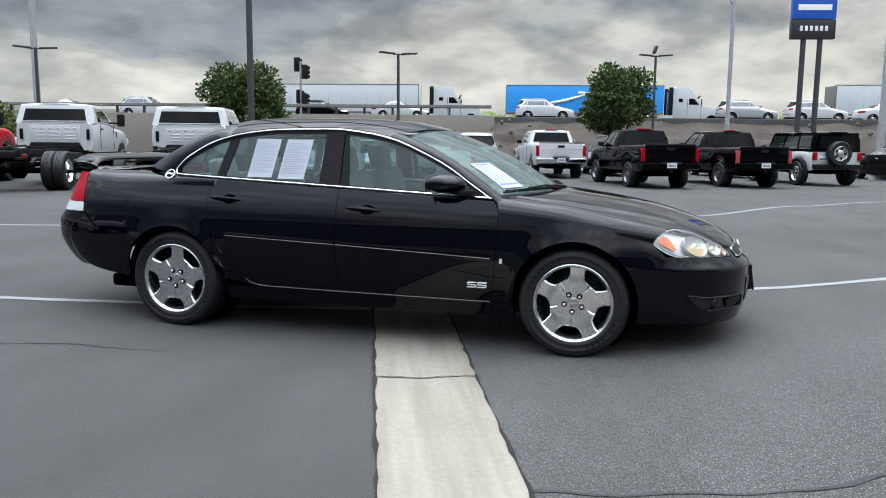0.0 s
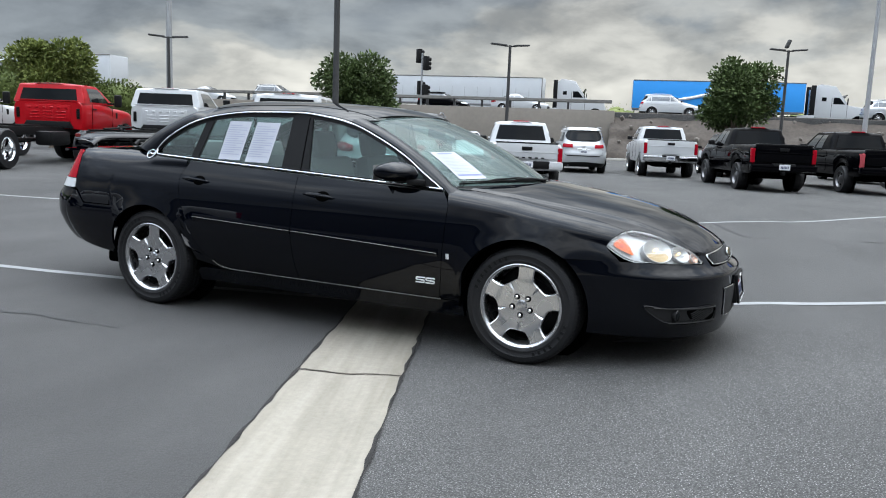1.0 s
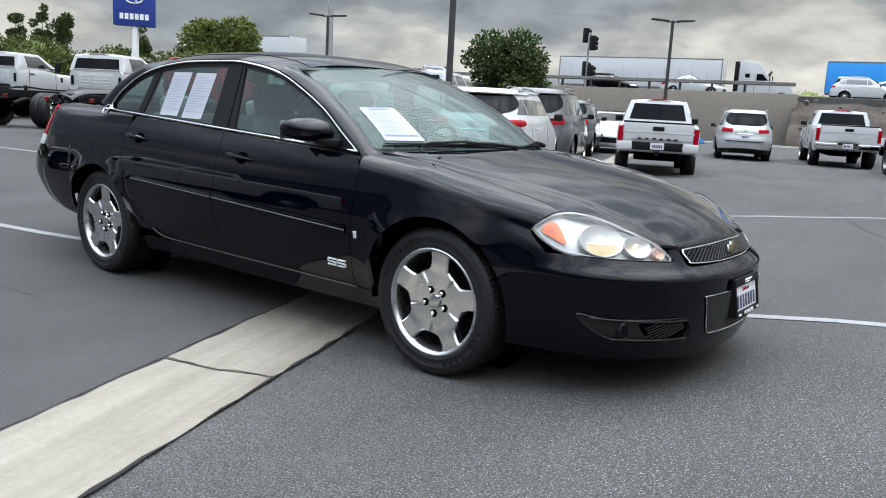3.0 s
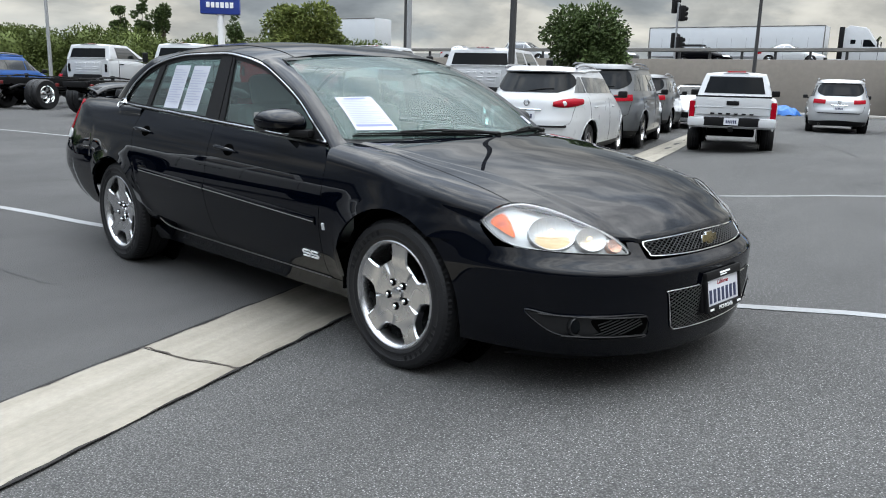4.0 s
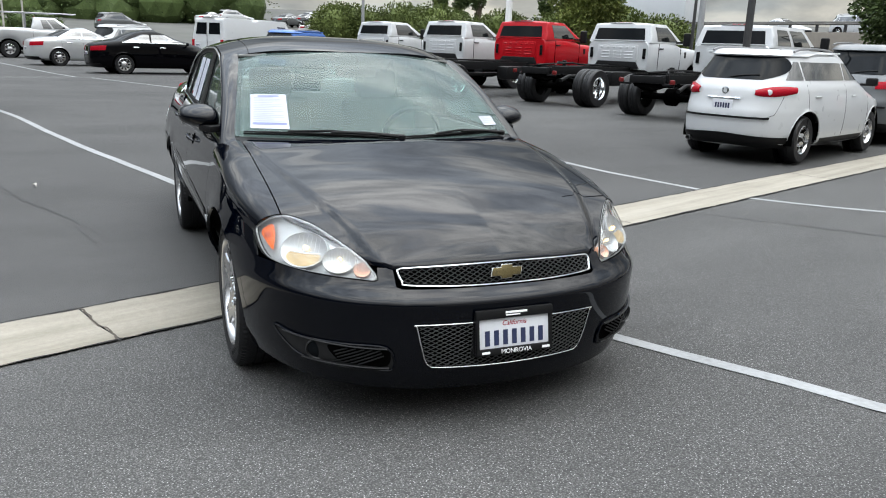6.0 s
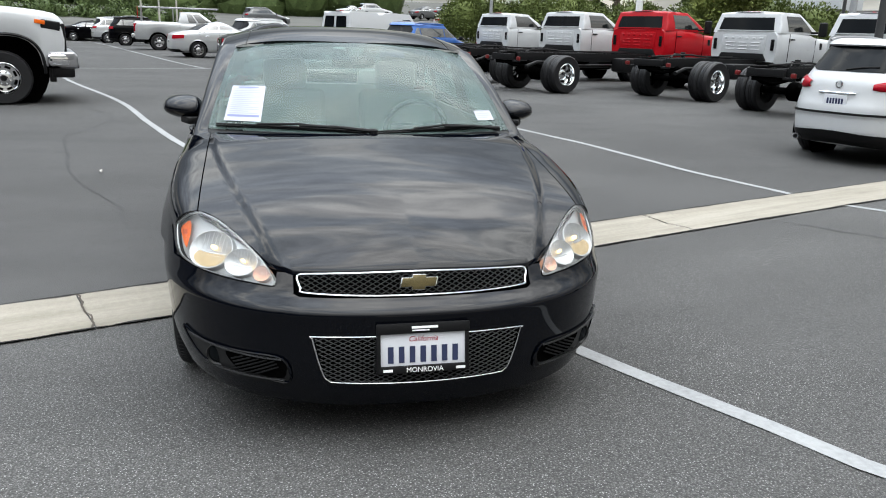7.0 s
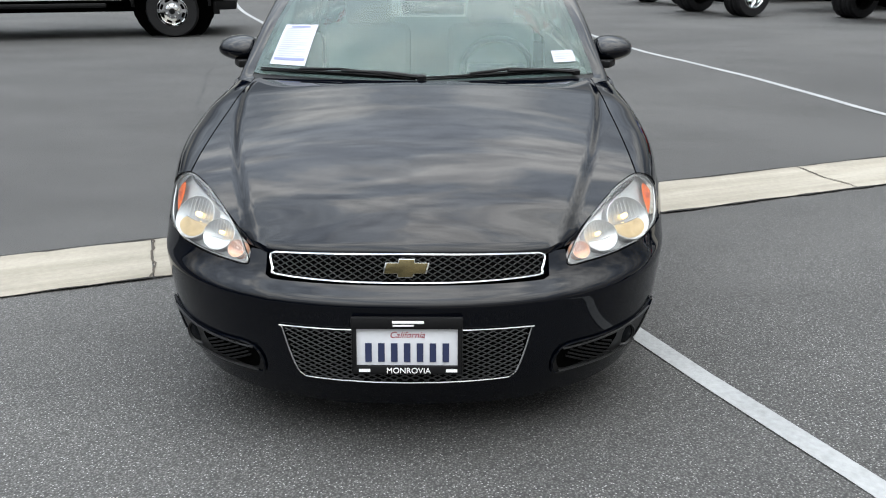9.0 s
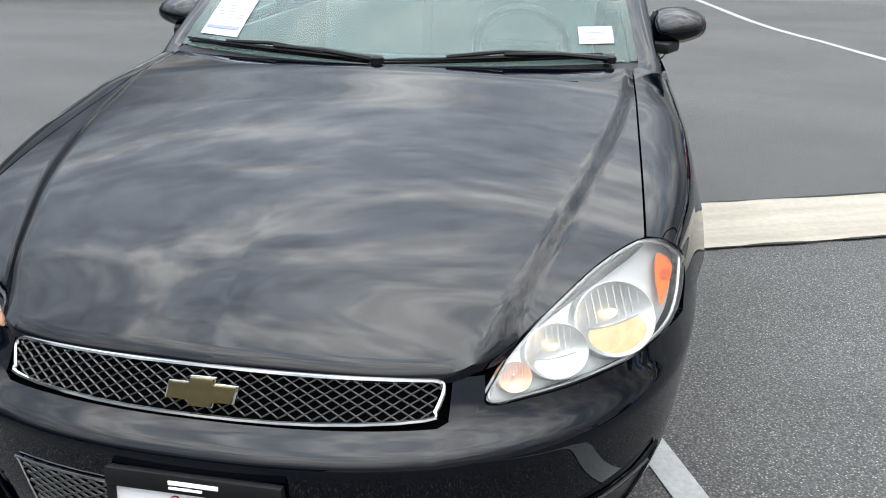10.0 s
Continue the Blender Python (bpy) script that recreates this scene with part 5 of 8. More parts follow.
def rear_glass_pt(s, v):
    y = s * lerp(.66, .56, v)
    bow = .03 * 4 * v * (1 - v)
    return Vector((lerp(-1.82 + .10 * s * s, -1.16 + .10 * s * s, v) - bow * .5, y, lerp(1.115, 1.452 - .03 * s * s, v) + bow * .86))


OUTWARD = Vector((0, 0, .55))
sedan = build_sedan()
OUTWARD = None

# ---- parked vehicles and traffic: x ahead, y to the left, origin on the ground under the rear axle ----
def plain_wheel(parent, at, radius, width, mat=ALLOY, spokes=6, dual=False, rim_frac=.62, flip=False, slots=False):
    hub = thing("wheel", "", "")
    hub.parent = parent
    hub.matrix_basis = at @ (Matrix.Rotation(math.pi, 4, "Z") if flip else Matrix.Identity(4))
    R, h = radius, width / 2
    rr = R * rim_frac
    tyre = [(rr, -h), (R * .93, -h * 1.04), (R, -h * .8), (R, -h * .28), (R * .975, -h * .25), (R * .975, -h * .18), (R, -h * .15), (R, h * .15), (R * .975, h * .18), (R * .975, h * .25), (R, h * .28), (R, h * .8), (R * .93, h * 1.04), (rr, h)]
    part("tyre", lathe(tyre, 36, wobble=lambda i, j: -.012 * R / .4 if (j in (2, 11) and i % 2) else 0), RUBBER, hub)
    if dual:
        part("tyre", moved(lathe(tyre, 36), Matrix.Translation((0, -width * 1.12, 0))), RUBBER, hub)
    dish = -h * .55 if dual else h * .55
    rim = part("rim", lathe([(rr * .96, -h * .9), (rr * 1.02, h * .9), (rr * .95, h), (rr * .88, h * .75), (rr * .84, dish), (rr * .5, dish - .01), (rr * .45, dish + .03), (rr * .3, dish + .05), (0, dish + .05)], 30), mat, hub)
    for k in range(spokes):
        a = 2 * math.pi * (k + .5) / spokes
        # near-black blocks on a closed disc stand for the shaded openings
        hole = box(rr * (.15 if slots else .30), .014, rr * (.34 if slots else .20 if dual else .26), (rr * (.70 if slots else .66), dish + (.0 if dual else .002), 0), .012 if slots else .006, 2 if slots else 1)
        part("rim_opening_shade", moved(hole, Matrix.Rotation(a, 4, "Y")), GAP, rim)
        if slots:
            part("wheel_nut", moved(lathe([(0, dish + .066), (.012, dish + .064), (.016, dish + .03)], 10), Matrix.Translation((rr * .40 * math.cos(a), 0, rr * .40 * math.sin(a)))), CHROME, rim)
    if slots:
        part("hub_cap", lathe([(0, dish + .075), (rr * .16, dish + .072), (rr * .20, dish + .05)], 20), TRIM, rim)
    return hub


def loft_body(length_rear, length_front, hw, sill, top, arches, nose_in=.25, tail_in=.15, tuck=.95):
    """A car's lower body: top(x) is its upper edge, arches (x, radius, axle height)."""
    xs = set()
    k = 46
    for i in range(k + 1):
        xs.add(round(lerp(-length_rear, length_front, i / k), 4))
    for xc, r, *_ in arches:
        for i in range(13):
            xs.add(round(xc + r * math.cos(math.pi * i / 12) * .9995, 4))
        xs.update((round(xc - r - .001, 4), round(xc + r + .001, 4)))
    for d in (.01, .03, .07, .13):
        xs.update((round(-length_rear + d, 4), round(length_front - d, 4)))
    xs = sorted(x for x in xs if -length_rear <= x <= length_front)
    verts, faces, rows = [], [], 0
    shape = ((tuck, 0), (tuck * .3 + .7 * .99, .16), (.995, .36), (1, .56), (.99, .76), (.965, .90), (.925, .97), (.86, 1.0), (.45, 1.0), (0, 1.0))
    for x in xs:
        d0, d1 = x + length_rear, length_front - x
        s = 1.0
        if d1 < .9:
            s *= 1 - nose_in * (1 - d1 / .9) ** 2.2
        if d0 < .7:
            s *= 1 - tail_in * (1 - d0 / .7) ** 2.2
        lip = 0
        for d in (d0, d1):
            if d < .13:
                lip = max(lip, (1 - d / .13) ** 2)
        zb, zt = sill + lip * .05, top(x) - lip * .05
        s *= 1 - .035 * lip
        for xc, r, h, *square in arches:
            if abs(x - xc) < r:
                q = square[0] if square else 2.0
                zb = max(zb, h + r * (1 - (abs(x - xc) / r) ** q) ** (1 / q))
        zb = min(zb, zt - .03)
        crown = .02
        row = [(x, hw * s * f, lerp(zb, zt, g) + (crown * (1 - f) if g == 1 else 0)) for f, g in shape]
        row += [(x, -y, z) for _, y, z in row[-2::-1]]
        verts += row
        rows += 1
    w = len(shape) * 2 - 1
    for i in range(rows - 1):
        for j in range(w - 1):
            faces.append((i * w + j, (i + 1) * w + j, (i + 1) * w + j + 1, i * w + j + 1))
    faces += [tuple(range(w)), tuple((rows - 1) * w + j for j in range(w))[::-1]]
    bm = mesh_of(verts, faces)
    bmesh.ops.recalc_face_normals(bm, faces=bm.faces)
    return bm


ROOF_DROP = 0.0   # how far the roof falls towards the tail


def cab_pt(c, face, u, v, proud=0.0):
    """A place on a cabin: c = (rear base x, front base x, rear top x, front top x, base z, top z, base half width, top half width)."""
    rb, fb, rt, ft, zb, zt, wb, wt = c
    bow = .035 * 4 * u * (1 - u)
    z = lerp(zb, zt, v) - ROOF_DROP * v * (1 if face == "rear" else 0 if face == "front" else (1 - u) ** 2)
    if face == "rear":
        return Vector((lerp(rb, rt, v) - proud - bow, lerp(-1, 1, u) * lerp(wb, wt, v), z))
    if face == "front":
        return Vector((lerp(fb, ft, v) + proud + bow * 1.5, lerp(-1, 1, u) * lerp(wb, wt, v), z))
    sgn = 1 if face == "left" else -1
    return Vector((lerp(lerp(rb, rt, v), lerp(fb, ft, v), u), sgn * (lerp(wb, wt, v) + proud + .02 * 4 * v * (1 - v)), z))


def cabin(parent, c, paint, panes, rear=(.1, .9, .15, .88), front=(.06, .94, .1, .92), bevel=.07, name="cabin"):
    rb, fb, rt, ft, zb, zt, wb, wt = c
    def shell(u, v):
        a = u * 4
        i, t = int(min(3, a)), a - int(min(3, a))
        order = ("right", "front", "left", "rear")
        if order[i] == "right":
            return cab_pt(c, "right", t, v)
        if order[i] == "front":
            return cab_pt(c, "front", t, v)
        if order[i] == "left":
            return cab_pt(c, "left", 1 - t, v)
        return cab_pt(c, "rear", 1 - t, v)
    sides = sheet(shell, 48, 8)
    nx = 10
    roof = sheet(lambda u, v: Vector((lerp(rt, ft, u) + lerp(-1, 1, u) * .05 * (1 - (2 * v - 1) ** 2), lerp(-wt, wt, v), zt - ROOF_DROP * (1 - u) ** 2 + .045 * (1 - (2 * v - 1) ** 2) * (1 - .6 * (2 * u - 1) ** 4))), nx, 12)
    bm = joined(sides, roof)
    bmesh.ops.remove_doubles(bm, verts=bm.verts, dist=.02)
    bmesh.ops.recalc_face_normals(bm, faces=bm.faces)
    sharp = [e for e in bm.edges if len(e.link_faces) == 2 and e.calc_face_angle(0) > radians(40)]
    bmesh.ops.bevel(bm, geom=sharp, offset=bevel, segments=3, profile=.6, affect="EDGES", clamp_overlap=True)
    shell_ob = part(name, bm, paint, parent, smooth=40)
    def pane(nm, face, u0, u1, v0, v1, skew=0.0):
        bmp = sheet(lambda u, v: cab_pt(c, face, lerp(u0, u1, u) + skew * v * (.5 - u), lerp(v0, v1, v), .006), 8, 6)
        bmesh.ops.recalc_face_normals(bmp, faces=bmp.faces)
        part(nm, bmp, GLASS_BRIGHT if face in ("left", "right") else GLASS_DARK, parent, thick=.004)
    if rear:
        pane("rear_window", "rear", *rear)
    if front:
        pane("windscreen", "front", *front)
    for u0, u1, v0, v1 in panes:
        for face in ("left", "right"):
            pane("side_window", face, u0, u1, v0, v1)
    return shell_ob


def lamp_box(parent, name, sx, sy, sz, at, mat, turn=0.0):
    return part(name, moved(box(sx, sy, sz, bevel=.02), pose(*at, 0, 0, turn)), mat, parent)


def number_plate(parent, x, y, z, front=False):
    pl = part("plate", box(.012, .30, .15, (x, y, z), .003, 1), PLATE_WHITE, parent)
    for k in range(6):
        part("plate_bar", box(.014, .026, .07, (x + (.002 if front else -.002), y - .095 + .038 * k, z - .005), .002, 1), PLATE_BAR, pl)


def door_marks(parent, hw, lines, z0, z1):
    """Shut lines of the doors, as thin dark grooves."""
    for x in lines:
        for s in (-1, 1):
            part("door_gap", box(.008, .012, z1 - z0, (x, s * (hw - .004), (z0 + z1) / 2), .002, 1), GAP, parent)


def mirrors(parent, x, y, z, mat, size=(.10, .20, .15)):
    for s in (-1, 1):
        m = part("door_mirror", box(*size, (x, s * (y + size[1] / 2 + .05), z), .04, 3), mat, parent)
        part("mirror_arm", box(.06, .12, .04, (x + .02, s * (y + .02), z - size[2] * .35), .015), TRIM, m)


def make_heavy_pickup(label, at, paint):
    """A tall square-nosed work pickup with black arch lips and a deep grey bumper."""
    car = thing("heavy_pickup_truck", label, "pickup truck", at=at)
    wb, hw, R, fo = 4.05, 1.04, .415, .92
    top = smooth_curve([(-1.2, 1.50), (.9, 1.50), (1.0, 1.50), (wb - 1.0, 1.50), (wb - .7, 1.52), (wb, 1.50), (wb + .5, 1.46), (wb + .8, 1.41), (wb + fo, 1.34)])
    part("body", loft_body(1.2, wb + fo, hw, .60, top, [(0, .57, .49, 2.8), (wb, .57, .49, 2.8)], nose_in=.09, tail_in=.03, tuck=.97), paint, car)
    cabin(car, (1.0, wb - .45, 1.12, wb - 1.25, 1.48, 2.02, hw - .07, hw - .24), paint, ((.08, .46, .12, .84), (.52, .86, .12, .84)), rear=(.08, .92, .16, .86))
    for s in (-1, 1):
        for xc in (0, wb):
            plain_wheel(car, pose(xc, s * (hw - .10), R), R, .27, CHROME, 8, flip=s < 0, rim_frac=.60, slots=True)
            part("arch_liner", moved(lathe([(0, 0), (.66, 0)], 24), Matrix.Translation((xc, s * (hw - .34), R + .10))), GAP, car)
            lip = []
            for i in range(25):
                c, n = math.cos(math.pi * i / 24), math.sin(math.pi * i / 24)
                lip.append((xc + .60 * math.copysign(abs(c) ** (2 / 2.8), c), s * (hw + .004), .49 + .60 * n ** (2 / 2.8)))
            part("arch_lip", tube([(lip[0][0], lip[0][1], .60)] + lip + [(lip[-1][0], lip[-1][1], .60)], .042, 6, squash=.6), TRIM, car, "black wheel arch lip")
        part("headlamp", moved(box(.30, .10, .15, bevel=.04, segs=3), pose(wb + fo - .20, s * (hw - .105), 1.235, 0, 8, -s * 9)), TRIM, car, "dark swept headlamp")
        part("amber_marker", moved(box(.15, .02, .06, bevel=.008), pose(wb + fo - .34, s * (hw - .034), 1.285, 0, 8, -s * 5)), AMBER, car)
        part("grille_side", moved(box(.16, .16, .50, bevel=.04), pose(wb + fo - .06, s * (hw - .20), 1.02)), TRIM, car)
        part("tow_hook", box(.16, .05, .07, (wb + fo + .12, s * .45, .58), .02), TRIM, car)
        part("tow_mirror", box(.12, .24, .36, (wb - .95, s * (hw + .22), 1.62), .05, 3), TRIM, car)
        lamp_box(car, "tail_lamp", .12, .13, .42, (-1.16, s * (hw - .09), 1.22), RED_LENS)
    part("front_bumper", joined(box(.30, 2.04, .25, (wb + fo + .02, 0, .685), .07, 3), box(.40, 2.06, .13, (wb + fo - .06, 0, .76), .05, 3)), STEEL, car, "deep grey metallic bumper")
    part("bumper_valance", box(.34, 1.96, .16, (wb + fo - .06, 0, .50), .04), TRIM, car)
    for s in (-1, 1):
        part("bumper_corner", moved(box(.34, .16, .20, bevel=.06, segs=3), pose(wb + fo - .12, s * (hw - .06), .70, 0, 0, -s * 14)), CHROME, car)
        part("air_flap", box(.10, .05, .22, (wb + fo - .22, s * (hw - .10), .46), .02), TRIM, car)
    for k in range(4):
        part("door_badge_bar", box(.085, .012, .045, (wb - 1.45 + .12 * k, -hw - .004, 1.12), .004, 1), TRIM, car)
    part("grille", box(.08, 1.5, .46, (wb + fo - .02, 0, 1.02), .03), TRIM, car)
    part("rear_bumper", box(.20, 2.0, .20, (-1.28, 0, .72), .05), STEEL, car)
    part("running_board", box(2.0, .14, .07, (2.05, -hw + .02, .52), .03), TRIM, car)
    door_marks(car, hw, (1.1, 2.2, wb - .72), .66, 1.46)
    part("chassis", box(wb + 1.4, 1.2, .26, (wb / 2, 0, .52), .04), GAP, car)
    part("engine_block", box(1.3, 1.3, .5, (wb, 0, .85), .05), GAP, car)
    return car


def make_pickup(label, at, paint, wb=3.6, hw=.96, bed=1.40, roof=1.90, belt=1.33, hood=1.28, lamp=RED_LENS, crew=True, bumper=CHROME, rim=ALLOY, group="", flare=False, sign=TRIM, tall_lamp=True, name="pickup_truck", nose_drop=.26, R=.40, letters=False):
    car = thing(name, label, "pickup truck", group, at=at)
    ro, fo = 1.15, .95
    cab_r = .95 if crew else 1.35
    top = smooth_curve([(-ro, bed), (cab_r - .05, bed), (cab_r + .05, belt + .04), (wb - .95, belt), (wb - .7, hood + .02), (wb + .2, hood - .03), (wb + .75, hood - nose_drop * .4), (wb + fo, hood - nose_drop)])
    part("body", loft_body(ro, wb + fo, hw, .52, top, [(0, R + .10, R), (wb, R + .10, R)], nose_in=.10, tail_in=.03, tuck=.94), paint, car)
    cabin(car, (cab_r, wb - .35, cab_r + .16, wb - 1.15, belt, roof, hw - .08, hw - .25), paint,
          ((.30, .52, .12, .86), (.57, .86, .12, .86)) if crew else ((.46, .84, .12, .86),), rear=(.08, .92, .16, .86))
    # tailgate
    tg = part("tailgate", box(.05, hw * 2 - .34, bed - .86, (-ro - .005, 0, (bed + .84) / 2), .03), paint, car)
    part("tailgate_lip", box(.07, hw * 2 - .30, .04, (-ro + .01, 0, bed + .005), .015), TRIM, tg)
    part("tailgate_handle", box(.03, .26, .09, (-ro - .035, 0, bed - .13), .02), TRIM, tg)
    for k in range(6 if letters else 0):
        part("tailgate_letter_bar", box(.012, .085, .035, (-ro - .032, -.40 + .16 * k, bed - .36), .008, 1), sign, tg)
    part("tailgate_crease", box(.02, hw * 1.7, .025, (-ro - .03, 0, bed - .22), .01), paint, tg)
    b = part("rear_bumper", box(.20, hw * 2 - .06, .20, (-ro - .06, 0, .70), .05), bumper, car)
    part("bumper_step", box(.18, 1.15 if letters else .62, .19 if letters else .10, (-ro - .072, 0, .71 if letters else .77), .03), TRIM, b)
    part("hitch", box(.16, .10, .10, (-ro - .06, 0, .55), .02), TRIM, car)
    number_plate(car, -ro - .165, 0, .72)
    for s in (-1, 1):
        lamp_box(car, "tail_lamp", .15, .115, .40 if tall_lamp else .3, (-ro + .05, s * (hw - .10), bed - .30), lamp)
        lamp_box(car, "headlamp", .34, .34, .22, (wb + fo - .17, s * (hw - .20), hood - .26 if nose_drop > .2 else hood - .20), LAMP_WHITE)
        for xc in (0, wb):
            plain_wheel(car, pose(xc, s * (hw - .14), R, 0, 0, 0), R, .26, rim, 6, flip=s < 0)
            part("arch_liner", moved(lathe([(0, 0), (R + .09, 0)], 20), Matrix.Translation((xc, s * (hw - .30), R + .02))), GAP, car)
            if flare:
                part("arch_flare", tube([(xc + (R + .13) * math.cos(a * math.pi / 12), s * (hw - .012), R + (R + .13) * math.sin(a * math.pi / 12)) for a in range(13)], .05, 6), TRIM, car)
    part("high_brake_lamp", box(.05, .42, .04, (cab_r + .20, 0, roof + .035), .012), RED_LENS, car)
    mirrors(car, wb - .80, hw - .10, belt + .10, TRIM)
    door_marks(car, hw, (cab_r + .1, cab_r + 1.05, wb - .62) if crew else (cab_r + .25, wb - .62), .62, belt - .03)
    part("grille", box(.06, hw * 1.1, .34, (wb + fo - .05, 0, hood - .32), .03), TRIM, car)
    part("front_bumper", box(.22, hw * 2 - .04, .28, (wb + fo - .03, 0, .66), .06), bumper, car)
    part("chassis", box(wb + 1.4, 1.0, .22, (wb / 2, 0, .48), .04), GAP, car)
    return car


class StackBody:
    """A rounded car body: at each height a squared oval in plan, with its own half width and its tail and nose."""

    def __init__(self, rows, xm, rear_p=5.0, front_p=3.4):
        self.rows, self.xm, self.pr, self.pf = rows, xm, rear_p, front_p
        self.W, self.XR, self.XF = (smooth_curve([(r[0], r[k]) for r in rows]) for k in (1, 2, 3))

    def half_width(self, x, z):
        d = x - self.xm
        r, q = (d / (self.XF(z) - self.xm), self.pf) if d > 0 else (-d / (self.xm - self.XR(z)), self.pr)
        return self.W(z) * max(0, 1 - min(1, r) ** q) ** (1 / q)

    def side(self, x, z, s, proud=0.0):
        return Vector((x, s * (self.half_width(x, z) + proud), z + proud * .3))

    def rear(self, y, z, proud=0.0):
        r = min(1, abs(y) / self.W(z))
        return Vector((self.xm - (self.xm - self.XR(z)) * (1 - r ** self.pr) ** (1 / self.pr) - proud, y, z + proud * .4))

    def front(self, y, z, proud=0.0):
        r = min(1, abs(y) / self.W(z))
        return Vector((self.xm + (self.XF(z) - self.xm) * (1 - r ** self.pf) ** (1 / self.pf) + proud, y, z + proud * .4))

    def corner(self, deg, z, s, proud=0.0):
        c, n = math.cos(radians(deg)) ** (2 / self.pr), math.sin(radians(deg)) ** (2 / self.pr)
        return Vector((self.xm - (self.xm - self.XR(z) + proud) * c, s * (self.W(z) + proud) * n, z))

    def mesh(self, arches, levels=46):
        ring = []
        for q, way in ((self.pr, -1), (self.pf, 1)):
            half = [(t, (1 - t ** q) ** (1 / q)) for t in (.94 * i / 30 for i in range(31))]
            y0 = half[-1][1]
            half += [((1 - y ** q) ** (1 / q), y) for y in (y0 * (1 - i / 9) for i in range(1, 10))]
            ring.append([(way * x, y) for x, y in half])
        loop = ring[0][::-1] + ring[1][1:]
        loop = loop + [(x, -y) for x, y in loop[-2:0:-1]]
        z0, z1 = self.rows[0][0], self.rows[-1][0]
        verts, faces, k = [], [], len(loop)
        zs = [lerp(z0, z1, i / levels) for i in range(levels + 1)]
        zs = sorted(zs + [lerp(zs[-3], z1, j / 5) for j in range(1, 5)])
        for z in zs:
            w, r, f = self.W(z), self.xm - self.XR(z), self.XF(z) - self.xm
            verts += [Vector((self.xm + x * (f if x > 0 else r), y * w, z)) for x, y in loop]
        for xc, rad, h in arches:
            for v in verts:
                d = math.hypot(v.x - xc, v.z - h)
                if abs(v.y) > .45 and abs(d - rad) < .032 and d > 0:
                    v.x, v.z = xc + (v.x - xc) * rad / d, h + (v.z - h) * rad / d
        for i in range(len(zs) - 1):
            for j in range(k):
                q = (i * k + j, i * k + (j + 1) % k, (i + 1) * k + (j + 1) % k, (i + 1) * k + j)
                c = sum((verts[n] for n in q), Vector()) / 4
                if any(abs(c.y) > .45 and math.hypot(c.x - xc, c.z - h) < rad - .004 for xc, rad, h in arches):
                    continue
                faces.append(q)
        faces.append(tuple((len(zs) - 1) * k + j for j in range(k)))
        return mesh_of(verts, faces)


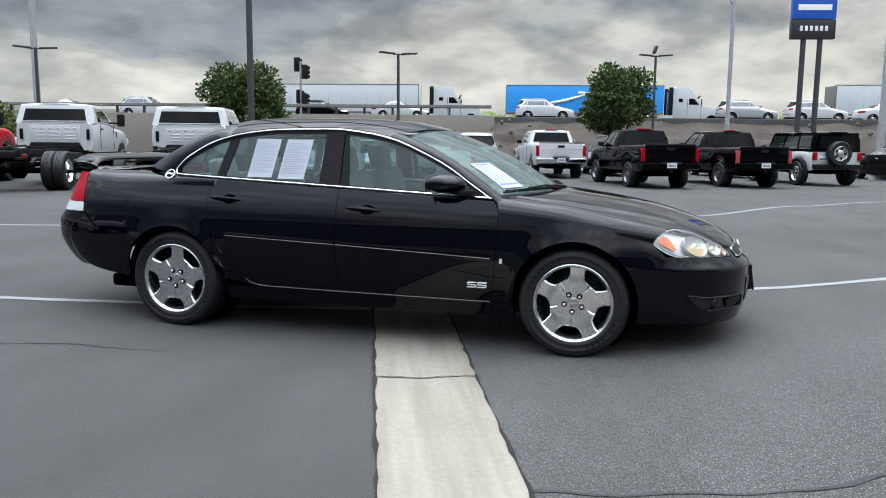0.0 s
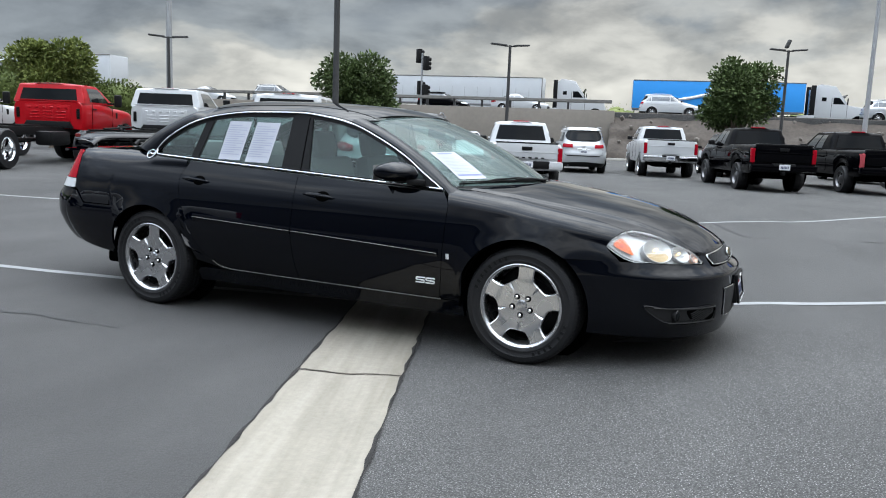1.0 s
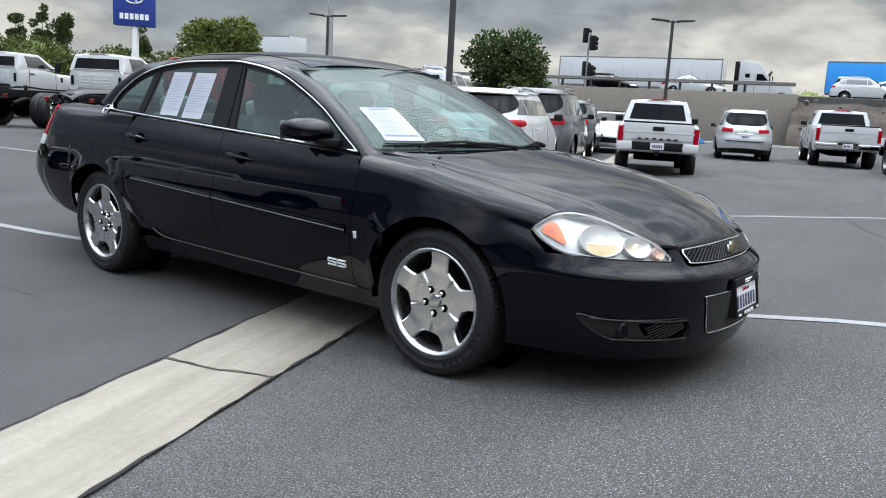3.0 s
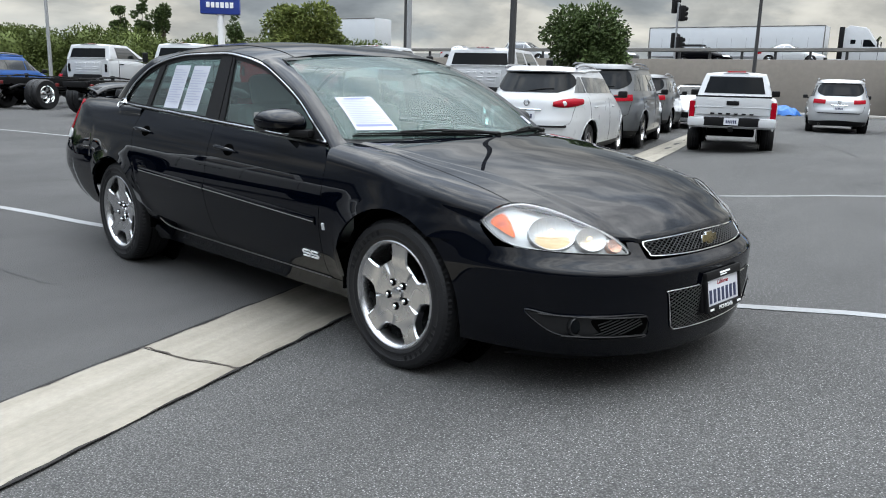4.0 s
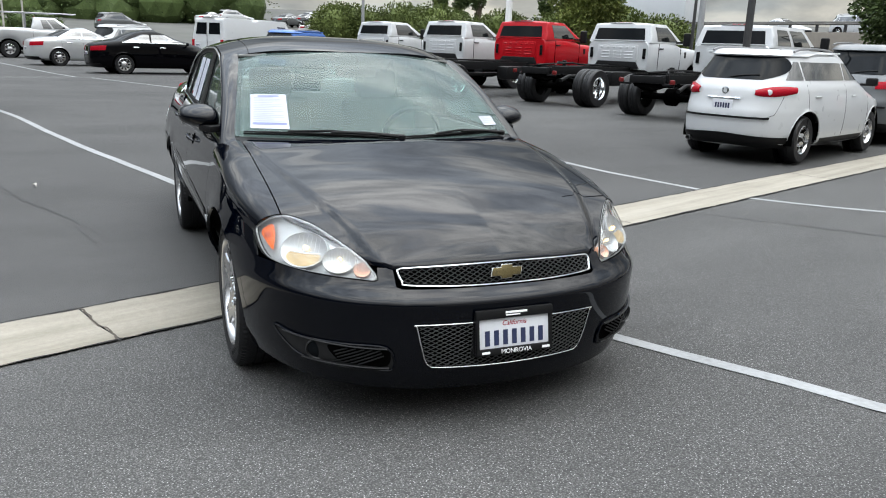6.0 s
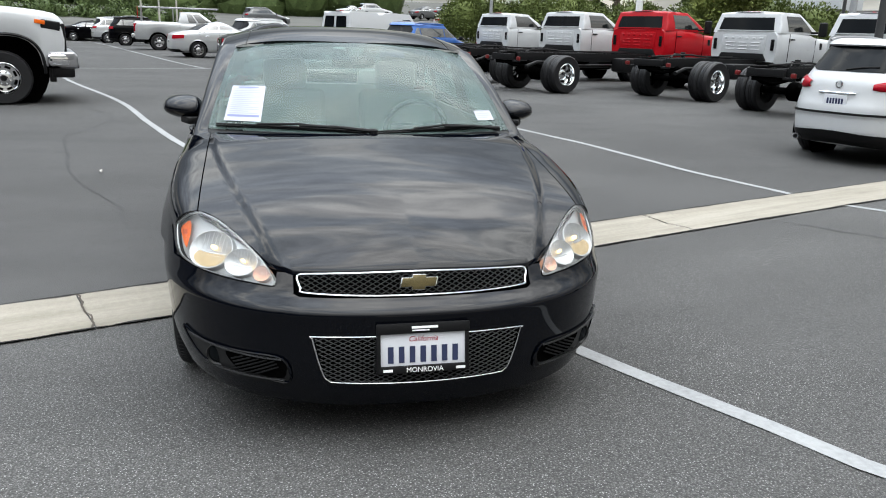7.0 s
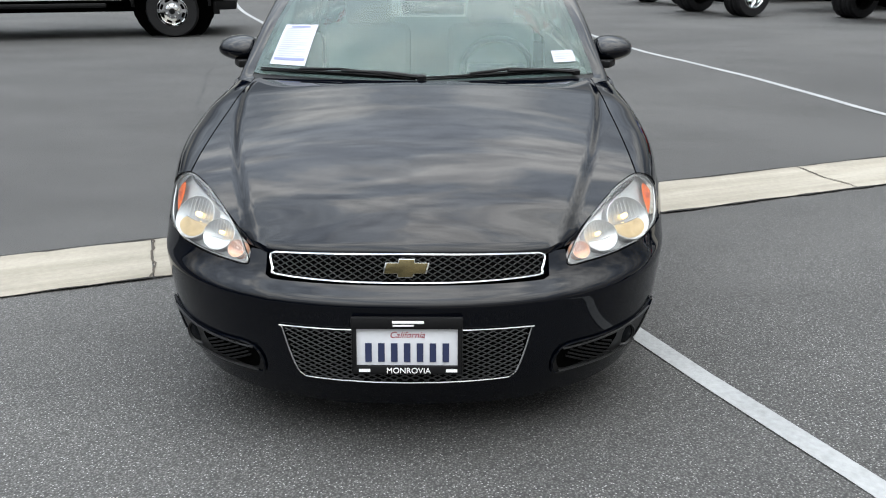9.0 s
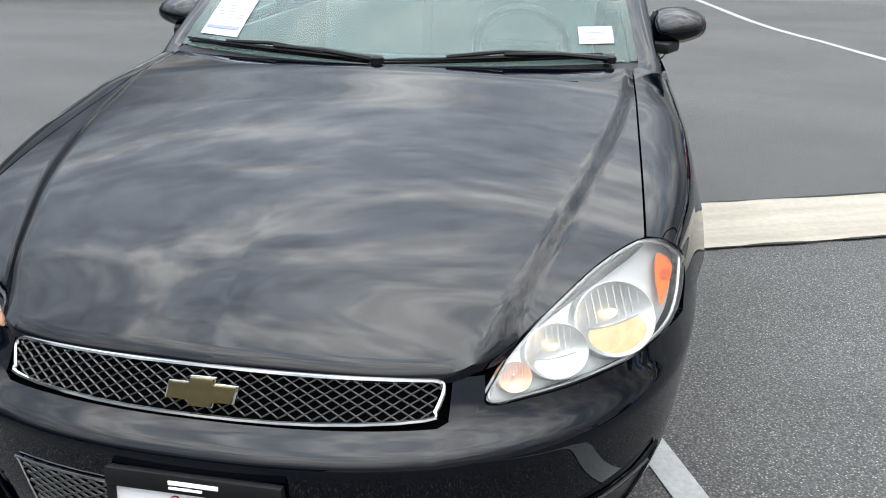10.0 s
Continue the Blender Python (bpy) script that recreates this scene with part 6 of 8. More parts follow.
def make_suv(label, at, paint, wb=2.7, hw=.90, H=1.68, belt=1.08, ro=.95, fo=.92, R=.35, lamp_mat=RED_LENS, style="wrap", category="suv", name="suv", group="", rails=True):
    car = thing(name, label, category, group, at=at)
    up, dn, g = H - belt, belt / 1.09, hw / .90
    tail = -ro
    rows = [(.235, .80 * g, tail + .17, wb + fo - .14), (.30, .865 * g, tail + .06, wb + fo - .05), (.45 * dn, .892 * g, tail + .005, wb + fo - .005), (.60 * dn, .90 * g, tail, wb + fo), (.72 * dn, .90 * g, tail + .01, wb + fo - .03),
            (.80 * dn, .896 * g, tail + .035, wb + fo - .10), (.88 * dn, .89 * g, tail + .055, wb + fo - .30), (.95 * dn, .882 * g, tail + .068, wb + fo - .62), (1.02 * dn, .872 * g, tail + .085, wb + .02), (belt, .85 * g, tail + .12, wb - .22),
            (belt + .12 * up, .82 * g, tail + .16, wb - .40), (belt + .40 * up, .765 * g, tail + .27, wb - .75), (belt + .66 * up, .71 * g, tail + .375, wb - 1.06), (belt + .83 * up, .665 * g, tail + .43, wb - 1.28), (belt + .925 * up, .60 * g, tail + .49, wb - 1.48),
            (belt + .975 * up, .46 * g, tail + .68, wb - 1.72), (belt + up, .16 * g, tail + 1.1, wb - 2.0)]
    sb = StackBody(rows, wb * .5, 3.5 if style == "wrap" else 4.4)
    arch = R + .062
    part("body", sb.mesh([(0, arch, R), (wb, arch, R)]), paint, car, smooth=50)
    zw0, zw1 = belt + .15 * up, belt + .77 * up
    part("rear_window", sheet(lambda u, v: sb.rear(lerp(-1, 1, u) * sb.W(lerp(zw0, zw1, v)) * (.84 - .30 * (1 - v) ** 5 - .08 * v ** 6), lerp(zw0, zw1, v), .006), 18, 10), GLASS_DARK, car, thick=.004)
    part("roof_spoiler", sheet(lambda u, v: sb.rear(lerp(-1, 1, u) * sb.W(zw1) * .95, lerp(zw1 - .005, belt + .93 * up, v), .03 * (1 - v) ** .7 + .004), 14, 5), paint, car, thick=.025)
    part("windscreen", sheet(lambda u, v: sb.front(lerp(-1, 1, u) * sb.W(lerp(belt + .03, zw1 + .04, v)) * .88, lerp(belt + .03, zw1 + .04, v), .006), 16, 8), GLASS_DARK, car, thick=.004)
    for s in (-1, 1):
        spans = ((tail + .50, tail + .86, .26, .0), (tail + .90, wb * .46, .0, .0), (wb * .46 + .05, wb - .62, .0, -.42))
        for x0, x1, lean0, lean1 in spans:
            def pane(u, v):
                z = lerp(belt + .08, belt + .66 * up, v)
                return sb.side(lerp(x0 + lean0 * v, x1 + lean1 * max(0, v) ** 1.2 + (.0 if lean1 == 0 else .14), u), z, s, .005)
            part("side_window", sheet(pane, 10, 6), GLASS_BRIGHT, car, thick=.004)
        if rails:
            part("roof_rail", tube([(lerp(tail + .75, wb - 1.45, t), s * (hw - .30), H - .035 + .055 * math.sin(math.pi * t) ** .4) for t in [i / 10 for i in range(11)]], .018, 6), STEEL, car)
        if style == "wrap":
            def lamp(u, v):
                a = lerp(15, 53, u)
                mid, hh = belt - .10 + .045 * u, .085 * (1 - .5 * u ** 2) * (1 - .6 * (1 - u) ** 3)
                return sb.corner(a, mid + hh * (2 * v - 1), s, .022 * math.sin(math.pi * v) ** .5 + .003)
            tl = part("tail_lamp", sheet(lamp, 18, 8), lamp_mat, car, thick=.01)
            c = sb.corner(27, belt - .088, s, .026)
            part("reverse_lens", moved(lathe([(.038, 0), (.03, .006), (0, .008)], 16, axis="x"), pose(c.x, c.y, c.z, 0, 180, -s * 14)), LAMP_WHITE, tl)
        else:
            part("tail_lamp", sheet(lambda u, v: sb.corner(lerp(9, 38, u), belt - .15 + .13 * v + .02 * u, s, .012), 16, 4), lamp_mat, car, thick=.01)
        part("headlamp", sheet(lambda u, v: sb.front(s * lerp(.5, .93, u) * hw * .9, lerp(.70, .82, v) * dn + .03 * u, .006), 10, 5), LAMP_WHITE, car, thick=.01)
        for xc in (0, wb):
            flank = sb.half_width(xc, R + .12)
            plain_wheel(car, pose(xc, s * (flank - .135), R - .008), R - .008, .22, ALLOY, 7, flip=s < 0)
            part("arch_liner", moved(lathe([(0, 0), (R + .10, 0)], 20), Matrix.Translation((xc, s * (flank - .27), R + .02))), GAP, car)
            part("arch_tunnel", sheet(lambda u, v: Vector((xc + (arch + .004) * math.cos(math.pi * lerp(-.06, 1.06, u)), s * lerp(flank - .28, flank - .018, v), R + (arch + .004) * math.sin(math.pi * lerp(-.06, 1.06, u)))), 20, 2), GAP, car, thick=.005)
            part("arch_lip", tube([sb.side(xc + arch * math.cos(math.pi * a / 20), R + arch * math.sin(math.pi * a / 20), s, .001) for a in range(21)], .010, 6), paint, car)
        for x in (tail + .92, wb * .46 + .02, wb - .42):
            part("door_gap", tube([sb.side(x + .02 * math.sin(i * .5), lerp(.36, belt + .02, i / 8), s, .0) for i in range(9)], .0035, 5), GAP, car)
        part("rocker_trim", sheet(lambda u, v: sb.side(lerp(R + .14, wb - R - .14, u), lerp(.245, .34, v), s, .008), 12, 3), TRIM, car, thick=.006)
        for x in (tail + 1.1, wb * .46 + .25):
            part("door_handle", tube([sb.side(x + .17 * t, belt - .15, s, .006 + .02 * math.sin(math.pi * t)) for t in (0, .25, .5, .75, 1)], .012, 6), paint, car)
    part("bumper_skid", sheet(lambda u, v: sb.rear(lerp(-1, 1, u) * hw * .92, lerp(.24, .40, v) + .02 * math.cos(lerp(-3.1, 3.1, u)), .010), 20, 4), TRIM, car, "black plastic lower bumper", thick=.01)
    part("bumper_ledge", sheet(lambda u, v: sb.rear(lerp(-.62, .62, u), lerp(.625, .655, v) * dn, .018), 16, 2), TRIM, car, thick=.012)
    part("hatch_gap", tube([sb.rear(y, z, .001) for y, z in ((-.70 * g, belt - .12), (-.66 * g, .70 * dn), (-.60 * g, .665 * dn), (.60 * g, .665 * dn), (.66 * g, .70 * dn), (.70 * g, belt - .12))], .004, 5), GAP, car)
    part("exhaust", moved(lathe([(.035, -.08), (.04, .02), (.032, .02), (.03, -.05)], 14, axis="x"), pose(tail + .10, hw * .56, .285, 0, 180, 0)), STEEL, car)
    number_plate(car, tail + .025, 0, .80 * dn)
    part("hatch_handle", tube([sb.rear(y, .895 * dn, .012) for y in (-.24, -.12, 0, .12, .24)], .016, 8), CHROME, car)
    part("badge", moved(lathe([(.045, 0), (.05, .012), (.03, .016)], 18, axis="x"), pose(*sb.rear(0, 1.0 * dn, .004), 0, 180, 0)), CHROME, car)
    part("rear_wiper", tube([sb.rear(0, zw0 + .02, .02), sb.rear(-.2, zw0 + .05, .02), sb.rear(-.38, zw0 + .06, .02)], .010, 6), TRIM, car)
    part("high_brake_lamp", tube([sb.rear(y, zw1 + .015, .03) for y in (-.15, 0, .15)], .010, 6), lamp_mat, car)
    mirrors(car, wb - .62, hw - .08, belt + .06, TRIM, (.10, .17, .13))
    part("chassis", box(wb + .9, 1.1, .14, (wb / 2, 0, .30), .04), GAP, car)
    return car


def make_sedan(label, at, paint, wb=2.70, hw=.88, H=1.47, belt=.98, lamp=RED_LENS, group="", name="parked_sedan", category="car"):
    """A rounded four-door saloon with a short boot."""
    car = thing(name, label, category, group, at=at)
    ro, fo, R = 1.02, .92, .325
    tail, nose, g, up = -ro, wb + fo, hw / .88, H - belt
    rows = [(.20, .78 * g, tail + .16, nose - .16), (.29, .845 * g, tail + .04, nose - .05), (.45, .872 * g, tail, nose), (.58, .88 * g, tail + .005, nose - .02), (.68, .88 * g, tail + .02, nose - .12), (.77, .875 * g, tail + .035, nose - .36),
            (.86, .868 * g, tail + .05, nose - .74), (.94, .855 * g, tail + .10, wb - .02), (belt + .04, .83 * g, tail + .30, wb - .26), (belt + .10, .80 * g, tail + .62, wb - .40), (belt + .26 * up, .765 * g, tail + .80, wb - .62),
            (belt + .55 * up, .69 * g, tail + 1.14, wb - 1.0), (belt + .80 * up, .60 * g, tail + 1.46, wb - 1.34), (belt + .93 * up, .48 * g, tail + 1.74, wb - 1.62), (belt + up, .20 * g, tail + 2.0, wb - 1.86)]
    sb = StackBody(rows, wb * .42, 4.2, 3.2)
    arch = R + .05
    part("body", sb.mesh([(0, arch, R), (wb, arch, R)]), paint, car, smooth=50)
    z0, z1 = belt + .10, belt + .80 * up
    part("rear_window", sheet(lambda u, v: sb.rear(lerp(-1, 1, u) * sb.W(lerp(z0, z1, v)) * .86, lerp(z0 + .02, z1, v), .006), 14, 8), GLASS_DARK, car, thick=.004)
    part("windscreen", sheet(lambda u, v: sb.front(lerp(-1, 1, u) * sb.W(lerp(z0, z1, v)) * .88, lerp(z0 - .02, z1, v), .006), 14, 8), GLASS_DARK, car, thick=.004)
    for s in (-1, 1):
        for x0, x1, lean0, lean1 in ((.02, .86, .62, .02), (.92, wb - .62, .02, -.52)):
            def pane(u, v):
                return sb.side(lerp(x0 + lean0 * v, x1 + lean1 * v, u), lerp(belt + .07, belt + .66 * up, v), s, .005)
            part("side_window", sheet(pane, 10, 6), GLASS_BRIGHT, car, thick=.004)
        part("window_strip", tube([sb.side(lerp(-.02, wb - .56, i / 10), belt + .055, s, .006) for i in range(11)], .010, 6), CHROME, car)
        part("tail_lamp", sheet(lambda u, v: sb.corner(lerp(14, 52, u), lerp(.74, .89, v) + .03 * u, s, .012), 14, 4), lamp, car, thick=.01)
        part("headlamp", sheet(lambda u, v: sb.front(s * lerp(.55, .95, u) * hw * .88, lerp(.60, .70, v) + .05 * u, .006), 10, 5), LAMP_WHITE, car, thick=.01)
        for xc in (0, wb):
            flank = sb.half_width(xc, R + .12)
            plain_wheel(car, pose(xc, s * (flank - .115), R - .006), R - .006, .20, ALLOY, 9, flip=s < 0, rim_frac=.68)
            part("arch_liner", moved(lathe([(0, 0), (R + .08, 0)], 20), Matrix.Translation((xc, s * (flank - .24), R + .02))), GAP, car)
            part("arch_tunnel", sheet(lambda u, v: Vector((xc + (arch + .004) * math.cos(math.pi * lerp(-.06, 1.06, u)), s * lerp(flank - .25, flank - .018, v), R + (arch + .004) * math.sin(math.pi * lerp(-.06, 1.06, u)))), 20, 2), GAP, car, thick=.005)
        for x in (.10, .89, wb - .40):
            part("door_gap", tube([sb.side(x + .02 * math.sin(i * .5), lerp(.34, belt + .02, i / 8), s, .0) for i in range(9)], .0035, 5), GAP, car)
        for x in (.30, 1.18):
            part("door_handle", tube([sb.side(x + .17 * t, belt - .10, s, .006 + .02 * math.sin(math.pi * t)) for t in (0, .25, .5, .75, 1)], .012, 6), CHROME, car)
    part("bumper_skid", sheet(lambda u, v: sb.rear(lerp(-1, 1, u) * hw * .8, lerp(.22, .34, v), .008), 16, 3), TRIM, car, thick=.01)
    part("front_grille", sheet(lambda u, v: sb.front(lerp(-.5, .5, u), lerp(.36, .54, v), .008), 12, 4), TRIM, car, thick=.01)
    part("boot_gap", tube([sb.rear(y, z, .001) for y, z in ((-.62 * g, .90), (-.58 * g, .70), (.58 * g, .70), (.62 * g, .90))], .004, 5), GAP, car)
    number_plate(car, tail + .015, 0, .64)
    mirrors(car, wb - .62, hw - .08, belt + .05, paint, (.09, .15, .10))
    part("chassis", box(wb + .9, 1.1, .12, (wb / 2, 0, .26), .04), GAP, car)
    return car


def make_chassis_truck(label, at, paint, CA=2.3, group="row of bare chassis trucks", crew=False):
    """A rounded cab on a long bare frame with twin rear wheels."""
    car = thing("chassis_cab_truck", label, "truck", group, at=at)
    R, hw = .45, 1.02
    c0 = CA
    e = .95 if crew else 0.0
    fx = CA + 2.45 + e
    top = smooth_curve([(c0, 1.64), (c0 + .9 + e, 1.62), (c0 + 1.4 + e, 1.57), (c0 + 1.65 + e, 1.50), (c0 + 2.2 + e, 1.47), (c0 + 2.7 + e, 1.41), (c0 + 3.05 + e, 1.30), (c0 + 3.25 + e, 1.10)])
    part("body", loft_body(-c0, c0 + 3.25 + e, hw, .84, top, [(fx, .58, R + .06)], nose_in=.14, tail_in=.05, tuck=.95), paint, car)
    panes = ((.10, .40, .10, .84), (.47, .86, .10, .84)) if crew else ((.20, .84, .10, .84),)
    cabin(car, (c0 + .03, c0 + 1.72 + e, c0 + .15, c0 + .95 + e, 1.58, 2.06, hw - .05, hw - .17), paint, panes, rear=(.09, .91, .10, .76), bevel=.12)
    # pressed back wall: a raised field with ribs, and two tall vents
    back = part("back_panel", box(.03, 1.24, .44, (c0 - .005, 0, 1.30), .012), paint, car)
    for k in range(6):
        part("panel_rib", box(.02, .09, .05, (c0 - .022, -.50 + .2 * k, 1.45), .008, 1), paint, back)
    for k in range(3):
        for z in (1.18, 1.26, 1.34):
            part("panel_rib", box(.02, .26, .025, (c0 - .022, -.36 + .36 * k, z), .008, 1), paint, back)
    part("window_ledge", box(.05, 1.62, .03, (c0 + .012, 0, 1.63), .012), paint, car)
    part("lower_guard", moved(prism([(-.58, .12), (.58, .12), (.70, -.06), (-.70, -.06)], -.04, .05, .015), pose(c0 - .01, 0, .97, 0, 0, 90)), TRIM, car, "black plastic guard under the cab")
    for s in (-1, 1):
        vent = part("cab_vent", box(.04, .085, .27, (c0 - .012, s * (hw - .20), 1.30), .02), TRIM, car, "black vent on the cab's back")
        for k in range(4):
            part("vent_slat", box(.012, .06, .012, (c0 - .034, s * (hw - .20), 1.21 + .06 * k), .003, 1), GAP, vent)
        rail_ = part("frame_rail", box(c0 + 2.2, .03, .20, ((c0 + .4) / 2 - .1, s * .42, .84), .006), TRIM, car)
        for z in (.745, .935):
            part("rail_flange", box(c0 + 2.2, .085, .014, ((c0 + .4) / 2 - .1, s * .395, z), .003, 1), TRIM, rail_)
        part("leaf_spring", tube([(-.75, s * .52, .74), (-.4, s * .52, .62), (0, s * .52, .57), (.4, s * .52, .62), (.75, s * .52, .74)], .045, 6, squash=.8), GAP, car)
        plain_wheel(car, pose(0, s * 1.00, R), R, .23, CHROME, 8, dual=True, flip=s < 0, rim_frac=.60)
        plain_wheel(car, pose(fx, s * .90, R), R, .25, CHROME, 8, flip=s < 0, rim_frac=.60)
        tl = lamp_box(car, "tail_lamp", .05, .11, .09, (-1.13, s * .60, .80), RED_DIM)
        part("lamp_bracket", box(.05, .26, .05, (-1.10, s * .50, .74), .008, 1), TRIM, tl)
        arm = part("tow_mirror", box(.10, .20, .34, (c0 + 1.32 + e, s * (hw + .26), 1.70), .05, 3), TRIM, car)
        part("mirror_arm", box(.05, .24, .05, (c0 + 1.34 + e, s * (hw + .06), 1.62), .015), TRIM, arm)
        part("door_gap", box(.010, .012, .66, (c0 + .38, s * (hw - .006), 1.24), .002, 1), GAP, car)
        part("door_gap", box(.010, .012, .62, (c0 + 1.52 + e, s * (hw - .006), 1.22), .002, 1), GAP, car)
        part("door_handle", box(.18, .03, .035, (c0 + .50, s * (hw + .002), 1.44), .012), TRIM, car)
        part("fender_vent", box(.10, .02, .16, (c0 + 1.78 + e, s * (hw - .008), 1.30), .02), TRIM, car)
        part("arch_liner", moved(lathe([(0, 0), (.60, 0)], 20), Matrix.Translation((fx, s * .74, R + .06))), GAP, car)
        part("headlamp", box(.34, .30, .20, (c0 + 3.06 + e, s * .80, 1.12), .06), LAMP_WHITE, car)
    for x in (-1.1, -.35, .6, 1.5):
        part("cross_member", box(.09, .80, .15, (x, 0, .83), .015), TRIM, car)
    part("rear_axle", moved(lathe([(.07, -.75), (.07, -.2), (.19, -.1), (.19, .1), (.07, .2), (.07, .75)], 16), pose(0, 0, R)), GAP, car)
    part("drive_shaft", tube([(.15, 0, .50), (c0 + .6, 0, .66)], .055, 10), GAP, car)
    part("fuel_tank", box(1.0, .40, .36, (c0 - .9, -.62, .66), .08), TRIM, car)
    part("battery_box", box(.55, .36, .34, (c0 - .7, .66, .66), .05), TRIM, car)
    part("exhaust_pipe", tube([(c0 + .3, -.28, .62), (.9, -.30, .62), (.5, -.50, .68), (-.5, -.56, .72), (-.9, -.62, .62)], .045, 8), TRIM, car)
    part("frame_hose", tube([(-.9, .1, .96), (.2, -.1, 1.02), (.9, .15, .98), (c0 - .1, -.05, .95)], .024, 6), TRIM, car)
    part("frame_hose", tube([(-.6, -.2, .95), (.1, .25, 1.03), (.8, -.1, .98), (c0 - .1, .2, .98)], .018, 6), TRIM, car)
    part("spare_carrier", box(.7, .62, .10, (-.75, 0, .72), .03), GAP, car)
    part("fuel_filler", moved(lathe([(.05, 0), (.05, .1), (.06, .1), (.06, .14), (0, .15)], 14, axis="z"), pose(.6, .42, .92)), TRIM, car)
    for y in (-.13, 0, .13):
        part("roof_lamp", box(.05, .07, .022, (c0 + .26, y, 2.095), .008), RED_LENS, car)
    part("front_bumper", box(.25, 2.0, .28, (c0 + 3.25 + e, 0, .66), .05), CHROME, car)
    part("engine_block", box(1.6 + e, 1.2, .40, (c0 + 1.9 + e / 2, 0, .62), .06), GAP, car)
    return car


def make_van(label, at):
    car = thing("cargo_van", label, "van", at=at)
    wb, hw, R = 3.5, .98, .37
    top = smooth_curve([(-1.25, 1.18), (wb - .2, 1.16), (wb + .2, 1.10), (wb + .7, .98), (wb + .8, .88)])
    part("body", loft_body(1.25, wb + .8, hw, .38, top, [(0, .44, R), (wb, .44, R)], nose_in=.16, tail_in=.04), PAINT_WHITE, car)
    cabin(car, (-1.22, wb - .0, -1.12, wb - .75, 1.14, 2.08, hw - .03, hw - .16), PAINT_WHITE, ((.80, .93, .12, .74),), rear=None, bevel=.10)
    c = (-1.22, wb, -1.12, wb - .75, 1.14, 2.08, hw - .03, hw - .16)
    for u0, u1 in ((.12, .46), (.54, .88)):
        bmp = sheet(lambda u, v: cab_pt(c, "rear", lerp(u0, u1, u), lerp(.30, .80, v), .008), 6, 6)
        bmesh.ops.recalc_face_normals(bmp, faces=bmp.faces)
        part("rear_window", bmp, GLASS_DARK, car, thick=.004)
    for s in (-1, 1):
        lamp_box(car, "tail_lamp", .06, .14, .42, (-1.24, s * .82, 1.0), RED_LENS)
        for xc in (0, wb):
            plain_wheel(car, pose(xc, s * (hw - .14), R), R, .23, STEEL, 6, flip=s < 0)
    part("door_gap", box(.012, .012, 1.3, (-1.265, 0, 1.2), .002, 1), GAP, car)
    part("rear_bumper", box(.16, 1.9, .18, (-1.27, 0, .50), .03), TRIM, car)
    number_plate(car, -1.27, .55, .98)
    mirrors(car, wb - .1, hw - .06, 1.34, TRIM, (.10, .18, .28))
    return car


def make_box_trailer(label, at, skin, length=15.5, mark=None, ribs=True):
    """A long box trailer; origin under its tail."""
    tr = thing("box_trailer", label, "trailer", at=at)
    part("box", box(length, 2.58, 2.75, (length / 2, 0, 2.62), .03), skin, tr)
    for s in (-1, 1):
        part("top_rail", box(length, .03, .08, (length / 2, s * 1.30, 3.97), .01), RAIL_STEEL, tr)
        part("bottom_rail", box(length, .04, .14, (length / 2, s * 1.30, 1.25), .01), STEEL if ribs else RAIL_STEEL, tr)
        if ribs:
            for k in range(1, 12):
                part("panel_seam", box(.03, .012, 1.5, (length * k / 12, s * 1.29, 2.2), .003, 1), STEEL, tr)
            for x in (.03, length - .03):
                part("corner_post", box(.09, .05, 2.75, (x, s * 1.28, 2.62), .01), RAIL_STEEL, tr)
        part("side_skirt", box(5.0, .03, .6, (length * .52, s * 1.20, .88), .01), TRAILER_WHITE, tr)
        for x in (1.6, 2.9):
            plain_wheel(tr, pose(x, s * 1.05, .51), .51, .28, STEEL, 8, dual=True, flip=s < 0, rim_frac=.58)
    part("mud_flap", box(.02, 2.3, .6, (.75, 0, .75), .004, 1), TRIM, tr)
    part("door_frame", box(.06, 2.5, 2.6, (-.02, 0, 2.62), .02), STEEL, tr)
    for x in (length - 3.3, length - 3.1):
        part("landing_leg", box(.12, 1.6, .95, (x, 0, .80), .02), TRIM, tr)
    if mark:
        for s in (-1, 1):
            p = [(length * .22 + 4.6 * t, s * 1.305, 2.15 + .75 * t * t + .25 * t) for t in [i / 10 for i in range(11)]]
            part("arrow_swoosh", tube(p, .16, 6, taper=[.3, .6, .8, 1, 1, 1, 1, 1, .9, .8, .6], squash=.9), SIGN_WHITE, tr, "plain white curved stroke")
            part("arrow_head", tube([(length * .22 + 3.7, s * 1.305, 3.25), (length * .22 + 4.75, s * 1.305, 3.2), (length * .22 + 4.5, s * 1.305, 2.35)], .13, 6), SIGN_WHITE, tr)
    return tr


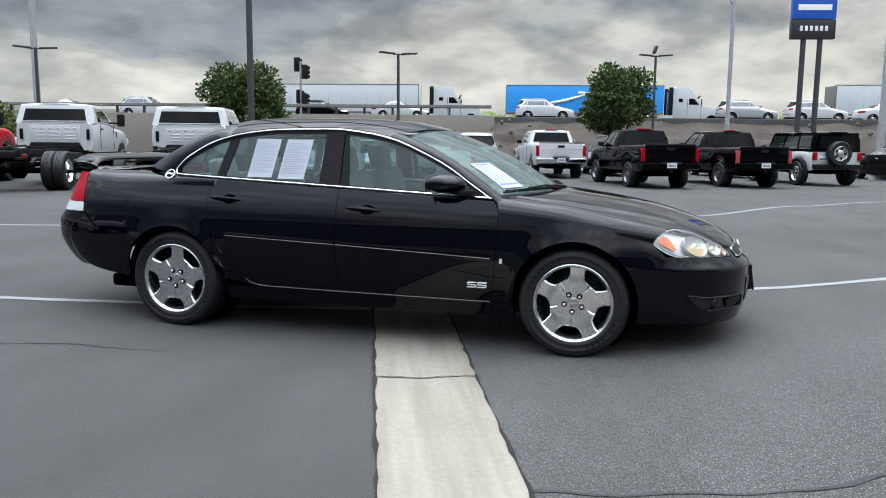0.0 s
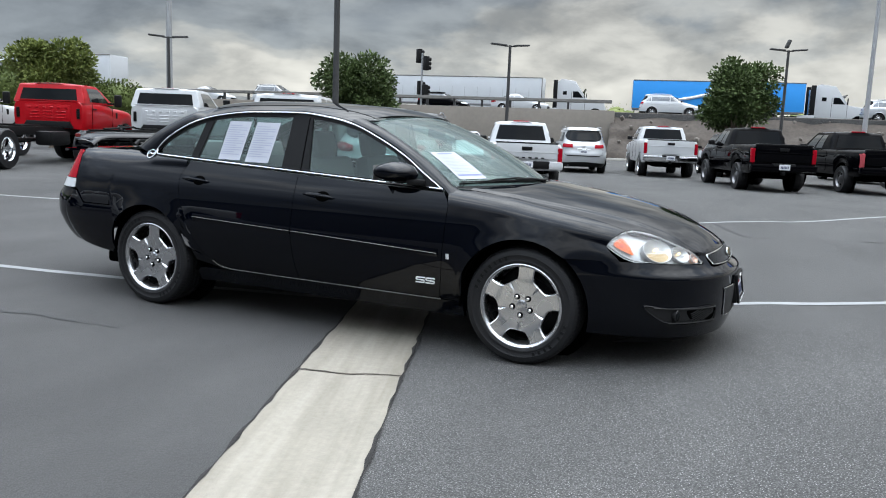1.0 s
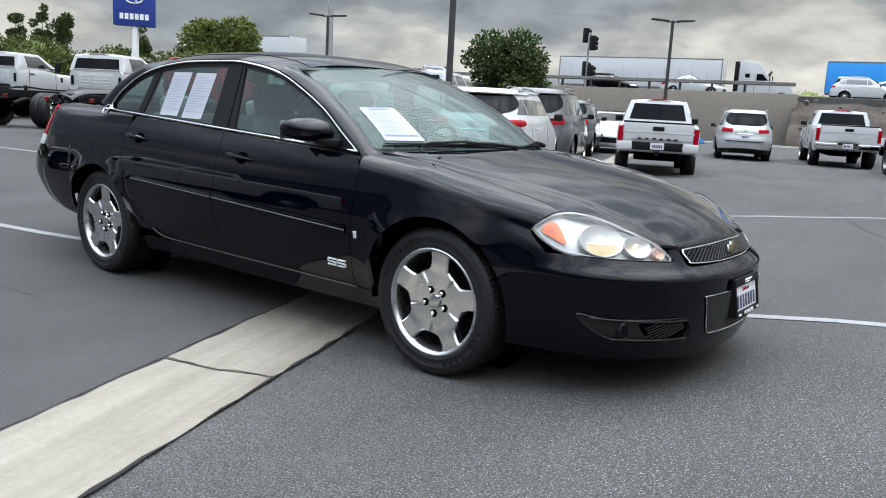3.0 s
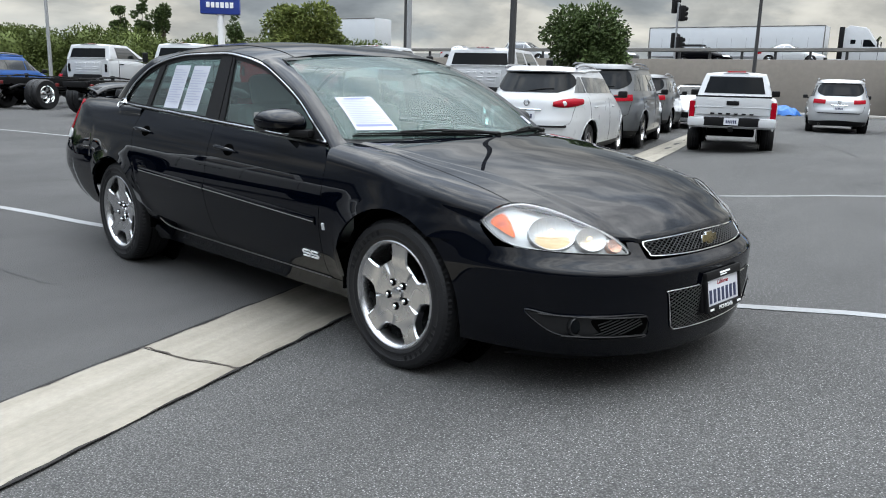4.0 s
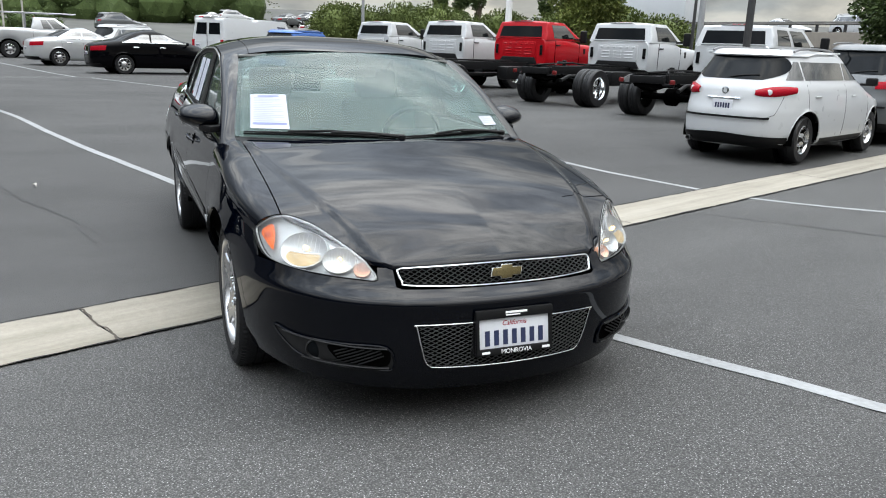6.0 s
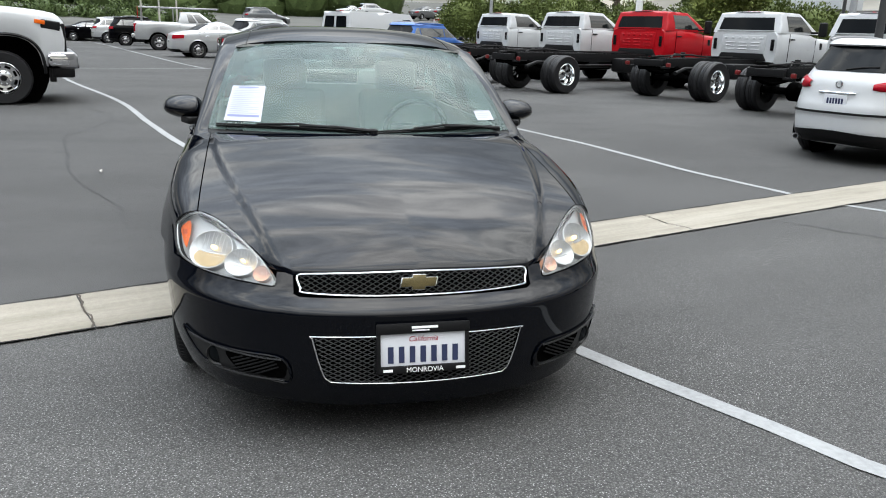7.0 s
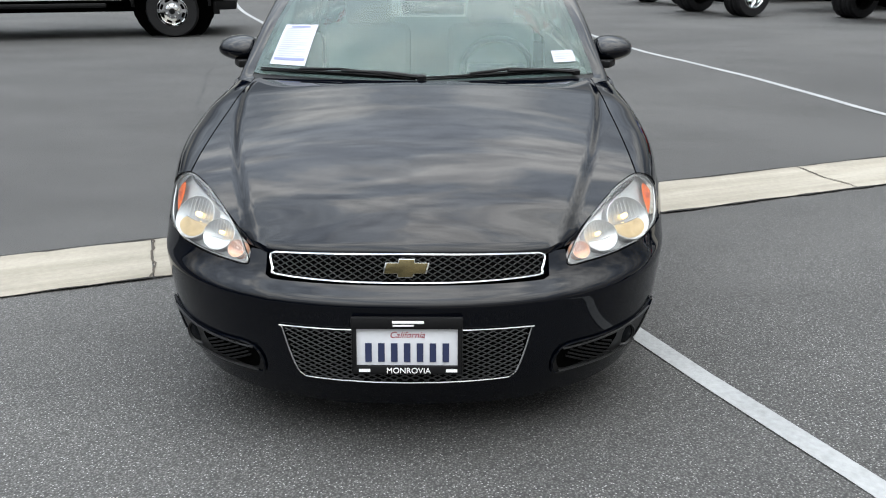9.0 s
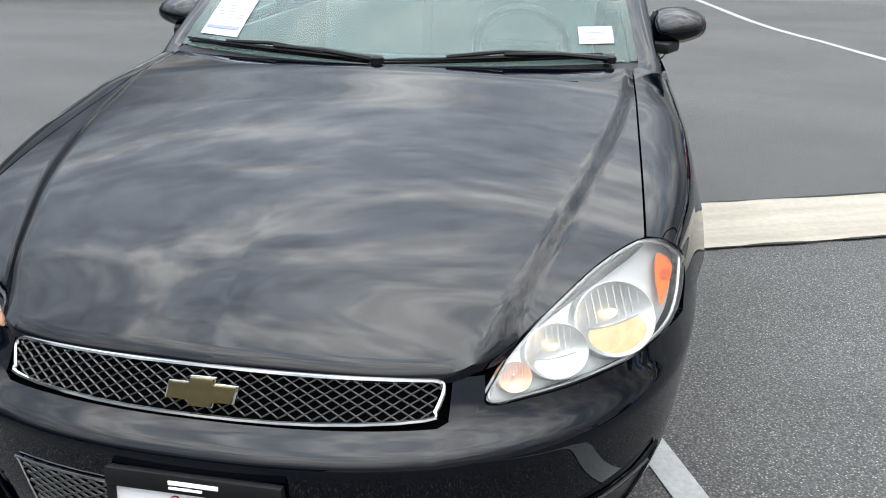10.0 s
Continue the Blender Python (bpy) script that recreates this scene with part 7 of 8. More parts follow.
def make_semi(label, at, paint=PAINT_WHITE):
    """A long-nosed road tractor; origin under its rear axle."""
    t = thing("road_tractor", label, "truck", at=at)
    prof = [(1.2, 1.05), (1.2, 3.7), (1.6, 3.95), (2.9, 3.75), (3.6, 2.75), (4.1, 2.05), (4.9, 1.95), (5.75, 1.75), (5.95, 1.3), (5.95, .55), (5.4, .5), (3.4, .55), (1.6, .6)]
    part("body", prism(prof, -1.15, 1.15, .10), paint, t)
    for s in (-1, 1):
        part("side_window", prism([(2.75, 2.15), (2.75, 2.75), (3.25, 2.75), (3.75, 2.15)], s * 1.135, s * 1.16, .006), GLASS_DARK, t)
        part("sleeper_window", prism([(1.75, 2.4), (1.75, 2.75), (2.15, 2.75), (2.15, 2.4)], s * 1.135, s * 1.16, .006), GLASS_DARK, t)
        part("fairing", box(1.5, .06, .7, (.5, s * 1.15, .75), .02), paint, t)
        part("side_extender", box(.42, .05, 2.75, (1.0, s * 1.12, 2.45), .02), TRIM, t, "black air deflector behind the cab")
        # flat near-black half disc paints the arch's shaded hollow on the side
        part("wheel_arch_shade", prism([(5.0 + .66 * math.cos(radians(a)), .50 + .66 * math.sin(radians(a))) for a in range(0, 181, 15)], s * 1.135, s * 1.158, .004), GAP, t)
        part("door_gap", box(.03, .02, 1.75, (2.62, s * 1.152, 1.85), .004, 1), GAP, t)
        part("door_gap", box(.03, .02, 1.15, (3.95, s * 1.152, 1.45), .004, 1), GAP, t)
        part("step_tank", box(1.9, .22, .42, (2.75, s * 1.10, .62), .08), STEEL, t)
        plain_wheel(t, pose(5.0, s * 1.0, .51), .51, .3, CHROME, 8, flip=s < 0, rim_frac=.58)
        for x in (-.65, .65):
            plain_wheel(t, pose(x, s * .95, .51), .51, .28, CHROME, 8, dual=True, flip=s < 0, rim_frac=.58)
        part("tall_mirror", box(.1, .12, .6, (3.9, s * 1.42, 2.4), .03), TRIM, t)
        part("headlamp", box(.25, .35, .2, (5.85, s * .9, 1.05), .05), LAMP_WHITE, t)
    part("windscreen", moved(box(.03, 1.9, .95, bevel=.01), pose(3.67, 0, 2.66, 0, 36 - 90 + 90, 0)), GLASS_DARK, t)
    part("frame", box(5.4, .9, .3, (1.2, 0, .85), .04), TRIM, t)
    part("exhaust_stack", moved(lathe([(.07, 0), (.07, 2.4)], 12, axis="z"), pose(1.05, .9, 1.1)), CHROME, t)
    return t


def make_motorhome(label, at):
    m = thing("motorhome", label, "motorhome", at=at)
    part("body", box(8.4, 2.5, 2.75, (4.2, 0, 2.05), .25, 3), TRAILER_WHITE, m)
    part("windscreen", box(.06, 2.1, 1.1, (8.42, 0, 2.35), .02), GLASS_DARK, m)
    for s in (-1, 1):
        part("dark_stripe", box(8.0, .02, .95, (4.2, s * 1.256, 1.30), .004, 1), PAINT_BLACK2, m)
        part("dark_stripe", box(7.9, .02, .85, (4.2, s * 1.254, 2.40), .004, 1), PAINT_BLACK2, m)
        for x in (1.2, 3.0, 5.0, 7.2):
            part("side_window", box(1.2, .03, .6, (x, s * 1.255, 2.35), .01), GLASS_DARK, m)
        for x in (1.5, 7.2):
            plain_wheel(m, pose(x, s * 1.05, .48), .48, .28, CHROME, 8, flip=s < 0)
    part("awning", box(4.0, .2, .18, (4.5, -1.32, 3.2), .05), TRIM, m)
    part("roof_unit", box(1.0, .8, .28, (3.0, 0, 3.5), .08), TRAILER_WHITE, m)
    return m


def heading(x, y, deg, z=0.0):
    return pose(x, y, z, 0, 0, deg)


def on_lot(x, y, deg):
    return pose(x, y, ground_z(x, y), 0, 0, deg)

# ---- the parked rows ----
make_suv("white compact crossover with red wrap-round tail lamps", heading(-4.22, 7.5, 111.5), PAINT_WHITE, wb=2.69, hw=.90, H=1.585, belt=1.09, R=.345)
make_suv("dark grey metallic suv with red tail lamp strip", heading(-5.95, 12.0, 112), PAINT_GREY, wb=3.04, hw=.96, H=1.78, belt=1.14, R=.38, style="bar", ro=1.05)
make_suv("grey suv parked beyond a dark grey one", heading(-8.6, 18.2, 112), PAINT_GREY, wb=2.8, hw=.93, H=1.7, belt=1.10, style="bar")
make_sedan("white sedan parked nose out by the wall", heading(-10.2, 24.5, 300), PAINT_WHITE)
make_pickup("white pickup with black lettered tailgate and plastic bumper", heading(-3.6, 13.4, 114, -.01) @ Matrix.Scale(.935, 4), PAINT_WHITE, wb=3.24, hw=.93, bed=1.24, roof=1.78, belt=1.22, hood=1.16, bumper=PAINT_WHITE, tall_lamp=True, letters=True)
make_suv("silver crossover with narrow red tail lamps", heading(-5.3, 25.2, 110), PAINT_SILVER, wb=3.07, hw=.98, H=1.75, belt=1.10, R=.38, style="bar", ro=1.0)
make_pickup("white pickup with chrome rear bumper and red lamps", heading(-2.15, 25.6, 108), PAINT_WHITE, wb=3.65, hw=1.0, bed=1.36, roof=1.86, belt=1.32)
make_pickup("black crew-cab pickup with tall red tail lamps", heading(1.73, 19.9, 112), PAINT_BLACK2, wb=3.26, hw=.94, bed=1.33, roof=1.80, belt=1.25, hood=1.2, bumper=PAINT_BLACK2, rim=RIM_DARK)
make_pickup("black pickup with pale red tail lamps", heading(4.55, 21.6, 112), PAINT_BLACK2, wb=3.57, hw=.95, bed=1.28, roof=1.79, belt=1.24, hood=1.18, bumper=PAINT_BLACK2, rim=RIM_DARK, lamp=LAMP_PALE_RED)


def make_offroader(label, at):
    car = thing("offroader", label, "suv", at=at)
    wb, hw, R = 2.95, .90, .41
    top = smooth_curve([(-.75, 1.18), (wb - .9, 1.16), (wb - .75, 1.12), (wb + .4, 1.06), (wb + .62, 1.0)])
    part("body", loft_body(.75, wb + .62, hw, .52, top, [(0, .50, R), (wb, .50, R)], nose_in=.10, tail_in=.02), PAINT_WHITE, car)
    cabin(car, (-.74, wb - .78, -.70, wb - 1.05, 1.16, 1.80, hw - .04, hw - .12), PAINT_BLACK2, ((.05, .30, .14, .82), (.34, .62, .14, .82), (.66, .94, .14, .82)), rear=(.12, .88, .16, .80), bevel=.05)
    spare = plain_wheel(car, pose(-.93, .05, 1.10, 0, 0, 90), R, .26, ALLOY, 5)
    part("spare_bracket", box(.12, .3, .3, (-.80, .05, 1.08), .03), TRIM, car)
    part("rear_bumper", box(.22, 1.72, .16, (-.82, 0, .66), .04), TRIM, car)
    for s in (-1, 1):
        lamp_box(car, "tail_lamp", .10, .14, .26, (-.77, s * .80, 1.0), RED_LENS)
        for xc in (0, wb):
            plain_wheel(car, pose(xc, s * (hw - .02), R), R, .26, ALLOY, 5, flip=s < 0)
            part("arch_flare", tube([(xc + .53 * math.cos(a * math.pi / 10), s * (hw + .03), R + .50 * math.sin(a * math.pi / 10)) for a in range(11)], .06, 6), TRIM, car)
    number_plate(car, -.80, .52, .92)
    mirrors(car, wb - .85, hw, 1.28, TRIM, (.09, .16, .16))
    door_marks(car, hw, (.45, 1.25, wb - .75), .6, 1.1)
    part("chassis", box(wb + 1.0, 1.0, .2, (wb / 2, 0, .5), .04), GAP, car)
    return car


make_offroader("white four-door offroader with black hardtop and spare wheel", heading(7.3, 24.0, 112))
make_sedan("black sedan parked beyond a white offroader", heading(11.6, 29.0, 110), PAINT_BLACK2)
make_sedan("dark red sedan behind black pickups", heading(5.0, 29.5, 112), PAINT_RED)
make_suv("dark crossover at the end of a row", heading(.2, 28.5, 112), PAINT_GREY, style="bar")

# bare chassis trucks
for x, y, ca, big, paint, label in ((-8.75, 9.68, 2.5, .975, PAINT_WHITE, "white chassis cab truck with bare black frame"), (-12.33, 9.12, 2.35, 1.0, PAINT_WHITE, "white chassis cab truck with marks on its rear window"),
                                    (-14.28, 6.26, 3.6, 1.0, PAINT_RED, "bright red chassis cab truck with chrome twin wheels"), (-17.82, 5.97, 2.8, 1.0, PAINT_WHITE, "white chassis cab truck in a row"),
                                    (-22.6, 5.28, 2.65, 1.0, PAINT_WHITE, "white chassis cab truck at the row's end")):
    make_chassis_truck(label, on_lot(x, y, 112) @ Matrix.Scale(big, 4), paint, CA=ca, crew=x > -9)

make_heavy_pickup("white heavy pickup with black wheel arches and grey bumper", on_lot(-8.98, -8.72, 104) @ Matrix.Scale(1.01, 4), PAINT_WHITE)
make_sedan("black sedan parked across the lane", on_lot(-24.64, -.99, 102), PAINT_BLACK2, name="parked_sedan")
make_van("white cargo van with two dark rear windows", on_lot(-30.99, 3.57, 128))
make_suv("bright blue crossover parked among trucks", on_lot(-25.22, 4.88, 128), PAINT_BLUE, style="bar")
make_suv("black crossover parked beyond the blue one", on_lot(-27.37, 9.19, 118), PAINT_BLACK2, style="bar")
make_suv("white crossover beside a cargo van", on_lot(-33.23, -1.0, 120), PAINT_WHITE, style="bar")
work_truck = make_pickup("silver work pickup with ladder rack", on_lot(-39.5, -5.7, 96), PAINT_SILVER, wb=3.2, hw=.95)
for side in (-1, 1):
    part("rack_rail", tube([(-.9, side * .80, 2.12), (3.0, side * .80, 2.12)], .03, 6), STEEL, work_truck)
    for px in (-.8, .75):
        part("rack_post", tube([(px, side * .84, 1.36), (px, side * .80, 2.12)], .028, 6), STEEL, work_truck)
for px in (-.8, .1, 1.0, 1.9, 2.8):
    part("rack_bar", tube([(px, -.80, 2.13), (px, .80, 2.13)], .022, 6), STEEL, work_truck)
part("red_flag", box(.03, .30, .62, (-1.0, .72, 1.86), .01), PAINT_RED, work_truck)
make_sedan("silver sedan with red tail lamps", on_lot(-30.6, -3.3, 108), PAINT_SILVER)
make_suv("dark crossover with red lamps in a far row", on_lot(-46.8, -8.5, 100), PAINT_BLACK2, style="bar")
make_suv("grey crossover in a far row", on_lot(-53.0, -10.6, 104), PAINT_SILVER, style="bar")
make_sedan("dark sedan in a far row", on_lot(-58.0, -13.5, 84), PAINT_BLACK2)

# ---- raised freeway behind the lot ----
WAY = radians(11)
FW_DIR, FW_NRM, FW_AT = Vector((math.cos(WAY), math.sin(WAY), 0)), Vector((-math.sin(WAY), math.cos(WAY), 0)), Vector((-11.5, 47.6, 0))
DECK = 3.15


def along(s, n, z):
    p = FW_AT + FW_DIR * s + FW_NRM * n
    return Vector((p.x, p.y, z))


def fw_box(s0, s1, n0, n1, z0, z1, bevel=.03):
    bm = box(s1 - s0, n1 - n0, z1 - z0, ((s0 + s1) / 2, (n0 + n1) / 2, (z0 + z1) / 2), bevel)
    return moved(bm, Matrix.Translation(FW_AT) @ Matrix.Rotation(WAY, 4, "Z"))


solid("wall_freeway", fw_box(-130, 2.2, 0, .6, 0, DECK + .1), CONCRETE_WALL, "tan concrete retaining wall under a freeway", "wall", kind="structure")
solid("road_freeway", fw_box(-160, 170, .6, 34, 0, DECK), ASPHALT, "raised grey freeway deck", "road", kind="structure")


def dirt_bank():
    rng = random.Random(3)

    def fn(u, v):
        s = lerp(2.0, 150, u ** 1.5)
        n = lerp(-3.2, 1.2, v)
        z = lerp(0, DECK + .05, v ** .85)
        q = along(s, n, 0)
        z += .28 * noise.fractal(Vector((q.x * .9, q.y * .9, z)), 1.0, 2.0, 4) * math.sin(math.pi * min(1, v + .05))
        nn = n + .4 * noise.noise(Vector((q.x * .5, z * 1.2, 3)))
        return along(s, nn, max(-.02, z))
    return solid("dirt_bank", sheet(fn, 200, 16), DIRT, "rough brown rocky dirt slope", "slope", kind="structure", smooth=50)


dirt_bank()
solid("stone_kerb", fw_box(-130, 150, -3.9, -3.6, 0, .16), CONCRETE_PALE, "low pale concrete kerb under the bank", "kerb", kind="structure")
bank_rng = random.Random(8)
stones = []
for i in range(140):
    s, v = bank_rng.uniform(2.5, 60), bank_rng.random()
    r = bank_rng.uniform(.05, .22)
    st = bmesh.new()
    bmesh.ops.create_icosphere(st, subdivisions=1, radius=r)
    for vv in st.verts:
        vv.co *= bank_rng.uniform(.7, 1.2)
    moved(st, Matrix.Translation(along(s, lerp(-3.2, .0, v), lerp(.0, DECK, v ** .85) - .12)))
    stones.append(st)
solid("bank_stones", joined(*stones), STONE, "scattered pale stones on a dirt slope", "stones", kind="stuff")

rail = thing("guard_rail", "grey steel guard rail on posts along a freeway", "guard rail", kind="structure")
part("rail_beam", fw_box(-125, 2, .10, .16, DECK + .56, DECK + .80), RAIL_STEEL, rail)
part("rail_beam", fw_box(-125, 0, .02, .10, DECK + .60, DECK + .66), RAIL_STEEL, rail)
for k in range(62):
    part("rail_post", fw_box(-123 + k * 2.0, -122.85 + k * 2.0, .16, .32, DECK - .05, DECK + .80, .01), POLE_DARK, rail)


def on_way(s, n, flip=False):
    p = along(s, n, DECK)
    return pose(p.x, p.y, p.z, 0, 0, math.degrees(WAY) + (180 if flip else 0))


make_box_trailer("long white box trailer on the freeway", on_way(-21.6, 26), TRAILER_WHITE, length=15.8)
make_semi("white long-nosed road tractor on the freeway", on_way(-5.5, 26))
make_box_trailer("bright blue box trailer with white curved mark", on_way(3.0, 26), TRAILER_BLUE, mark=True, ribs=False)
make_semi("white road tractor pulling a blue trailer", on_way(18.2, 26))
make_box_trailer("white trailer far along the freeway", on_way(34, 24), TRAILER_WHITE)
for i, (s, n, kind, paint, label) in enumerate((
        (-6.7, 8, "sedan", PAINT_WHITE, "white sedan on the freeway"), (4.7, 8, "suv", PAINT_WHITE, "white crossover driving on the freeway"), (20.2, 8, "suv", PAINT_SILVER, "silver suv on the freeway"),
        (25.4, 8, "suv", PAINT_WHITE, "white suv on the freeway"), (30.6, 8, "sedan", PAINT_WHITE, "white sedan far along the freeway"), (10.5, 12, "sedan", PAINT_BLACK2, "black sedan on the freeway"),
        (-27.5, 8, "suv", PAINT_WHITE, "white suv on the freeway"), (-20.5, 9, "suv", PAINT_GREY, "grey suv on the freeway"), (-34.5, 9, "sedan", PAINT_WHITE, "white sedan in freeway traffic"),
        (-63, 8, "suv", PAINT_WHITE, "white suv in freeway traffic"), (-14, 12, "suv", PAINT_BLACK2, "dark suv in freeway traffic"))):
    (make_sedan if kind == "sedan" else make_suv)(label, on_way(s, n), paint, name="traffic_car", category="car", group="freeway traffic", **({"style": "bar"} if kind == "suv" else {}))
make_motorhome("white motorhome with dark stripes", on_way(-57, 9))
make_box_trailer("white box trailer parked beyond trees", on_way(-50.5, 9), TRAILER_WHITE, length=8.0, ribs=False)


# ---- poles, lights and signs ----
def lot_lamp(label, x, y, h, mat=POLE_DARK, arms=2, turn=0.0, top_cam=False):
    p = thing("lot_lamp", label, "lamp post", at=pose(x, y, 0, 0, 0, turn))
    part("base", moved(lathe([(.28, 0), (.28, .7), (.24, .75), (0, .75)], 20, axis="z"), pose(0, 0, 0)), CONCRETE_PALE, p)
    part("pole", moved(lathe([(.085, 0), (.06, h - .7), (0, h - .7)], 16, axis="z"), pose(0, 0, .7)), mat, p)
    for k in range(arms):
        s = 1 if k == 0 else -1
        part("lamp_head", moved(box(.72, .30, .07, (.52, 0, 0), .03), pose(0, 0, h - .02, 0, -4, 0 if s > 0 else 180)), mat, p, "flat lamp head")
        part("lamp_arm", moved(box(.28, .06, .05, (.12, 0, 0), .01), pose(0, 0, h - .04, 0, 0, 0 if s > 0 else 180)), mat, p)
    if top_cam:
        part("flood_lamp", moved(box(.16, .30, .42, bevel=.06), pose(-.05, 0, h + .30, 0, 20, 0)), mat, p)
    return p


lot_lamp("dark twin-head lot lamp near the wall", -9.7, 28.45, 5.28, turn=35)
lot_lamp("dark twin-head lot lamp with floodlight on top", 1.4, 37.5, 5.95, turn=20, top_cam=True)
lot_lamp("dark twin-head lot lamp by trucks", -24.6, 23.2, 5.25, turn=40)


def plain_pole(label, x, y, h, r, mat, hook=0.0, turn=0.0):
    p = thing("tall_pole", label, "pole", at=pose(x, y, 0, 0, 0, turn))
    part("pole_base", moved(lathe([(r * 2.2, 0), (r * 2.2, .5), (0, .5)], 18, axis="z"), pose(0, 0, 0)), CONCRETE_PALE, p)
    part("shaft", moved(lathe([(r, 0), (r * .72, h), (0, h)], 18, axis="z"), pose(0, 0, 0)), mat, p)
    if hook:
        part("arm", tube([(0, 0, h - .3), (-.25, 0, h + .15), (-.8, 0, h + .35), (-hook, 0, h + .38)], .05, 8), mat, p)
        part("lamp_head", box(.7, .26, .14, (-hook - .3, 0, h + .36), .05), mat, p)
    return p


plain_pole("plain dark steel pole behind parked cars", -6.5, 9.4, 9.0, .072, POLE_DARK)
plain_pole("tall pale galvanised pole", -26.5, 25.2, 16.0, .16, POLE_GREY)
plain_pole("pale street light with curved arm", 5.0, 36.2, 8.4, .12, POLE_GREY, 1.2, 10)
plain_pole("thick pale pole beside the lot", 10.6, 30.5, 14.0, .15, POLE_GREY)
plain_pole("pale pole among far hedges", -40.5, 12.5, 7.5, .10, POLE_GREY)


def blade_sign(label, at, w, h, z, face, marks, posts, post_mat=POLE_GREY):
    s = thing("pole_sign", label, "sign", at=at)
    pnl = part("sign_panel", box(.45, w, h, (0, 0, z), .05), face, s)
    for sy in posts:
        part("post", moved(lathe([(.17, 0), (.16, z - h / 2 + .2)], 18, axis="z"), pose(0, sy, 0)), post_mat, s)
    for mw, mh, my, mz, mat in marks:
        for sx in (-1, 1):
            part("sign_mark", box(.02, mw, mh, (sx * .232, my, z + mz), .006, 1), mat, pnl)
    return s


tall_sign = blade_sign("tall sign with blue upper and black lower panel", pose(10.5, 47.9, 0, 0, 0, -78), 2.6, 2.3, 10.2, SIGN_BLUE, ((2.0, .34, 0, -.45, SIGN_WHITE), (.7, .25, 0, .5, SIGN_WHITE)), (-.5, .5), POLE_DARK)
part("lower_panel", box(.47, 2.62, 1.15, (0, 0, 8.45), .05), SIGN_BLACK, tall_sign)
for k in range(6):
    part("sign_letter_bar", box(.50, .17, .30, (0, -.75 + .3 * k, 8.5), .01, 1), SIGN_WHITE, tall_sign)
navy = blade_sign("navy blue dealer sign on a white post", pose(-31.2, 17.2, 0, 0, 0, -38), 1.85, 1.9, 5.15, SIGN_NAVY, (), (0,), SIGN_WHITE)
for sx in (-1, 1):
    ring = tube([(sx * .24, .38 * math.cos(a * math.pi / 12), 5.42 + .2 * math.sin(a * math.pi / 12)) for a in range(24)], .03, 6, closed=True)
    part("oval_mark", ring, SIGN_WHITE, navy)
    for k in range(6):
        part("sign_letter_bar", box(.02, .16, .26, (sx * .236, -.55 + .22 * k, 4.62), .006, 1), SIGN_WHITE, navy)
    for yy, zz in ((-.12, 5.47), (.05, 5.39), (.18, 5.49), (.0, 5.52), (.1, 5.32)):
        part("oval_mark", box(.02, .07, .07, (sx * .236, yy, zz), .006, 1), SIGN_WHITE, navy)


def traffic_signal(at, h):
    s = thing("traffic_signal", "dark traffic signals seen from behind on a pole", "traffic light", at=at)
    part("mast", moved(lathe([(.09, 0), (.07, h)], 14, axis="z"), pose(0, 0, 0)), POLE_GREY, s)
    for y, z in ((-.55, h - .8), (-.5, h - 2.9), (.45, h - .2), (.2, h - 2.6)):
        head = part("signal_head", box(.34, .40, 1.05, (0, y, z), .05), TRIM, s)
        for k in range(3):
            part("visor", moved(lathe([(.14, 0), (.15, .22)], 14, axis="x"), pose(.16, y, z + .32 * (k - 1))), TRIM, head)
    for z in (h - .4, h - 2.4):
        part("bracket", box(.06, 1.1, .06, (0, 0, z), .01), TRIM, s)
    return s


traffic_signal(pose(-24.6, 49.4, 0, 0, 0, 60), 7.3)


# ---- trees, hedges and far ground ----
def leaf_cloud(rng, clumps, leaves, size, squash=.85):
    """Many bent leaves gathered in clumps (centre, radius)."""
    verts, faces = [], []
    tot = sum(r ** 2 for _, r in clumps)
    for c, r in clumps:
        for _ in range(max(6, int(leaves * r * r / tot))):
            d = Vector((rng.gauss(0, 1), rng.gauss(0, 1), rng.gauss(0, 1))).normalized()
            p = Vector(c) + Vector((d.x, d.y, d.z * squash)) * (r * rng.uniform(.45, 1.08))
            a = (d + Vector((rng.uniform(-1, 1), rng.uniform(-1, 1), rng.uniform(-.6, .9))) * .9).normalized()
            b = a.cross(Vector((rng.uniform(-1, 1), rng.uniform(-1, 1), rng.uniform(-1, 1)))).normalized()
            n = a.cross(b)
            L, w = size * rng.uniform(.7, 1.35), size * rng.uniform(.22, .38)
            i = len(verts)
            verts += [p, p + a * L * .5 + b * w + n * w * .3, p + a * L, p + a * L * .5 - b * w + n * w * .3]
            faces += [(i, i + 1, i + 2), (i, i + 2, i + 3)]
    return mesh_of(verts, faces)


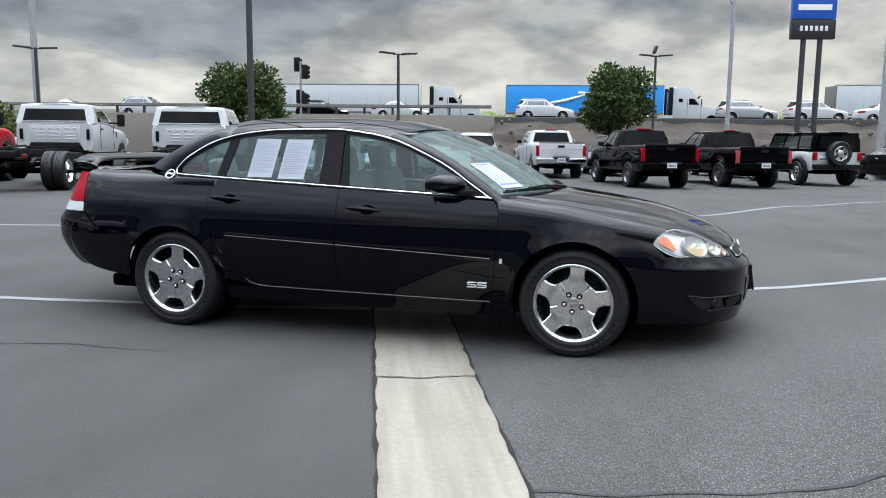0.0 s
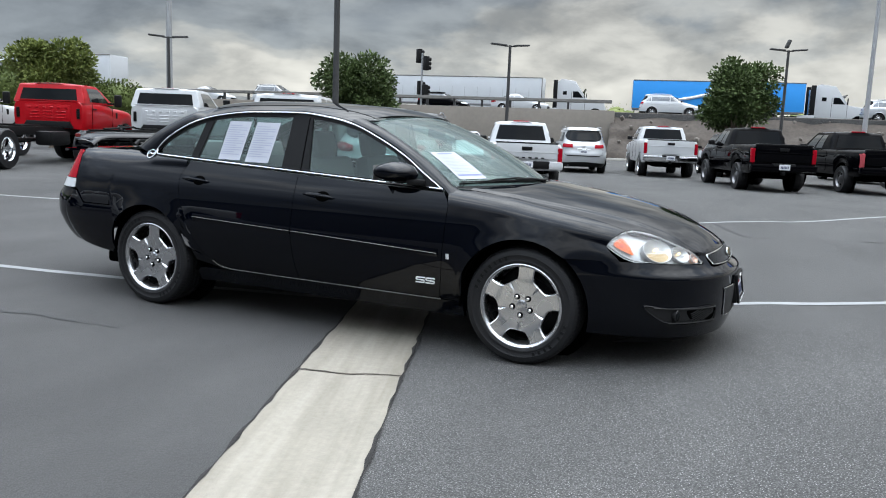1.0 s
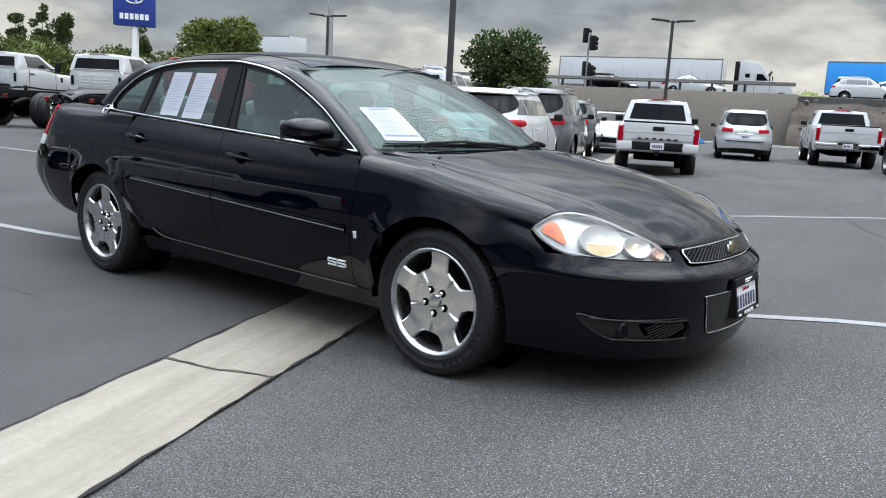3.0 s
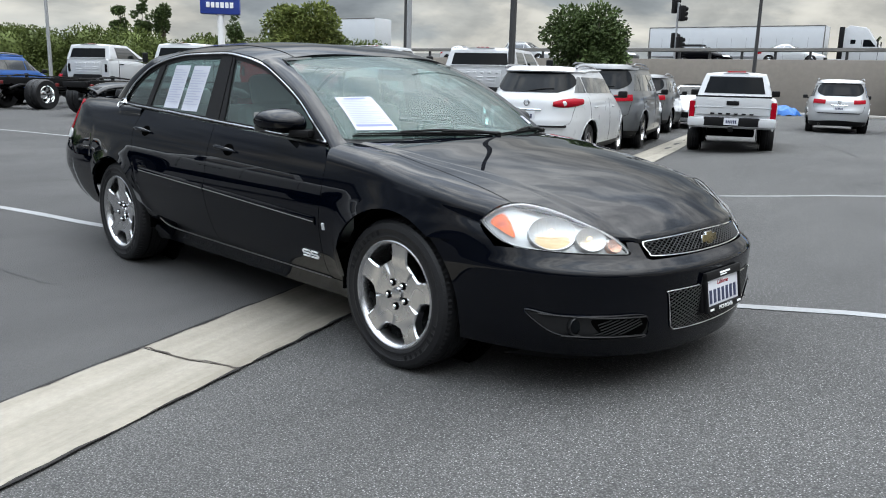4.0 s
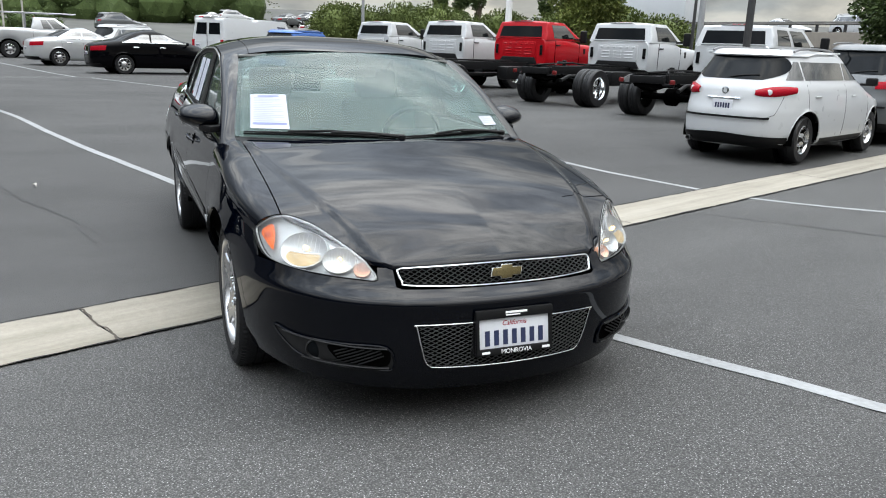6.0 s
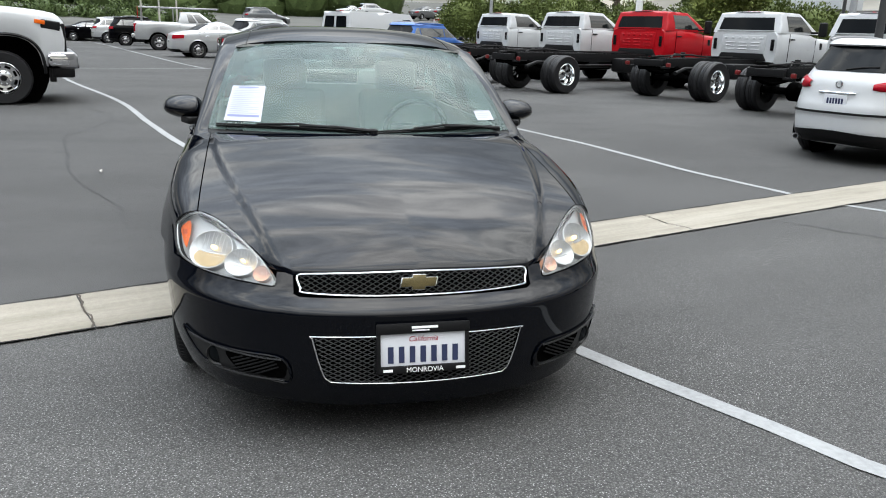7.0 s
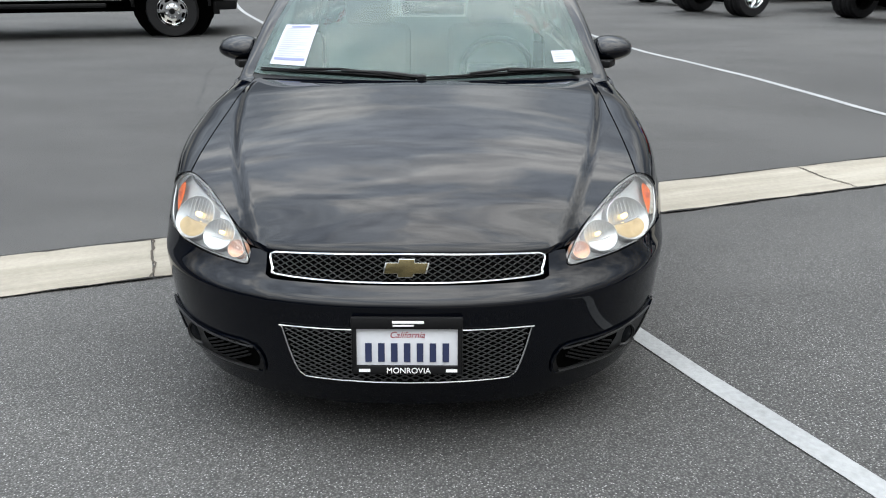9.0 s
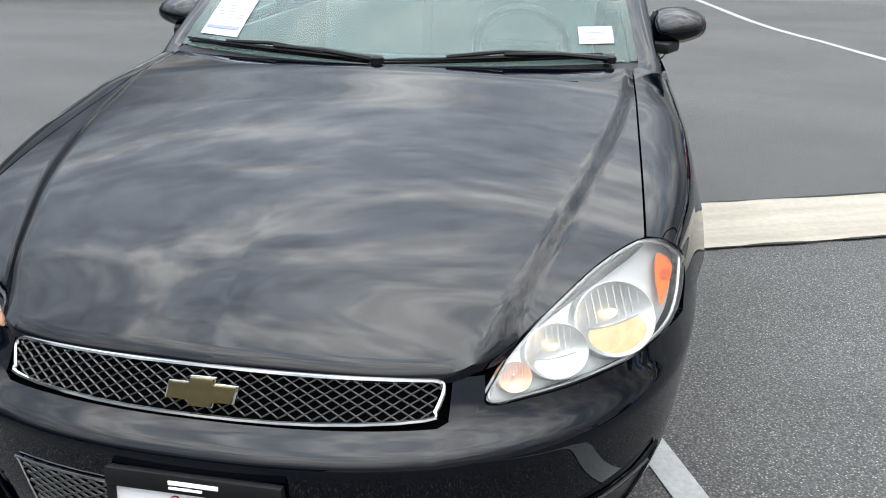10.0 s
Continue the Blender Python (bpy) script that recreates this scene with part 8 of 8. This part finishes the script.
def tree(label, x, y, trunk_h, crown, mat, leaves=7000, size=.20, seed=1, limbs=9, kinds="tree"):
    """crown: (z centre, half width, half height)."""
    rng = random.Random(seed)
    t = thing(kinds, label, "tree", at=pose(x, y, 0))
    zc, rw, rh = crown
    part("trunk", tube([(0, 0, 0), (.04, .02, trunk_h * .5), (-.03, .03, trunk_h), (0, 0, zc)], .16, 10, taper=[1.3, 1, .85, .4]), BARK, t)
    clumps = []
    for k in range(limbs):
        a = 2 * math.pi * k / limbs + rng.uniform(-.3, .3)
        e = Vector((rw * .62 * math.cos(a) * rng.uniform(.6, 1), rw * .62 * math.sin(a) * rng.uniform(.6, 1), zc + rh * rng.uniform(-.5, .6)))
        part("limb", tube([(0, 0, trunk_h * .9), e * .45 + Vector((0, 0, trunk_h * .55)), e], .06, 6, taper=[1, .7, .3]), BARK, t)
        clumps.append((e, rw * rng.uniform(.38, .52)))
    for _ in range(16):
        d = Vector((rng.gauss(0, 1), rng.gauss(0, 1), rng.gauss(0, 1))).normalized()
        q = rng.uniform(.45, .95)
        clumps.append((Vector((d.x * rw * q, d.y * rw * q, zc + d.z * rh * q)), rw * rng.uniform(.17, .36)))
    clumps.append((Vector((0, 0, zc)), rw * .7))
    part("crown", leaf_cloud(rng, clumps, leaves, size), mat, t, smooth=0)
    return t


tree("dense round dark green tree beside the wall", -15.9, 25.7, 1.4, (3.0, 1.75, 1.5), LEAF, 15000, .17, 2)
tree("dense dark green tree behind pickups", -.3, 31.5, 1.4, (3.2, 1.72, 1.62), LEAF, 15000, .17, 5)
tree("yellow green leafy tree beside a dealer sign", -28.0, 19.6, 1.5, (3.3, 1.7, 1.85), LEAF_PALE, 14000, .18, 9)
for i, (x, y, h) in enumerate(((-61.6, 25.8, 8.4), (-60.9, 27.5, 8.4), (-60.2, 28.9, 8.6), (-57.4, 34.0, 7.5), (-92, 6, 10), (-88, -8, 11), (-84, -18, 11))):
    tree("slender dark conifer far behind hedges", x * 1.35, y * 1.35, 2.0, (h * .75, .95, h * .42), LEAF, 2600, .3, 20 + i, 7)


def hedge(label, pts, width, height, leaves, seed, mat, leaf=.26):
    rng = random.Random(seed)
    clumps = []
    for (x0, y0), (x1, y1) in zip(pts, pts[1:]):
        L = math.hypot(x1 - x0, y1 - y0)
        for k in range(int(L / .6)):
            t = (k + rng.random()) / (L / .6)
            clumps.append((Vector((lerp(x0, x1, t) + rng.uniform(-1, 1) * width * .4, lerp(y0, y1, t) + rng.uniform(-1, 1) * width * .4, height * rng.uniform(.35, .72))), height * rng.uniform(.30, .46)))
    cores = []
    for c, r in clumps:
        b = bmesh.new()
        bmesh.ops.create_icosphere(b, subdivisions=2, radius=r * .70)
        cores.append(moved(b, Matrix.Translation(c)))
    return solid("hedge", joined(leaf_cloud(rng, clumps, leaves, leaf), *cores), mat, label, "hedge", kind="stuff", smooth=0)


hedge("long dense green hedge behind the truck row", [(-34, 29.0), (-37, 26.0), (-42, 22), (-46, 16.5), (-49.5, 11.2)], 3.4, 3.9, 100000, 11, LEAF_HEDGE, .17)
hedge("dark green shrubs behind far parked rows", [(-72, -38), (-78, -22), (-80, -6)], 3.5, 3.4, 32000, 15, LEAF)
hedge("low shrubs along the freeway edge", [(-95, 36), (-70, 47), (-45, 52)], 2.5, 2.6, 14000, 12, LEAF)
hedge("far green tree line across the lots", [(-110, -40), (-108, -10), (-104, 16)], 5, 11, 34000, 13, LEAF)
hedge("low shrubs beyond the freeway", [(-30, 100), (10, 104), (70, 112)], 4, 5.8, 9000, 14, LEAF_PALE)


def hillside():
    def fn(u, v):
        a = radians(lerp(128, 215, u))
        r = lerp(58, 330, v ** 1.4)
        z = lerp(-.05, 13.0, v ** 1.1) + 1.0 * noise.noise(Vector((u * 9, v * 7, 1.3))) * v
        return Vector((r * math.cos(a), r * math.sin(a), z))
    return solid("far_hillside", sheet(fn, 60, 24), HILL, "pale distant hillside with lots and roads", "hill", kind="structure", smooth=60)


hillside()
far_rng = random.Random(17)
for i in range(26):
    a, r = radians(far_rng.uniform(146, 184)), far_rng.uniform(74, 120)
    v = ((r - 58) / 272) ** (1 / 1.4)
    paint = far_rng.choice((PAINT_WHITE, PAINT_WHITE, PAINT_SILVER, PAINT_GREY, PAINT_BLACK2))
    fn = make_suv if i % 2 else make_sedan
    if i < 6:
        ob = fn("parked car on a far raised lot", pose(r * math.cos(a), r * math.sin(a), lerp(-.05, 13.0, v ** 1.1) + .15, 0, 0, far_rng.uniform(80, 130)), paint, name="far_parked_car", category="car", group="cars on a far lot", **({"style": "bar"} if i % 2 else {}))
        far_cars = [ob] if i == 0 else far_cars + [ob]
    else:
        copy_thing(far_cars[i % 6], pose(r * math.cos(a), r * math.sin(a), lerp(-.05, 13.0, v ** 1.1) + .15, 0, 0, far_rng.uniform(80, 130)))

def tarp_heap(x, y):
    def fn(u, v):
        d = math.sin(math.pi * u) * math.sin(math.pi * v)
        return Vector((x + lerp(-.9, .9, u), y + lerp(-.7, .7, v), .02 + .50 * d ** .5 + .12 * noise.noise(Vector((u * 6, v * 5, 2.2)))))
    return solid("tarp", sheet(fn, 24, 16), TARP_BLUE, "bright blue tarp crumpled over a heap", "tarp", smooth=25)


tarp_heap(-13.9, 42.6)

for x, y, h in ((-62.0, -25.5, 9), (-61.0, -22.4, 9), (-61.5, -21.9, 9.5), (-60.6, -20.6, 9), (-60.8, -20.1, 9), (-58.0, -9.0, 9), (-58.4, -7.8, 9), (-58.8, -6.6, 9)):
    plain_pole("slender white flag pole behind far cars", x, y, h, .07, CONCRETE_PALE)

# ---- unseen plain buildings, added to close the lot behind the walk ----
solid("wall_south", joined(box(90, 10, 8.0, (0, -38, 4.0), .1), box(92, 10.6, .6, (0, -38, 8.2), .1)), FACADE, "unseen plain grey building wall added to close the lot", "building", kind="structure")
solid("wall_east", joined(box(10, 42, 7.0, (40, -22, 3.5), .1), box(10.6, 43, .6, (40, -22, 7.2), .1)), FACADE, "unseen plain grey building wall added beside the lot", "building", kind="structure")


def fallen_leaf(x, y, turn):
    bm = sheet(lambda u, v: Vector((lerp(-.045, .045, u), (v - .5) * .032 * math.sin(math.pi * min(.98, max(.02, u))), .008 + .02 * math.sin(math.pi * u) + .02 * abs(v - .5))), 8, 4)
    return solid("fallen_leaf", bm, CONCRETE_PALE, "small pale curled leaf on asphalt", "leaf", at=pose(x, y, ground_z(x, y), 0, 0, turn))


fallen_leaf(-2.84, -2.0, 20)

# ---- papers on the sedan's windows ----
def sheet_on(name, label, corner, wide, high, lines, mat=PAPER, head=None):
    """A taped sheet: corner is a function (a, b) -> place, both 0 to 1."""
    p = thing(name, label, "paper")
    part("sheet", sheet(lambda u, v: corner(u, v, 0), 6, 8), mat, p)
    for k in range(lines):
        v0 = .90 - .80 * k / lines
        w0 = .90 if k % 3 else .62
        part("print_line", sheet(lambda u, v: corner(lerp(.07, w0, u), lerp(v0, v0 - .30 / lines, v), .0015), 4, 1), INK, p)
    if head:
        part("print_heading", sheet(lambda u, v: corner(lerp(.20, .80, u), lerp(.965, .915, v), .0016), 4, 1), INK_DARK, p)
        part("print_heading", sheet(lambda u, v: corner(lerp(.06, .94, u), lerp(.155, .10, v), .0016), 4, 1), INK_DARK, p)
    return p


def rear_side(u, v, pr):
    return lambda a, b, q: cabin_pt(lerp(u[0], u[1], a) + .045 * (b - .5), lerp(v[0], v[1], b), -1, pr + q)


sheet_on("printed_sheet", "white printed sheet taped inside a car window", rear_side((-.832, -.648), (1.070, 1.330), -.008), 0, 0, 14)
sheet_on("printed_sheet", "white printed sheet taped beside another", rear_side((-.602, -.410), (1.062, 1.328), -.008), 0, 0, 14)
sheet_on("price_sheet", "white and blue price sheet inside the windscreen", lambda a, b, q: screen_pt(lerp(-.897, -.668, a), lerp(.068, .40, b), .004 + q), 0, 0, 15, head=True)
sheet_on("small_sticker", "small white sticker on the windscreen", lambda a, b, q: screen_pt(lerp(.76, .90, a), lerp(.09, .18, b), .004 + q), 0, 0, 4)

# ---- paint, concrete and cracks on the ground ----
for pts, label in ((LINE_A, "long worn white painted line on asphalt"), (LINE_B, "long white painted line bending across asphalt"),
                   (LINE_C, "faint white line across the lot"), (LINE_D, "far white parking line on asphalt")):
    painted_line(pts, .090, label)


def gutter_slabs():
    g = thing("valley_gutter", "pale stained concrete drainage gutter set in asphalt", "gutter", kind="structure")
    rng = random.Random(5)
    s = -1.75 - 4.6 * 3
    while s < 30:
        a, b = s + .004, s + 4.6 - .004
        k = 24

        def fn(u, v):
            p = GUT_MID + GUT_DIR * lerp(a, b, u) + GUT_NRM * lerp(-GUT_HALF, GUT_HALF, v)
            return Vector((p.x, p.y, ground_z(p.x, p.y) + .006 + .003 * abs(2 * v - 1)))
        part("slab", sheet(fn, k, 6), GUTTER, g, smooth=60, thick=0.0)
        s += 4.6
    for side in (-1, 1):
        pts = [GUT_MID + GUT_DIR * (x * .12) + GUT_NRM * (side * (GUT_HALF + .003) + rng.uniform(-.004, .004)) for x in range(-130, 250)]
        part("edge_crack", ribbon([(p.x, p.y) for p in pts], .015, .0115, ragged=1.2, rng=rng), JOINT_DIRT, g, "dark crumbled joint", smooth=0)
    for j in range(-2, 6):
        pts = [GUT_MID + GUT_DIR * (-1.75 + 4.6 * j + .012 * math.sin(i * .7) + rng.uniform(-.008, .008)) + GUT_NRM * lerp(-GUT_HALF, GUT_HALF, i / 16) for i in range(17)]
        part("joint_crack", ribbon([(p.x, p.y) for p in pts], .011, .0115, ragged=.5, rng=rng), DIRT, g, smooth=0)
    return g


gutter_slabs()


def ground_crack(points, width, seed, label="thin dark wandering crack in asphalt"):
    rng = random.Random(seed)
    pts = [(q.x + rng.uniform(-.02, .02), q.y + rng.uniform(-.02, .02)) for q in dense(points, .09)]
    solid("asphalt_crack", ribbon(pts, width * .7, .004, ragged=.8, rng=rng), CRACK, label, "crack", kind="structure", smooth=0)


for i, (pts, w) in enumerate((([(-5.55, -2.67), (-5.28, -2.82), (-4.56, -2.68), (-3.73, -2.47), (-3.11, -2.35), (-2.33, -2.05), (-2.01, -1.84), (-1.67, -1.66), (-1.04, -1.5)], .022),
                              ([(-3.75, -2.87), (-3.94, -2.51)], .022), ([(-6.0, -2.66), (-6.85, -2.61), (-7.65, -2.72), (-8.55, -3.15), (-9.0, -2.36)], .03),
                              ([(-3.37, 18.2), (-1.8, 14.9), (-.75, 12.6)], .05), ([(1.43, 10.89), (1.23, 9.49), (1.16, 8.08), (1.55, 7.3), (2.12, 5.72), (2.6, 5.64)], .035),
                              ([(-1.08, 3.82), (-.03, 4.3), (.94, 4.62)], .02), ([(2.89, 5.72), (3.75, 6.64), (4.54, 6.85), (5.38, 8.03)], .03),
                              ([(-12.3, 4.4), (-13.3, 6.5), (-13.8, 7.7)], .05), ([(1.46, -2.74), (1.8, -2.72), (2.11, -2.65), (2.41, -2.58), (2.63, -2.48), (2.81, -2.33)], .03))):
    ground_crack(pts, w, 40 + i)
